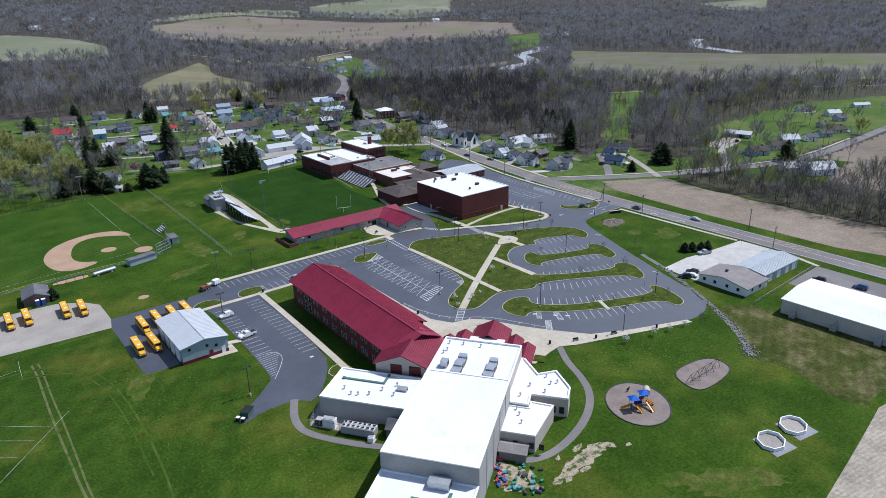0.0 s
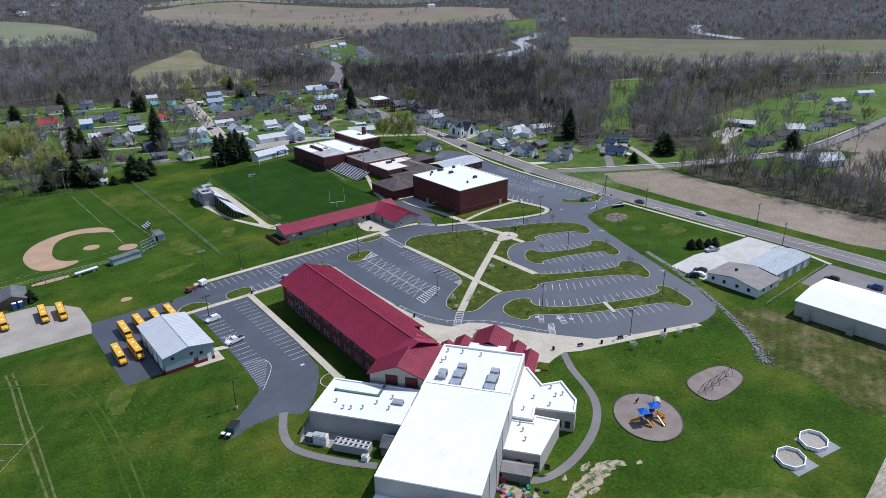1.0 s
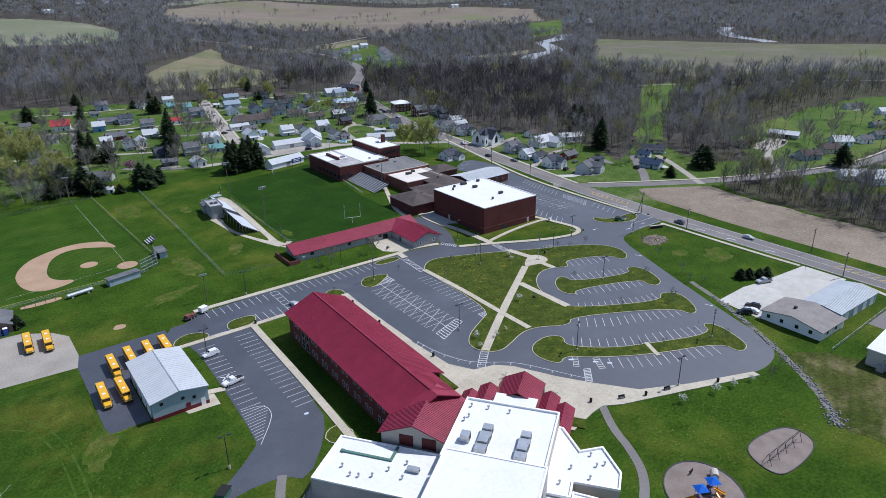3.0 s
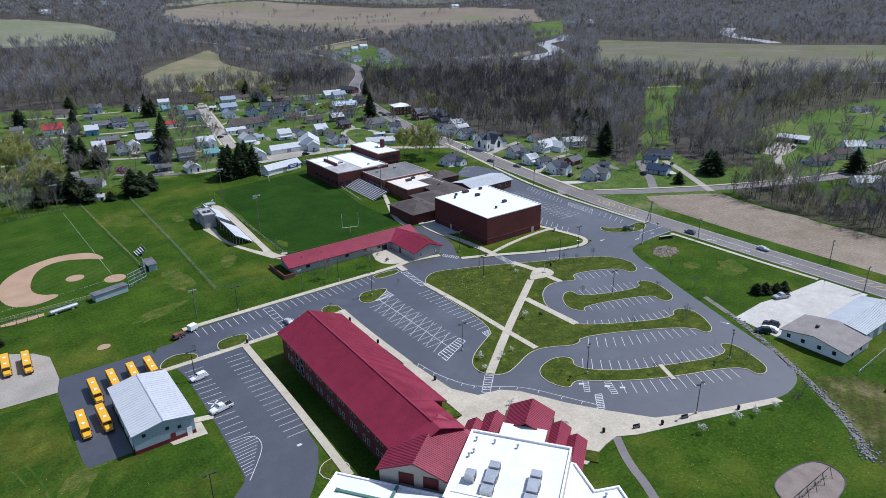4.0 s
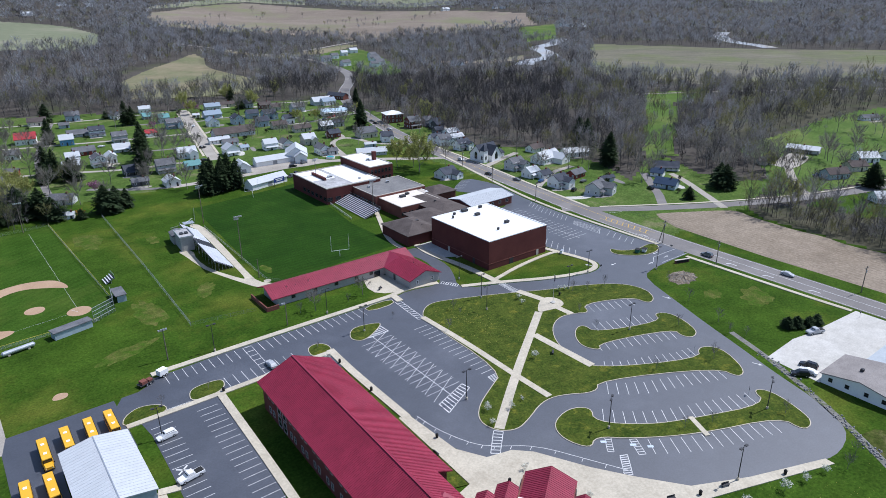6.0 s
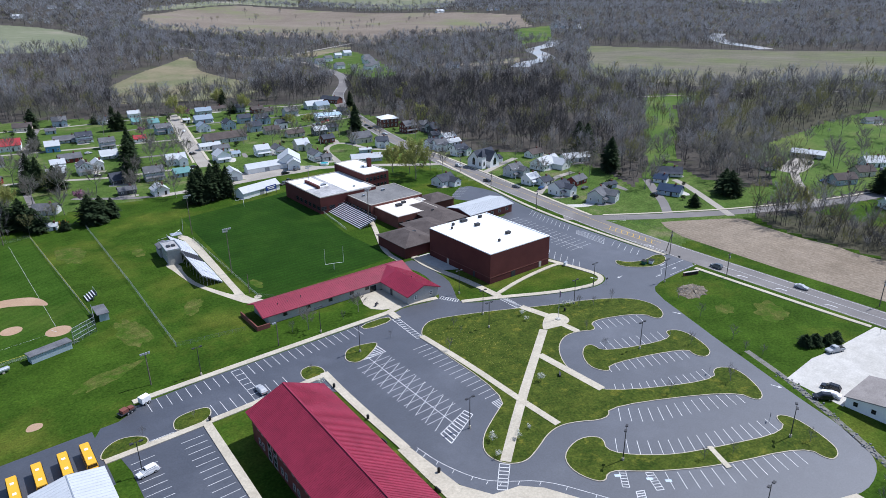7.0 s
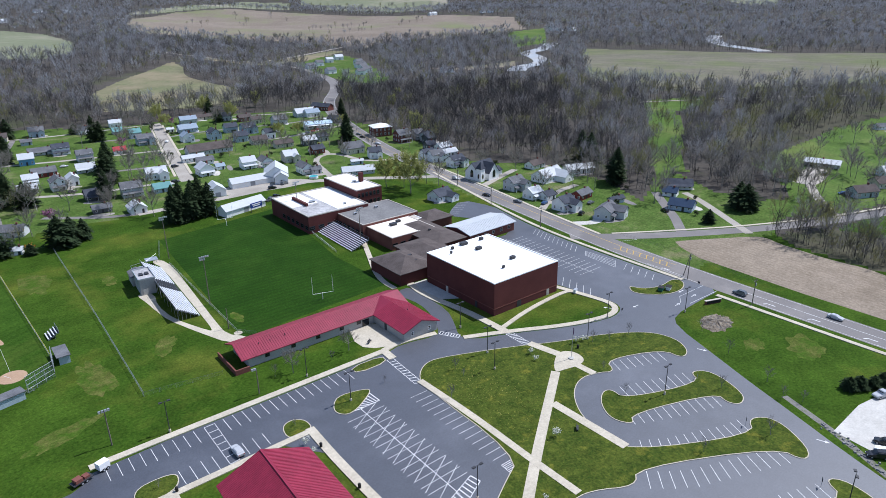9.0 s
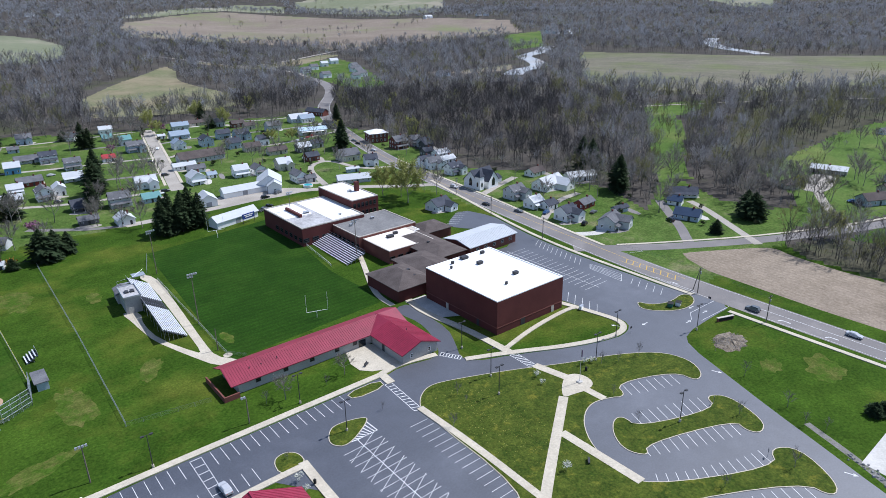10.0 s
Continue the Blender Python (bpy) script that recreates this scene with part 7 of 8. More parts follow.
# road paint
road_ob = bpy.data.objects["road"]
g = []
edge = eased(MAIN_ROAD[:14], 2)
for s, mt in ((5.0, LINE), (-5.0, LINE)):
    p0 = None
    for i, (x, y) in enumerate(edge):
        a, b = edge[max(0, i - 1)], edge[min(len(edge) - 1, i + 1)]
        n = Vector((-(b[1] - a[1]), b[0] - a[0])).normalized() * s
        p = (x + n.x, y + n.y)
        if p0 and not (230 < y < 262 and s < 0) and not (183 < y < 198 and s > 0):
            g.append(stroke(p0, p, .14, .05))
        p0 = p
g += [stroke((261.4, y), (261.4, y + 50), .16, .05) for y in (80, 130)] + [stroke((257.8, 198), (257.8, 214), .14, .05)] + ladder((262, 238), (276, 232), (264, 242), (277, 237), 1)
for y in (152, 166, 205, 136):
    g += [stroke((258.6, y), (258.6, y + 2.6), .35, .05), stroke((258.6, y + 2.6), (257.4, y + 3.4), .35, .05)]
ob_from("road_markings", join(*g), LINE, road_ob, "white road lines and arrows", "stuff")
g = [stroke((262.4, y), (262.4, y + 50), .14, .05) for y in (-200, -140, -80, -20, 30)] + [stroke((262.9, y), (262.9, y + 50), .14, .05) for y in (-200, -140, -80, -20, 30)]
g += [stroke((261.2, 206), (261.2, 232), .14, .05), stroke((264.6, 206), (264.6, 232), .14, .05)] + [stroke((261.2, 208 + i * 3), (264.6, 210 + i * 3), .3, .05) for i in range(8)] + [stroke((261.4, 116 - i * 3), (264.4, 114 - i * 3), .3, .05) for i in range(7)]
far_mid = eased([(265, 232), (270.4, 290), (277.4, 345), (285.4, 400), (290.4, 430), (301.4, 475), (317.4, 530)], 2)
g += [stroke(p, q, .16, .05) for p, q in zip(far_mid, far_mid[1:])]
ob_from("centre_line", join(*g), YELLOW_LINE, road_ob, "yellow centre lines", "stuff")
# chalk lines of the ball fields
g = [stroke((60.4, 277.4), (58, 371), .06, .03), stroke((60.4, 277.4), (-40, 262), .06, .03), stroke((60, 277), (58.6, 279.6), .1, .045)]
ob_from("chalk_line", join(*g), LINE, bpy.data.objects["ball_outfield"], "white foul lines", "stuff")
g = [stroke((-40, 204), (7.6, 162.5), .055, .03), stroke((12.5, 167.3), (-40, 104.6), .055, .03), stroke((-40, 194.5), (3.5, 158.9), .055, .03), stroke((-40, 185), (-.5, 154.3), .055, .03), stroke((-20, 195), (5.7, 198.5), .055, .03), stroke((5.9, 204.3), (5.5, 192.8), .055, .03)]
ob_from("chalk_line", join(*g), LINE, bpy.data.objects["practice_field"], "faded white pitch lines", "stuff")
worn = mat("worn_grass", (0.085, 0.10, 0.03), (0.20, 0.175, 0.085), .95, .3, 1.2, .02, third=(.04, .085, .01), third_at=(.46, .6), third_scale=.3)
streak = mat("mown_streak", (0.060, 0.098, 0.016), (0.100, 0.130, 0.030), .95, .2, 1.0, .02, third=(.036, .078, .008), third_at=(.42, .58), third_scale=.2, spec=.05)
for line, width, mt, nm, lb in (([(8.6, 199), (9.0, 192), (8.7, 179), (8.5, 163), (8.7, 147), (8.8, 132), (10, 112), (11, 95)], .55, worn, "wheel_track", "worn tan wheel track"), ([(10.2, 199), (10.5, 191), (10.2, 177), (10.4, 162), (10.2, 145), (9.9, 129), (11.4, 112), (13, 95)], .45, worn, "wheel_track", "worn tan wheel track"),
                                ([(-6, 196), (3.3, 196.6), (9.5, 195.3), (16.2, 192.9), (21.3, 185.5), (24.5, 173.4), (25.5, 152.6), (24.4, 126.5), (22, 110)], .5, streak, "mowing_track", "faint pale mowing track"), ([(-6, 192), (4, 192.6), (10, 191), (16, 188), (20, 181), (22.4, 170), (23, 152), (22, 128)], .4, streak, "mowing_track", "faint pale mowing track")):
    ob_from(nm, ribbon(eased(line, 2), width, 0, .018), mt, bpy.data.objects["practice_field"], lb, "stuff")

# ---- lamps, poles and wires ----
lamp = thing("street_lamp", 188.6, 159.6, .15, 0, "dark metal parking lot lamp with twin heads", "street lamp", "parking lot lamps")
part("pole", tube((0, 0, 0), (0, 0, 8.5), .12, .08, 8), DARK_METAL, lamp)
part("base", tube((0, 0, -.15), (0, 0, .7), .3, .28, 10), CONCRETE, lamp)
for s in (-1, 1):
    h = part("lamp_head", join(box(s * .95 - .38, -.27, 8.34, s * .95 + .38, .27, 8.56), tube((0, 0, 8.45), (s * .65, 0, 8.45), .06)), DARK_METAL, lamp)
for x, y, a in ((146.1, 132.4, 30), (182.2, 113.6, 30), (125.7, 208.4, 0), (196, 190.8, 0), (233.2, 182.4, 0), (211.5, 195.8, 0), (127.4, 162, 0), (153.4, 104.5, 0), (50.9, 144.2, 0), (86, 225, 0), (163.7, 196.1, 0), (168, 203.8, 0), (62.5, 193.5, 0), (171.9, 220.4, 0), (122.6, 226, 0)):
    copy_thing(lamp, pose(x, y, .05, 0, 0, a))


def wood_pole(x, y, h, arms=True, lights=0, turn=0):
    p = thing("utility_pole", x, y, 0, turn, "weathered wooden utility pole" + (" with floodlights" if lights else ""), "pole")
    part("pole", tube((0, 0, -.3), (0, 0, h), .17, .11, 8), WOOD_POLE, p)
    if arms:
        part("crossarm", box(-1.2, -.06, h - .8, 1.2, .06, h - .62), WOOD_POLE, p)
        for i in (-1.1, -.5, .5, 1.1):
            part("insulator", tube((i, 0, h - .62), (i, 0, h - .4), .05), GREY_BLOCK, p)
        part("transformer", tube((.35, 0, h - 2.4), (.35, 0, h - 1.5), .24), STEEL, p)
    for i in range(lights):
        part("floodlight", join(box(-1.3 + .65 * (i % 5), -.3, h - .2 - .8 * (i // 5), -.8 + .65 * (i % 5), .1, h + .3 - .8 * (i // 5))), STEEL, p)
    return p


poles = [(253.6, 171.2, 9.4), (256.8, 196.5, 9.6), (269.5, 128, 9.6), (254.8, 110, 9.4), (257, 268, 9.4), (262, 305, 9.4), (272, 342, 9), (282, 385, 9), (262, 60, 9.4)]
for x, y, h in poles:
    wood_pole(x, y, h)
wood_pole(258, 199, 9.0, False, turn=0).rotation_euler = (radians(9), radians(6), 0)
for x, y, h, n in ((74, 228.6, 9.4, 4), (109.1, 226.4, 7.5, 2), (121.2, 337.2, 17, 8), (118.7, 286.7, 17, 8), (186, 300, 16, 8), (184.5, 352, 16, 8), (56.5, 374, 13, 5), (116.9, 266.3, 7, 0)):
    wood_pole(x, y, h, False, n)
for (ax, ay, ah), (bx, by, bh) in zip(poles[:2] + poles[4:8], poles[1:2] + poles[4:9]):
    if math.dist((ax, ay), (bx, by)) > 120 or (ax, ay) == (bx, by):
        continue
    for o in (-1, 0, 1):
        pts = [(ax + o + (bx - ax) * t / 8, ay + (by - ay) * t / 8, (ah + (bh - ah) * t / 8) - .4 - 5 * .25 * (t / 8) * (1 - t / 8)) for t in range(9)]
        tagged(ob_from("power_line", path_tube(pts, .02, 3), DARK_METAL), "thin dark overhead power line along the road", "power line")
# ---- ball field ----
goal = thing("goalposts", 149, 264.3, 0, -18, "white football goalposts on a gooseneck post", "goalposts", "field goals")
part("post", path_tube([(0, 1.6, -.2), (0, 1.6, 2.0), (0, .8, 2.9), (0, 0, 3.05)], .08), WHITE, goal)
part("crossbar", tube((-3.4, 0, 3.05), (3.4, 0, 3.05), .06), WHITE, goal)
for s in (-1, 1):
    part("upright", tube((s * 3.4, 0, 3.05), (s * 3.4, 0, 9.2), .05, .04), WHITE, goal)
copy_thing(goal, pose(154, 362, 0, 0, 0, 170))

chain = mat("chain_link", (0.28, 0.30, 0.30), (0.42, 0.44, 0.44), .5, .5, 5, metal=.5)


def fence(points, h, label, gap=3.0, top=None):
    """Posts, rails and thin wires of a mesh fence."""
    f = thing("fence", points[0][0], points[0][1], 0, 0, label, "fence", "", "structure")
    ox, oy = points[0]
    rails, caps, posts = [], [], []
    for (ax, ay), (bx, by) in zip(points, points[1:]):
        L = math.dist((ax, ay), (bx, by))
        n = max(1, int(L / gap))
        caps.append(tube((ax - ox, ay - oy, h), (bx - ox, by - oy, h), .04, n=3))
        for z in [h * (i + 1) / 7 for i in range(6)]:
            rails.append(tube((ax - ox, ay - oy, z), (bx - ox, by - oy, z), .013, n=3))
        for i in range(n):
            t = i / n
            p = part("post", tube((0, 0, -.2), (0, 0, h), .045, n=5), chain, f) if not posts else None
            if p:
                posts.append(p)
                p.location = (ax - ox, ay - oy, 0)
            else:
                q = new("post", posts[0].data)
                q.parent = f
                q.location = (ax - ox + (bx - ax) * t, ay - oy + (by - ay) * t, 0)
    part("wire_mesh", join(*rails), chain, f)
    part("top_rail", join(*caps), top or chain, f)
    return f


fence([(85.6, 244.4), (87, 302), (87.8, 376)], 1.5, "grey chain-link fence across the lawn")
fence([(85.4, 244.6), (105.5, 241.4)], 1.3, "thin wire fence towards the field house", 4)
fence([(19, 371.2), (66.2, 376.4)], 1.6, "dark outfield fence below the trees", 4, top=DARK_METAL)
fence([(66.4, 376.4), (68.8, 321.3), (70.3, 288), (70.6, 279.6)], 1.4, "yellow-topped ball field fence", 4, top=mat("fence_yellow", (.42, .36, .06), (.6, .5, .1), .6))
fence([(64, 266), (51, 265), (25, 263.4), (-40, 258.5)], 1.2, "yellow-topped ball field fence", 4, top=mat("fence_yellow", (.42, .36, .06), (.6, .5, .1), .6))
fence([(201.1, 88.7), (247, 90.6)], 1.3, "low white board fence beside the shop", 3, top=WHITE)
fence([(118.6, 341), (124, 359)], 1.1, "thin rail round the football field", 4)
fence([(119.5, 331), (118, 262), (122, 257)], 1.1, "thin rail round the football field", 4)
fence([(174.5, 300), (183, 366)], 1.1, "white rail along the football field", 4, top=WHITE)
fence([(63.6, 129.2), (56.8, 122.2), (65.4, 109)], 2.2, "dark chain-link fence of the service yard", 2.4, top=DARK_METAL)
back_stop = thing("backstop", 66, 274, 0, 0, "tall pale tubular backstop net behind home plate", "backstop")
for i, (a, b) in enumerate((((-3.4, -8.6), (3.6, -4.2)), ((3.6, -4.2), (4.7, 5.2)))):
    for k in range(4):
        t = k / 3
        x, y = a[0] + (b[0] - a[0]) * t, a[1] + (b[1] - a[1]) * t
        part("post", tube((x, y, -.2), (x, y, 5.0), .07), STEEL, back_stop)
    for z in (1.2, 2.5, 3.8, 5.0):
        part("rail", tube((a[0], a[1], z), (b[0], b[1], z), .06), STEEL, back_stop)
net = []
for a, b in (((-3.4, -8.6), (3.6, -4.2)), ((3.6, -4.2), (4.7, 5.2))):
    for k in range(26):
        t = (k + .5) / 26
        x, y = a[0] + (b[0] - a[0]) * t, a[1] + (b[1] - a[1]) * t
        net.append(tube((x, y, 0), (x, y, 5.0), .016, n=3))
    for k in range(14):
        net.append(tube((a[0], a[1], .3 + .34 * k), (b[0], b[1], .3 + .34 * k), .012, n=3))
part("net", join(*net), mat("net_cord", (.20, .26, .25), (.34, .40, .39), .8, .5, 4), back_stop)


def dugout(x, y, w, d, h, turn, label):
    t = thing("dugout", x, y, 0, turn, label, "dugout")
    part("wall", join(box(-w / 2, -d / 2, -.2, w / 2, -d / 2 + .2, h), box(-w / 2, -d / 2 + .2, -.2, -w / 2 + .2, d / 2, h), box(w / 2 - .2, -d / 2 + .2, -.2, w / 2, d / 2, h)), SIDING_BLUE, t)
    part("roof", box(-w / 2 - .3, -d / 2 - .3, h, w / 2 + .3, d / 2 + .5, h + .18), GREY_SHINGLE, t)
    part("bench", box(-w / 2 + .4, -d / 2 + .4, .4, w / 2 - .4, -d / 2 + .8, .5), WOOD_POLE, t)


dugout(56, 263, 11, 2.8, 2.3, 14, "long low grey-blue dugout beside the ball field")
dugout(73.2, 279.4, 7.2, 2.8, 2.4, 90, "grey-roofed dugout behind the backstop")
tank = thing("gas_tank", 41.5, 259.6, 0, 12, "long silver cylindrical tank on blocks", "tank")
part("shell", join(tube((-4, 0, 1.0), (4, 0, 1.0), .7, n=14), tube((-4.4, 0, 1.0), (-4, 0, 1.0), .3, .7, 14), tube((4, 0, 1.0), (4.4, 0, 1.0), .7, .3, 14)), STEEL, tank)
for x in (-2.6, 2.6):
    part("saddle", box(x - .3, -.6, 0, x + .3, .6, .5), CONCRETE, tank)
batting = thing("batting_frame", 30, 260.5, 0, 5, "pale timber frame and bare earth of a bullpen", "frame")
part("frame", join(*[box(x, -1.6, 0, x + .15, -1.4, 1.4) for x in (-5, -2, 1, 4)] + [box(-5, -1.6, 1.3, 4.2, -1.45, 1.45)]), WOOD_POLE, batting)
patch("bullpen_earth", [(24, 259), (24, 262), (36, 263), (36, 259.6)], CLAY, .03, "bare earth of the bullpen", "earth", 1)


# dark grey puts the shaded gaps between planks into footboards and risers
RISER_SHADE = paint("bleacher_riser_shade", (0.10, 0.105, 0.115), .6)
ALU = paint("bleacher_aluminium", (0.62, 0.64, 0.68), .45, .9)


def bleacher(x, y, L, rows, turn, label, rise=.45, run=.8, seat=None):
    """Aluminium tiers on a steel frame; the front row faces -y."""
    b = thing("bleacher", x, y, 0, turn, label, "bleacher")
    for i in range(rows):
        part("plank", box(-L / 2, i * run, .5 + i * rise, L / 2, i * run + .34, .56 + i * rise), seat or ALU, b)
        part("footboard", join(box(-L / 2, i * run + .36, .12 + i * rise, L / 2, i * run + run, .16 + i * rise), box(-L / 2, i * run + run - .04, .161 + i * rise, L / 2, i * run + run - .01, .49 + rise + i * rise)), RISER_SHADE, b)
    n = max(2, int(L / 4))
    for k in range(n + 1):
        xx = -L / 2 + .1 + (L - .2) * k / n
        part("frame", join(tube((xx, 0, .1), (xx, rows * run, .1 + rows * rise), .05, n=4), *[tube((xx, i * run + .3, 0), (xx, i * run + .3, .5 + i * rise), .04, n=4) for i in range(0, rows, 2)]), STEEL, b)
    part("guard_rail", path_tube([(-L / 2, rows * run, rows * rise), (-L / 2, rows * run, rows * rise + 1.2), (L / 2, rows * run, rows * rise + 1.2), (L / 2, rows * run, rows * rise)], .04, 4), STEEL, b)
    return b


bleacher(115.25, 319.9, 18.8, 11, 86.7, "aluminium home grandstand beside the football field", .38, .62)
bleacher(114.45, 306.4, 7.6, 11, 86.7, "darker middle tiers of the grandstand", .38, .62, seat=DARK_METAL)
bleacher(113.6, 291.4, 21.8, 11, 86.7, "aluminium home grandstand beside the football field", .38, .62)
bleacher(180, 313.8, 34, 9, -92, "aluminium visitors' bleachers against the old school", .33, .92)
bleacher(71.8, 296.4, 5.2, 4, -88, "small aluminium bleachers behind the ball field")
press = thing("press_box", 105.9, 313.4, 0, -4, "two-storey grey block press box with flat grey roof", "press box")
part("wall", box(-2.6, -5, -.2, 2.4, 5.2, 5.6), GREY_BLOCK, press)
part("roof", box(-2.9, -5.3, 5.6, 2.7, 5.5, 5.8), GREY_ROOF, press)
part("parapet", parapet(rect(-2.9, -5.3, 2.7, 5.5), 5.8, .35, .25), STEEL, press)
part("annexe_wall", box(-3.4, 5.2, -.2, 2.0, 12, 3.6), GREY_BLOCK, press)
part("annexe_roof", gable(-3.4, 5.2, 2, 12, 3.6, 4.6, "y", .3), GREY_SHINGLE, press)
part("ramp", join(box(-1, 19.4, 1.0, 5, 20.6, 1.15), box(-1, 14, 1.0, 0, 19.4, 1.15), box(4.6, 20.8, 2.2, 9, 24.5, 2.4), box(4.7, 20.9, 0, 4.9, 21.1, 2.2), box(8.7, 24.2, 0, 8.9, 24.4, 2.2), box(-.9, 14.1, 0, -.7, 14.3, 1.0)), STEEL, press)
part("ramp_rail", path_tube([(-1, 14, 2.1), (-1, 20.6, 2.1), (4.6, 20.8, 2.6), (9, 24.5, 3.4)], .04, 4), STEEL, press)
for x in (-1.6, .2):
    part("roof_hatch", box(x, -1.4, 5.8, x + 1.2, .6, 6.3), DARK_METAL, press)
door(press, -1, -5, 1.6, 2.2, "y-", PALE_CONCRETE)
for y in (-3, 0, 3):
    window(press, -2.6, y, 3.9, 1.2, 1.0, "x-", STEEL)
ring = thing("throwing_ring", 118, 261.6, 0, 0, "small round concrete throwing circle", "throwing circle")
part("slab", tube((0, 0, 0), (0, 0, .06), 1.3, n=16), CONCRETE, ring)

# ---- vehicles ----
TYRE, CHROME = BLACK, STEEL


def wheels(parent, xs, half, r, w=.24):
    for x in xs:
        for s in (-1, 1):
            t = part("wheel", tube((x, s * (half - w / 2) - w / 2, r), (x, s * (half - w / 2) + w / 2, r), r, n=12), TYRE, parent)
            part("rim", tube((x, s * (half + .005) - .02, r), (x, s * (half + .005) + .02, r), r * .55, n=10), CHROME, t)


def loft(sections):
    """A closed body from cross-sections: (x, half width low, half width high, z low, z high)."""
    v, f = [], []
    for x, a, b, z0, z1 in sections:
        v += [(x, -a, z0), (x, a, z0), (x, a, (z0 * .45 + z1 * .55)), (x, b, z1), (x, -b, z1), (x, -a, (z0 * .45 + z1 * .55))]
    n = len(sections)
    for i in range(n - 1):
        for k in range(6):
            f.append((i * 6 + k, i * 6 + (k + 1) % 6, (i + 1) * 6 + (k + 1) % 6, (i + 1) * 6 + k))
    return v, f + [tuple(range(5, -1, -1)), tuple(range((n - 1) * 6, n * 6))]


def bus(x, y, turn, label="yellow school bus with a short bonnet parked in the yard"):
    b = thing("school_bus", x, y, 0, turn, label, "bus", "school buses")
    b.scale = (.9, .9, .9)
    L = 9.4
    part("body", join(loft([(-5.3, 1.2, .95, .65, 2.8), (-5.2, 1.22, 1.02, .55, 3.0), (4.0, 1.22, 1.02, .55, 3.0), (4.3, 1.2, .95, .55, 2.85)])), BUS_YELLOW, b)
    part("bonnet", loft([(4.3, 1.1, .9, .55, 1.75), (5.6, 1.0, .8, .55, 1.6), (5.9, .95, .7, .6, 1.4)]), BUS_YELLOW, b)
    for s in (-1, 1):
        for i in range(10):
            part("window", box(-4.9 + i * .88, s * 1.205 - .03, 1.9, -4.15 + i * .88, s * 1.205 + .03, 2.5), GLASS, b)
        part("stripe", box(-5.2, s * 1.225 - .015, 1.15, 4.2, s * 1.225 + .015, 1.3), BLACK, b)
        part("mirror", box(5.3, s * 1.3 - .12, 1.9, 5.4, s * 1.3 + .12, 2.3), BLACK, b)
        part("headlight", tube((5.88, s * .7, 1.0), (5.95, s * .7, 1.0), .12, n=8), WHITE, b)
    part("windscreen", box(4.25, -1.0, 1.8, 4.36, 1.0, 2.6), GLASS, b)
    part("rear_window", box(-5.36, -.8, 1.8, -5.26, .8, 2.5), GLASS, b)
    part("bumper", box(5.85, -1.1, .45, 6.05, 1.1, .75), BLACK, b)
    part("bumper", box(-5.5, -1.2, .45, -5.3, 1.2, .75), BLACK, b)
    for xx in (-2.6, 1.6):
        part("roof_hatch", box(xx, -.4, 2.96, xx + .8, .4, 3.1), WHITE, b)
    wheels(b, (4.6, -3.2), 1.22, .5, .28)
    return b


first = bus(40, 202, -90)
for x, y, a in ((34.9, 188.4, -91), (39.4, 188.2, -89), (44.8, 203.6, -90), (49.8, 204, -91), (54.4, 204.4, -90), (23, 230.4, -92), (27.8, 228.6, -92), (7.2, 232.6, -90), (12.2, 232.6, -90), (-2, 230, -90)):
    copy_thing(first, pose(x, y, .03, 0, 0, a))
CAR_PAINT = {"white": paint("car_white", (.78, .78, .78), .25, .95, spec=.6), "silver": paint("car_silver", (.42, .43, .45), .25, .95, spec=.6), "black": paint("car_black", (.015, .016, .018), .2, .95, spec=.6), "blue": paint("car_blue", (.04, .09, .20), .25, .95, spec=.6),
             "red": paint("car_red", (.30, .02, .02), .25, .95, spec=.6), "green": paint("truck_green", (.02, .12, .08), .35, .95, spec=.6), "grey": paint("car_grey", (.12, .13, .14), .25, .95, spec=.6)}


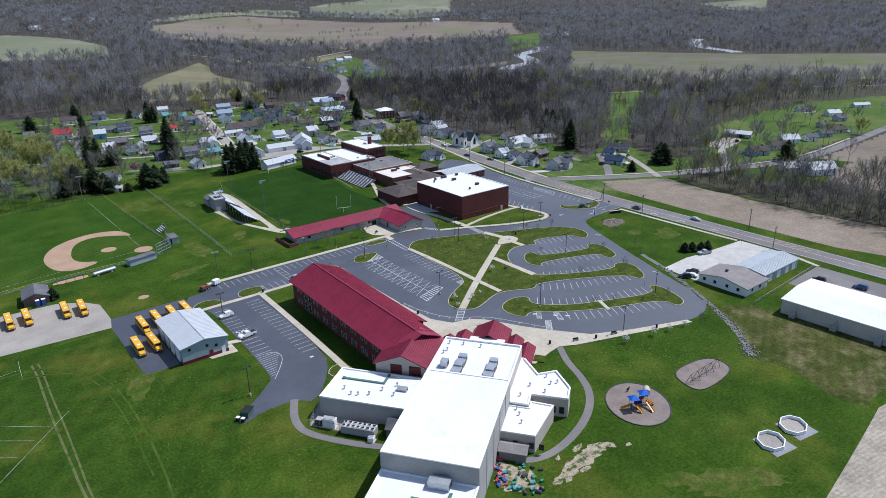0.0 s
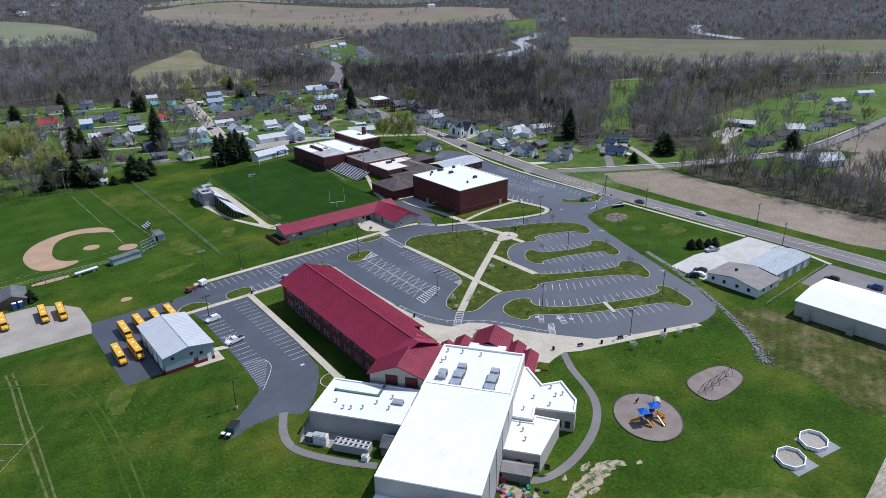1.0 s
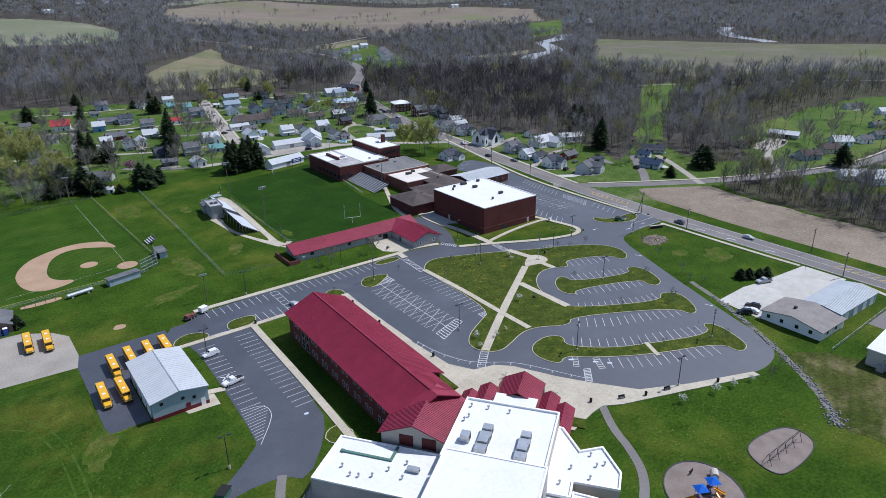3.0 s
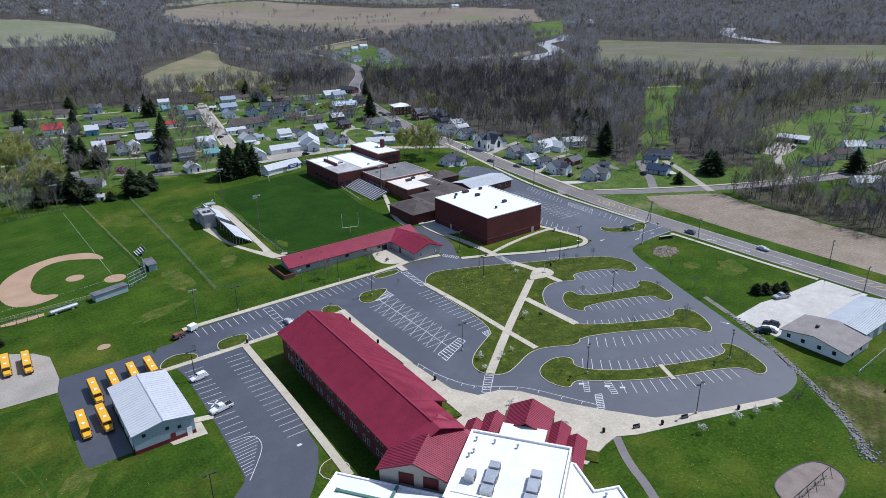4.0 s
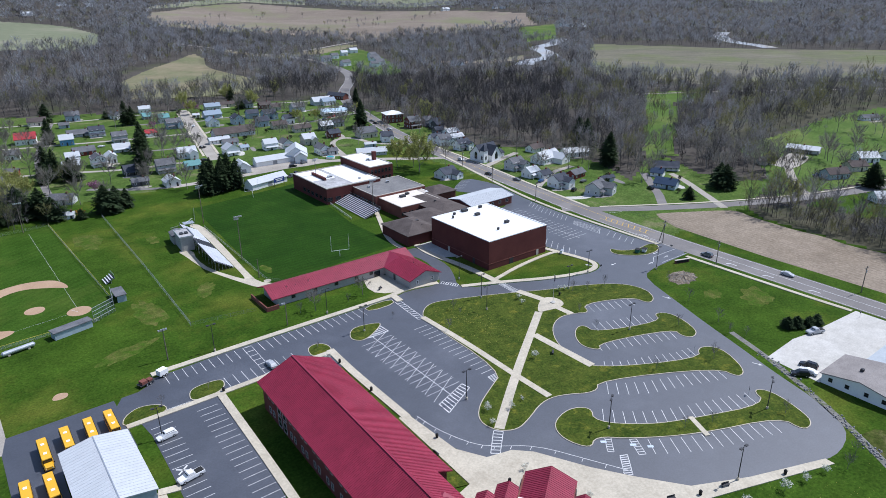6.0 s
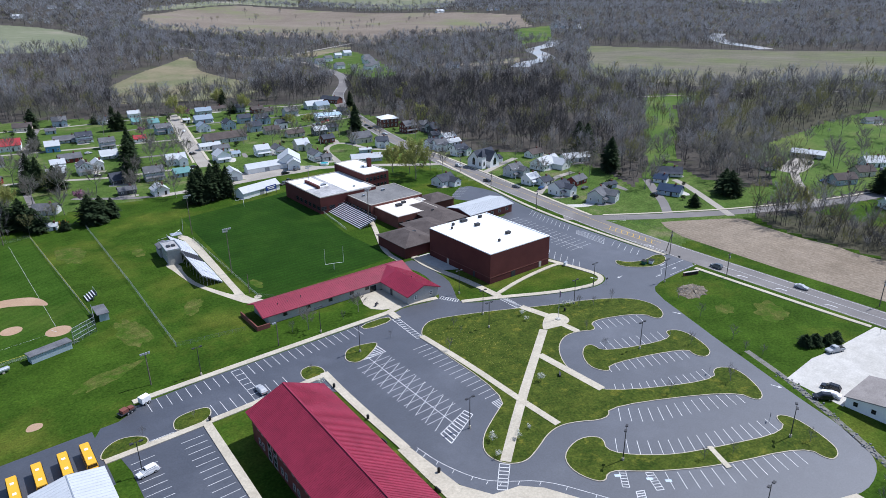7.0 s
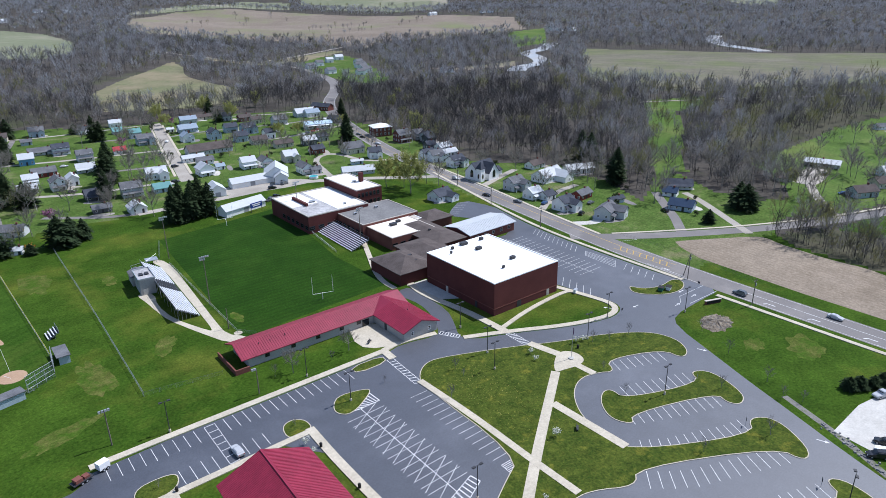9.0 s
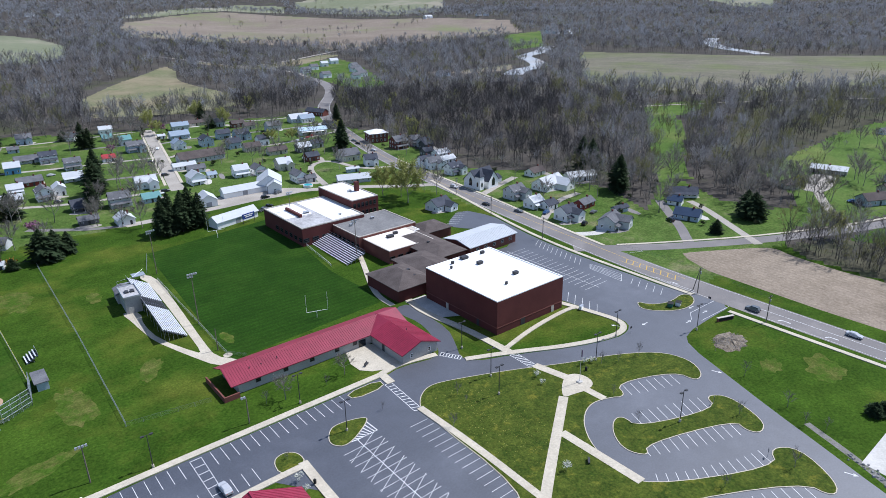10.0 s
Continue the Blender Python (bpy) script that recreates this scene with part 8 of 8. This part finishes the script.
def car(x, y, turn, colour, kind="sedan", where="parked on asphalt"):
    c = thing({"pickup": "pickup_truck"}.get(kind, "car"), x, y, .04, turn, f"{colour} {kind} {where}", "truck" if kind == "pickup" else "car")
    m = CAR_PAINT[colour]
    if kind == "pickup":
        part("body", join(loft([(-2.8, .95, .92, .45, 1.05), (-1.0, .97, .95, .4, 1.1), (1.2, .97, .95, .4, 1.15), (2.6, .93, .85, .45, 1.05), (2.85, .85, .75, .5, .9)]), loft([(-.7, .9, .72, 1.05, 1.6), (-.5, .9, .74, 1.05, 1.85), (.7, .9, .74, 1.05, 1.85), (1.3, .9, .7, 1.05, 1.15)])), m, c)
        part("bed", box(-2.7, -.78, 1.02, -.8, .78, 1.13), BLACK, c)
        part("cab_glass", join(box(-.45, -.86, 1.3, .75, .86, 1.65), box(.72, -.68, 1.25, 1.0, .68, 1.68)), GLASS, c)
        wheels(c, (-1.75, 1.85), .97, .4)
    else:
        h = 1.75 if kind in ("van", "suv") else 1.42
        back_x = -2.25 if kind in ("van", "suv") else -1.7
        part("body", loft([(-2.3, .82, .75, .45, .95), (-2.1, .9, .84, .35, 1.0), (0, .92, .88, .3, 1.02), (1.6, .9, .82, .35, .95), (2.25, .8, .68, .42, .78)]), m, c)
        part("roof", loft([(back_x, .84, .62, .95, 1.05), (back_x + .5, .86, .64, .95, h), (.3, .86, .64, .95, h), (1.15, .86, .6, .95, 1.02)]), m, c)
        part("side_glass", box(back_x + .55, -.79, 1.05, .35, .79, h - .14), GLASS, c)
        part("windscreen", loft([(.42, .62, .58, 1.1, h - .1), (.5, .7, .56, 1.03, h - .14), (1.05, .68, .55, 1.0, 1.06)]), GLASS, c)
        wheels(c, (-1.35, 1.4), .92, .33)
    for s in (-1, 1):
        part("headlight", box(2.2, s * .55 - .14, .62, 2.3, s * .55 + .14, .76), WHITE, c)
        part("tail_light", box(-2.88 if kind == "pickup" else -2.34, s * .6 - .14, .72, -2.75 if kind == "pickup" else -2.22, s * .6 + .14, .9), CAR_PAINT["red"], c)
    return c


for q in ((63.4, 193.2, 188, "white", "suv"), (63.4, 175.9, 190, "white", "pickup"), (95.4, 207.4, 92, "silver", "sedan"), (209.2, 116.6, 100, "black", "suv"), (206.2, 115.2, 100, "white", "sedan"), (203.4, 116, 130, "black", "suv"), (229.6, 124.4, 160, "silver", "pickup"), (236, 84, 95, "black", "suv"), (240, 72, 95, "blue", "suv"),
          (239, 60, 95, "silver", "sedan"), (264.2, 150, -90, "silver", "sedan"), (258.4, 178, 90, "grey", "suv"), (271, 318, -80, "black", "sedan"), (279, 352, -82, "silver", "suv"), (275, 300, -80, "grey", "sedan"), (300, 480, -70, "black", "sedan"), (303, 490, -70, "grey", "sedan"), (296, 455, -72, "silver", "sedan"), (252, 466, 20, "white", "suv"), (278, 520, 40, "blue", "suv"),
          (284, 523, 40, "red", "sedan"), (273, 517, 40, "silver", "suv"), (290, 527, 40, "red", "sedan"), (284, 268, 20, "black", "suv"), (300, 276, 10, "grey", "sedan"), (316, 246, 70, "black", "suv"), (434, 226, 15, "black", "suv"), (404, 205, 150, "blue", "sedan"), (112, 466, 5, "black", "sedan"), (156, 446, 10, "white", "suv"), (160, 449, 10, "black", "suv"), (175, 524, 0, "black", "sedan"),
          (171, 484, 15, "black", "suv"), (185, 383, 15, "grey", "pickup"), (189, 386, 15, "black", "pickup"), (195, 402, 0, "black", "suv"), (204, 406, 20, "grey", "suv"), (220, 530, 10, "silver", "sedan"), (263, 540, 20, "white", "sedan"), (246, 500, 10, "silver", "sedan"), (232, 545, 70, "red", "sedan"), (190, 560, 60, "white", "sedan"), (120, 530, 5, "silver", "sedan"), (140, 505, 20, "silver", "suv"), (96, 560, 5, "black", "sedan"),
          (300, 330, 20, "white", "suv"), (295, 285, 15, "silver", "sedan"), (283, 290, 15, "blue", "sedan"), (450, 195, 20, "grey", "suv"), (520, 190, 10, "silver", "sedan"), (305, 545, 30, "black", "sedan"), (310, 552, 30, "silver", "sedan"), (315, 560, 30, "white", "sedan")):
    car(*q)
tr = thing("flatbed_trailer", 66, 219.4, 0, 20, "dark flatbed trailer with machinery", "trailer")
part("deck", box(-2.4, -1, .6, 2, 1, .8), DARK_METAL, tr)
part("load", join(box(-1.8, -.8, .8, -.2, .8, 1.6), box(.2, -.7, .8, 1.4, .7, 1.3)), BRICK, tr)
wheels(tr, (-.6, .4), 1.05, .38)
wt = thing("white_truck_box", 70.4, 221, 0, 20, "small white box trailer by the path", "trailer")
part("body", box(-1.2, -.9, .55, 1.2, .9, 2.1), WHITE, wt)
wheels(wt, (-.4, .5), 1.05, .38)
sk = thing("dumpster", 47, 136.6, 0, 42, "dark green refuse dumpster at the drive's end", "dumpster")
part("body", loft([(-1.6, .9, 1.1, .15, 1.5), (1.6, .9, 1.1, .15, 1.5)]), CAR_PAINT["green"], sk)
part("lid", box(-1.62, -1.12, 1.5, 1.62, 1.12, 1.6), BLACK, sk)
for x, y in ((45, 134.4), (44.2, 135.6)):
    b = thing("refuse_bin", x, y, 0, 40, "small black and white refuse bin", "bin")
    part("body", box(-.4, -.4, 0, .4, .4, 1.0), BLACK, b)
    part("lid", box(-.45, -.45, 1.0, .45, .45, 1.1), WHITE, b)
for x, y, col in ((241, 196.6, "green"), (243.6, 195.4, "white")):
    b = thing("dumpster", x, y, .17, 20, f"{col} refuse dumpster on the island", "dumpster")
    part("body", loft([(-1.1, .7, .9, .1, 1.3), (1.1, .7, .9, .1, 1.3)]), CAR_PAINT[col], b)
    part("lid", box(-1.12, -.92, 1.3, 1.12, .92, 1.38), BLACK, b)

# ---- small buildings and service machines ----
hut = thing("storage_shed", 17.2, 249.5, 0, -6, "brown wooden storage shed with grey gable roof", "shed")
part("wall", gable_walls(-3.8, -5, 3.8, 5, -.2, 2.8, 4.4, "y"), mat("brown_boards", (.12, .08, .065), (.18, .13, .11), .85, .3, 3), hut)
part("roof", gable(-3.8, -5, 3.8, 5, 2.8, 4.4, "y", .4), GREY_SHINGLE, hut)
for x in (16.8, 18.6):
    t = thing("portable_toilet", x, 243.2, 0, 0, "blue plastic portable toilet by the shed", "toilet cabin")
    part("cabin", box(-.6, -.6, 0, .6, .6, 2.1), paint("toilet_blue", (.03, .10, .36), .5), t)
    part("roof", loft([(-.62, .62, .4, 2.1, 2.3), (.62, .62, .4, 2.1, 2.3)]), WHITE, t)
SCH = lambda X, Y: (85 + X * .809 - Y * .588, 112 + X * .588 + Y * .809)
x, y = SCH(-16.4, 12.2)
ch = thing("chiller", x, y, 0, 36, "long white rooftop-style chiller with a double row of fans", "chiller")
part("body", box(-1.3, -4.2, .3, 1.3, 4.2, 2.2), GREY_BLOCK, ch)
for i in range(7):
    for s in (-.65, .65):
        f = part("fan_ring", tube((s, -3.6 + i * 1.2, 2.2), (s, -3.6 + i * 1.2, 2.4), .5, .46, 10), WHITE, ch)
        part("fan", tube((s, -3.6 + i * 1.2, 2.38), (s, -3.6 + i * 1.2, 2.42), .4, n=10), BLACK, f)
for X, Y, w, d, h, mt, nm, lb in ((-15.6, 20.2, 1.5, 3.2, 2.4, WHITE, "generator", "tall white standby generator in the service yard"), (-15.4, 23.0, 1.8, 1.8, 1.6, DARK_METAL, "transformer_box", "dark electrical transformer box in the service yard"), (-18.4, 8.4, 1.4, 1.4, 1.2, WHITE, "gas_meter", "pale metal machine cabinet in the service yard")):
    x, y = SCH(X, Y)
    t = thing(nm, x, y, 0, 36, lb, "machine")
    part("body", box(-w / 2, -d / 2, .1, w / 2, d / 2, h), mt, t)
    part("top", box(-w / 2 + .15, -d / 2 + .15, h, w / 2 - .15, d / 2 - .15, h + .12), GREY_BLOCK, t)
    part("base", box(-w / 2 - .2, -d / 2 - .2, 0, w / 2 + .2, d / 2 + .2, .1), CONCRETE, t)
for X, Y, w, d, h, r, rm in ((-14.2, 3.2, 4.2, 4.6, 2.6, 4.0, GREY_SHINGLE), (-15.4, -24.4, 3.6, 6.0, 2.4, 3.2, mat("weathered_shingle", (.20, .185, .17), (.30, .28, .26), .9, .4, 4))):
    x, y = SCH(X, Y)
    t = thing("garden_shed", x, y, 0, 36, "small grey wooden shed against the school wall", "shed")
    part("wall", gable_walls(-w / 2, -d / 2, w / 2, d / 2, -.1, h, r, "x" if w > d else "y"), mat("grey_boards", (.17, .16, .15), (.26, .25, .235), .85, .3, 3), t)
    part("roof", gable(-w / 2, -d / 2, w / 2, d / 2, h, r, "x" if w > d else "y", .3), rm, t)
    door(t, 0, -d / 2, 1.2, 2.0, "y-", DARK_METAL)

# ---- playground ----
circ = lambda cx, cy, a, b, n=28, t=0: [(cx + a * math.cos(6.2832 * i / n) * math.cos(t) - b * math.sin(6.2832 * i / n) * math.sin(t), cy + a * math.cos(6.2832 * i / n) * math.sin(t) + b * math.sin(6.2832 * i / n) * math.cos(t)) for i in range(n)]
MULCH = mat("wood_mulch", (0.17, 0.135, 0.115), (0.27, 0.225, 0.195), .95, .3, 4, .04)
c1 = circ(125.0, 78.2, 7.7, 9.3, 28, -.658)
setting("mulch_bed", prism(c1, -.1, .05), MULCH, "round brown mulch playground bed", "playground")
setting("mulch_edging", parapet(circ(125.0, 78.2, 7.95, 9.55, 28, -.658), -.05, .22, .24), DARK_METAL, "dark plastic edging of the mulch bed", "edging")
oct_ = [(143.2, 80.2), (149, 81.4), (158.6, 79.8), (160, 75), (156.6, 71.2), (143.2, 70.6), (141, 73.6)]
setting("mulch_bed", prism(rounded(oct_, 2), -.1, .05), MULCH, "long brown mulch bed under the swings", "playground")
setting("mulch_edging", parapet(rounded(inset(oct_, -.2), 2), -.05, .22, .2), DARK_METAL, "dark edging of the swing bed", "edging")
swing = thing("swing_set", 149.6, 75.2, 0, 0, "dark steel swing set on mulch", "swing set")
for i in range(5):
    x = -6.4 + i * 3.2
    part("post", join(tube((x, -1.0, 0), (x, 0, 2.6), .06), tube((x, 1.0, 0), (x, 0, 2.6), .06)), DARK_METAL, swing)
part("top_bar", tube((-6.5, 0, 2.6), (6.5, 0, 2.6), .06), DARK_METAL, swing)
for i in range(8):
    x = -5.7 + i * 1.6
    s = part("swing_seat", box(x - .25, -.1, .5, x + .25, .1, .55), BLACK, swing)
    part("chains", join(tube((x - .22, 0, .55), (x - .22, 0, 2.6), .012, n=3), tube((x + .22, 0, .55), (x + .22, 0, 2.6), .012, n=3)), STEEL, s)
PB, PY = paint("play_blue", (.02, .14, .62), .35), paint("play_yellow", (.80, .36, .02), .35)
play = thing("play_structure", 123.6, 77.0, .05, -28, "playground climbing frame with blue canopies and yellow slides", "playground")
for cx, cy, hh in ((-1.9, -.4, 3.6), (1.7, 1.0, 4.0)):
    for a in (-.8, .8):
        for b in (-.8, .8):
            part("post", tube((cx + a, cy + b, 0), (cx + a, cy + b, hh), .06), DARK_METAL, play)
    part("deck", box(cx - .85, cy - .85, 1.3, cx + .85, cy + .85, 1.4), mat("play_deck", (.16, .10, .12), (.22, .15, .16), .7), play)
    part("canopy", (lambda v: (v, [(0, 1, 4), (1, 2, 4), (2, 3, 4), (3, 0, 4), (3, 2, 1, 0)]))([(cx - 1.4, cy - 1.4, hh), (cx + 1.4, cy - 1.4, hh), (cx + 1.4, cy + 1.4, hh), (cx - 1.4, cy + 1.4, hh), (cx, cy, hh + 1.0)]), PB, play)
for p, q in (((2.4, .2, 1.4), (3.0, -3.2, .2)), ((-2.8, -.4, 1.4), (-5.2, .2, .3)), ((2.6, 1.4, 1.4), (4.8, .2, .3)), ((-1.2, -1.2, 1.4), (-.2, -2.8, .3))):
    d = (Vector(q) - Vector(p)).normalized()
    s = Vector((-d.y, d.x, 0)).normalized() * .38
    P, Q = Vector(p), Vector(q)
    up = Vector((0, 0, .28))
    v = [tuple(P - s), tuple(P + s), tuple(Q + s), tuple(Q - s), tuple(P - s + up), tuple(P + s + up), tuple(Q + s + up), tuple(Q - s + up)]
    part("slide", (v + [tuple(Vector(t) - Vector((0, 0, .06))) for t in v[:4]], [(0, 1, 2, 3), (0, 3, 7, 4), (1, 5, 6, 2), (11, 10, 9, 8), (3, 2, 10, 11)]), PY, play)
part("bridge", box(-1.1, -.2, 1.3, 1.0, .8, 1.4), DARK_METAL, play)
part("panel", join(box(-1.0, .8, 1.4, .9, .9, 2.2), box(1.0, 1.85, 1.4, 2.4, 1.95, 2.3)), paint("play_purple", (.16, .06, .14), .5), play)
part("climber", path_tube([(1.6, 2.2, 0), (1.7, 2.6, 1.2), (1.7, 2.0, 2.0)], .05), DARK_METAL, play)
for o in play.children:
    o.data.transform(Matrix.Scale(.88, 4))
drum = thing("play_tunnel", 130.4, 79.6, .05, 40, "tan plastic play tunnel on the mulch", "playground")
part("tube", tube((-1, 0, .9), (1, 0, .9), .85, n=14), TAN_BLOCK, drum)
rider = thing("spring_rider", 127.6, 83.2, .05, 0, "small dark spring rider on the mulch", "playground")
part("seat", loft([(-.5, .15, .1, .5, .9), (.2, .18, .14, .45, .9), (.5, .1, .08, .6, 1.2)]), BLACK, rider)
part("spring", tube((0, 0, 0), (0, 0, .5), .14), DARK_METAL, rider)
for cx, cy in ((135.4, 49.6), (145.0, 49.2)):
    patch("pit_mat", [(cx - 4.0, cy - 3.6), (cx + 2.6, cy - 4.8), (cx + 4.0, cy + 2.0), (cx - 2.2, cy + 3.2)], mat("pit_gravel", (.20, .20, .21), (.32, .32, .33), .95, .3, 4), .03, "grey stone mat under the ball pit", "gravel", 0)
    pit = thing("ball_pit", cx, cy, 0, 20, "octagonal white-walled ball game pit", "ball pit", "ball pits")
    o8 = [(3.7 * math.cos(.3927 + i * .7854), 3.1 * math.sin(.3927 + i * .7854)) for i in range(8)]
    q8 = inset(o8, .22)
    for i in range(8):
        j = (i + 1) % 8
        part("wall_panel", prism([o8[i], o8[j], q8[j], q8[i]], 0, .85), WHITE, pit)
    part("floor", prism(q8, 0, .05), GRAVEL, pit)
# loose toys by the school wall
TOY = [paint("toy_red", (.5, .03, .05)), paint("toy_green", (.03, .26, .16)), paint("toy_pink", (.62, .16, .22)), paint("toy_teal", (.05, .30, .30)), paint("toy_blue", (.03, .10, .30)), paint("toy_dark", (.05, .06, .08))]
for i in range(52):
    u = rng.uniform() ** .8
    x, y = 82.4 - 5.0 * u + rng.uniform(-.6, 1.6) + (rng.uniform(0, 7) if i % 2 else 0), 85 - 7.0 * u + rng.uniform(-1, .4) - (rng.uniform(0, 8) if i % 2 else 0)
    s = rng.uniform(.28, .65)
    t = thing("plastic_toy", x, y, 0, float(rng.uniform(0, 360)), "bright plastic outdoor toy lying by the wall", "toy", "loose toys")
    k = TOY[i % 6]
    if i % 3 == 0:
        part("seat", loft([(-s, s * .5, s * .4, .15, .5 * s + .2), (0, s * .55, s * .4, .1, .4 * s + .2), (s, s * .4, s * .3, .15, .8 * s + .2)]), k, t)
        wheels(t, (-s * .6, s * .6), s * .6, .14, .1)
    elif i % 3 == 1:
        part("top", box(-s, -s * .7, .42, s, s * .7, .5), k, t)
        for a in (-.8, .8):
            for b in (-.5, .5):
                part("leg", box(s * a - .05, s * b - .05, 0, s * a + .05, s * b + .05, .42), k, t)
    else:
        part("shell", loft([(-s, s * .6, s * .3, 0, s * .9), (s, s * .6, s * .2, 0, s * 1.2)]), k, t)
        # black slab on the shell: the shade of an opening, drawn as a part
        part("hollow", box(-s * .4, -s * .62, .05, s * .3, -s * .55, s * .5), BLACK, t)

# ---- paths' furniture ----
for x, y in ((130.4, 113.2), (143.4, 106.8), (162.8, 99.3), (110.9, 197), (110.6, 180), (112.4, 154.4), (80.6, 203.4), (115.4, 133.2), (189.6, 189)):
    b = thing("litter_bin", x, y, .19, 0, "black metal litter bin on the pavement", "bin", "litter bins")
    part("drum", tube((0, 0, 0), (0, 0, .9), .32, .36, 10), BLACK, b)
    part("lid", tube((0, 0, .9), (0, 0, 1.15), .38, .2, 10), BLACK, b)
for x, y, a in ((137.6, 109.6, -20), (149.6, 105, -20), (108.8, 150, 90), (108.8, 170, 90), (160.6, 164.2, 40), (145.4, 230.4, 30)):
    b = thing("bench", x, y, .19, a, "dark slatted bench on the pavement", "bench", "benches")
    part("seat", box(-.9, -.25, .42, .9, .25, .48), DARK_METAL, b)
    part("backrest", box(-.9, .2, .5, .9, .27, .9), DARK_METAL, b)
    for s in (-.75, .75):
        part("leg", box(s - .04, -.22, 0, s + .04, .22, .42), DARK_METAL, b)
flag = thing("flagpole", 183.8, 186.4, .2, 0, "tall thin flagpole with a furled flag", "flagpole")
part("pole", tube((0, 0, 0), (0, 0, 10), .08, .04, 8), STEEL, flag)
part("footing", tube((0, 0, 0), (0, 0, .3), .8, .8, 14), PALE_CONCRETE, flag)
part("flag", loft([(0, .03, .02, 7.6, 9.6), (.3, .05, .03, 7.4, 9.5), (.5, .03, .02, 7.5, 9.2)]), paint("flag_cloth", (.10, .06, .12)), flag)
sg = thing("entrance_sign", 245.6, 180.2, 0, -20, "long low brick entrance sign with dark panel", "sign")
part("base", box(-3, -.3, -.1, 3, .3, 1.2), BRICK, sg)
part("cap", box(-3.1, -.4, 1.2, 3.1, .4, 1.35), TAN_BLOCK, sg)
part("panel", box(-2.6, -.36, .25, 2.6, -.3, 1.05), BLACK, sg)
for x, y, a in ((216.6, 194.2, 0), (201.4, 158.4, 30), (184.4, 119.6, 30), (192, 140, 30), (253, 190, 90), (250, 120.5, 0)):
    s = thing("road_sign", x, y, .1, a, "small dark sign on a thin post", "sign")
    part("post", tube((0, 0, 0), (0, 0, 2.2), .04), STEEL, s)
    part("plate", box(-.45, -.04, 1.5, .45, .02, 2.2), DARK_METAL, s)
pb = thing("phone_cabinet", 217.8, 214.4, .2, 20, "small white utility cabinet on the lawn", "cabinet")
part("body", box(-.9, -.4, 0, .9, .4, 1.1), WHITE, pb)
part("lid", box(-.95, -.45, 1.1, .95, .45, 1.18), STEEL, pb)

# ditch stones running down from the lot
stone_mat = mat("ditch_stone", (.15, .148, .15), (.28, .275, .275), .9, .6, 3)
DITCH = eased([(211, 140), (206, 127), (200.3, 115.4), (191, 99), (182.5, 86.6), (176, 78.6), (169, 72.4)], 2)
proto = None
rock = join(*[([(-.4, -.3, -.1), (.35, -.35, -.1), (.4, .3, -.1), (-.3, .38, -.1), (-.25, -.2, .3), (.22, -.2, .34), (.26, .2, .28), (-.2, .22, .32)], [(3, 2, 1, 0), (4, 5, 6, 7), (0, 1, 5, 4), (1, 2, 6, 5), (2, 3, 7, 6), (3, 0, 4, 7)])])
ditch = thing("stone_ditch", 190, 98, 0, 0, "drainage ditch lined with grey broken stone", "ditch", "", "structure")
rock_me = None
for i in range(290):
    t = rng.uniform(.12, 1) ** .8 * (len(DITCH) - 1.01)
    k = int(t)
    a, b = DITCH[k], DITCH[k + 1]
    w = 1.0 if t < len(DITCH) * .8 else 2.0
    x, y = a[0] + (b[0] - a[0]) * (t - k) + rng.normal(0, w * .6) - 190, a[1] + (b[1] - a[1]) * (t - k) + rng.normal(0, w * .6) - 98
    if rock_me is None:
        o = part("stone", rock, stone_mat, ditch)
        rock_me = o.data
    else:
        o = new("stone", rock_me)
        o.parent = ditch
    s = rng.uniform(.35, .9)
    o.matrix_basis = pose(x, y, .05, 0, 0, float(rng.uniform(0, 360))) @ Matrix.Diagonal((s, s, s, 1))
setting("ditch_bed", ribbon(DITCH, 1.8, -.2, .03), mat("ditch_bed", (.13, .125, .115), (.22, .21, .19), .95, .4, 3, third=(.08, .10, .03), third_at=(.5, .62), third_scale=.3), "grey gravel bed of the drainage ditch", "ditch")

# dandelions and tufts on the lawns
tuft = []
for i in range(9000):
    k = i % 3
    if k == 1:
        x, y = rng.uniform(124, 192), rng.uniform(60, 104)
        if not inside([(131, 110), (175, 93.5), (190, 96), (176, 79), (160, 62), (125, 90)], x, y):
            continue
        if rng.uniform() > .12 + .6 * math.exp(-((x - 145) ** 2 + (y - 92) ** 2) / 260):
            continue
    elif k == 0:
        x, y = rng.uniform(16, 58), rng.uniform(96, 180)
        if y > 165 and x > 31 or x > 44 and y > 133 + (x - 44) or rng.uniform() > .10 + .9 * max(math.exp(-((x - 30) ** 2 / 70 + (y - 142) ** 2 / 700)), .6 * math.exp(-((x - 46) ** 2 / 60 + (y - 116) ** 2 / 300))):
            continue
    else:
        x, y = rng.uniform(145, 164), rng.uniform(165, 208)
        if rng.uniform() > .5 * math.exp(-((x - 155) ** 2 / 60 + (y - 192) ** 2 / 240)):
            continue
    s = rng.uniform(.04, .09)
    a = rng.uniform(0, 6.28)
    h = .2 if k == 2 else .06
    tuft.append([[x + s * math.cos(a + n * 2.09), y + s * math.sin(a + n * 2.09), h + .05 * (n == 1)] for n in range(3)])
tagged(new("dandelions", tri_mesh("dandelions", np.array(tuft), (mat("dandelion", (.45, .38, .06), (.62, .55, .20), .9, .3, 3),))), "scattered yellow dandelions in the lawn", "flowers", kind="stuff")
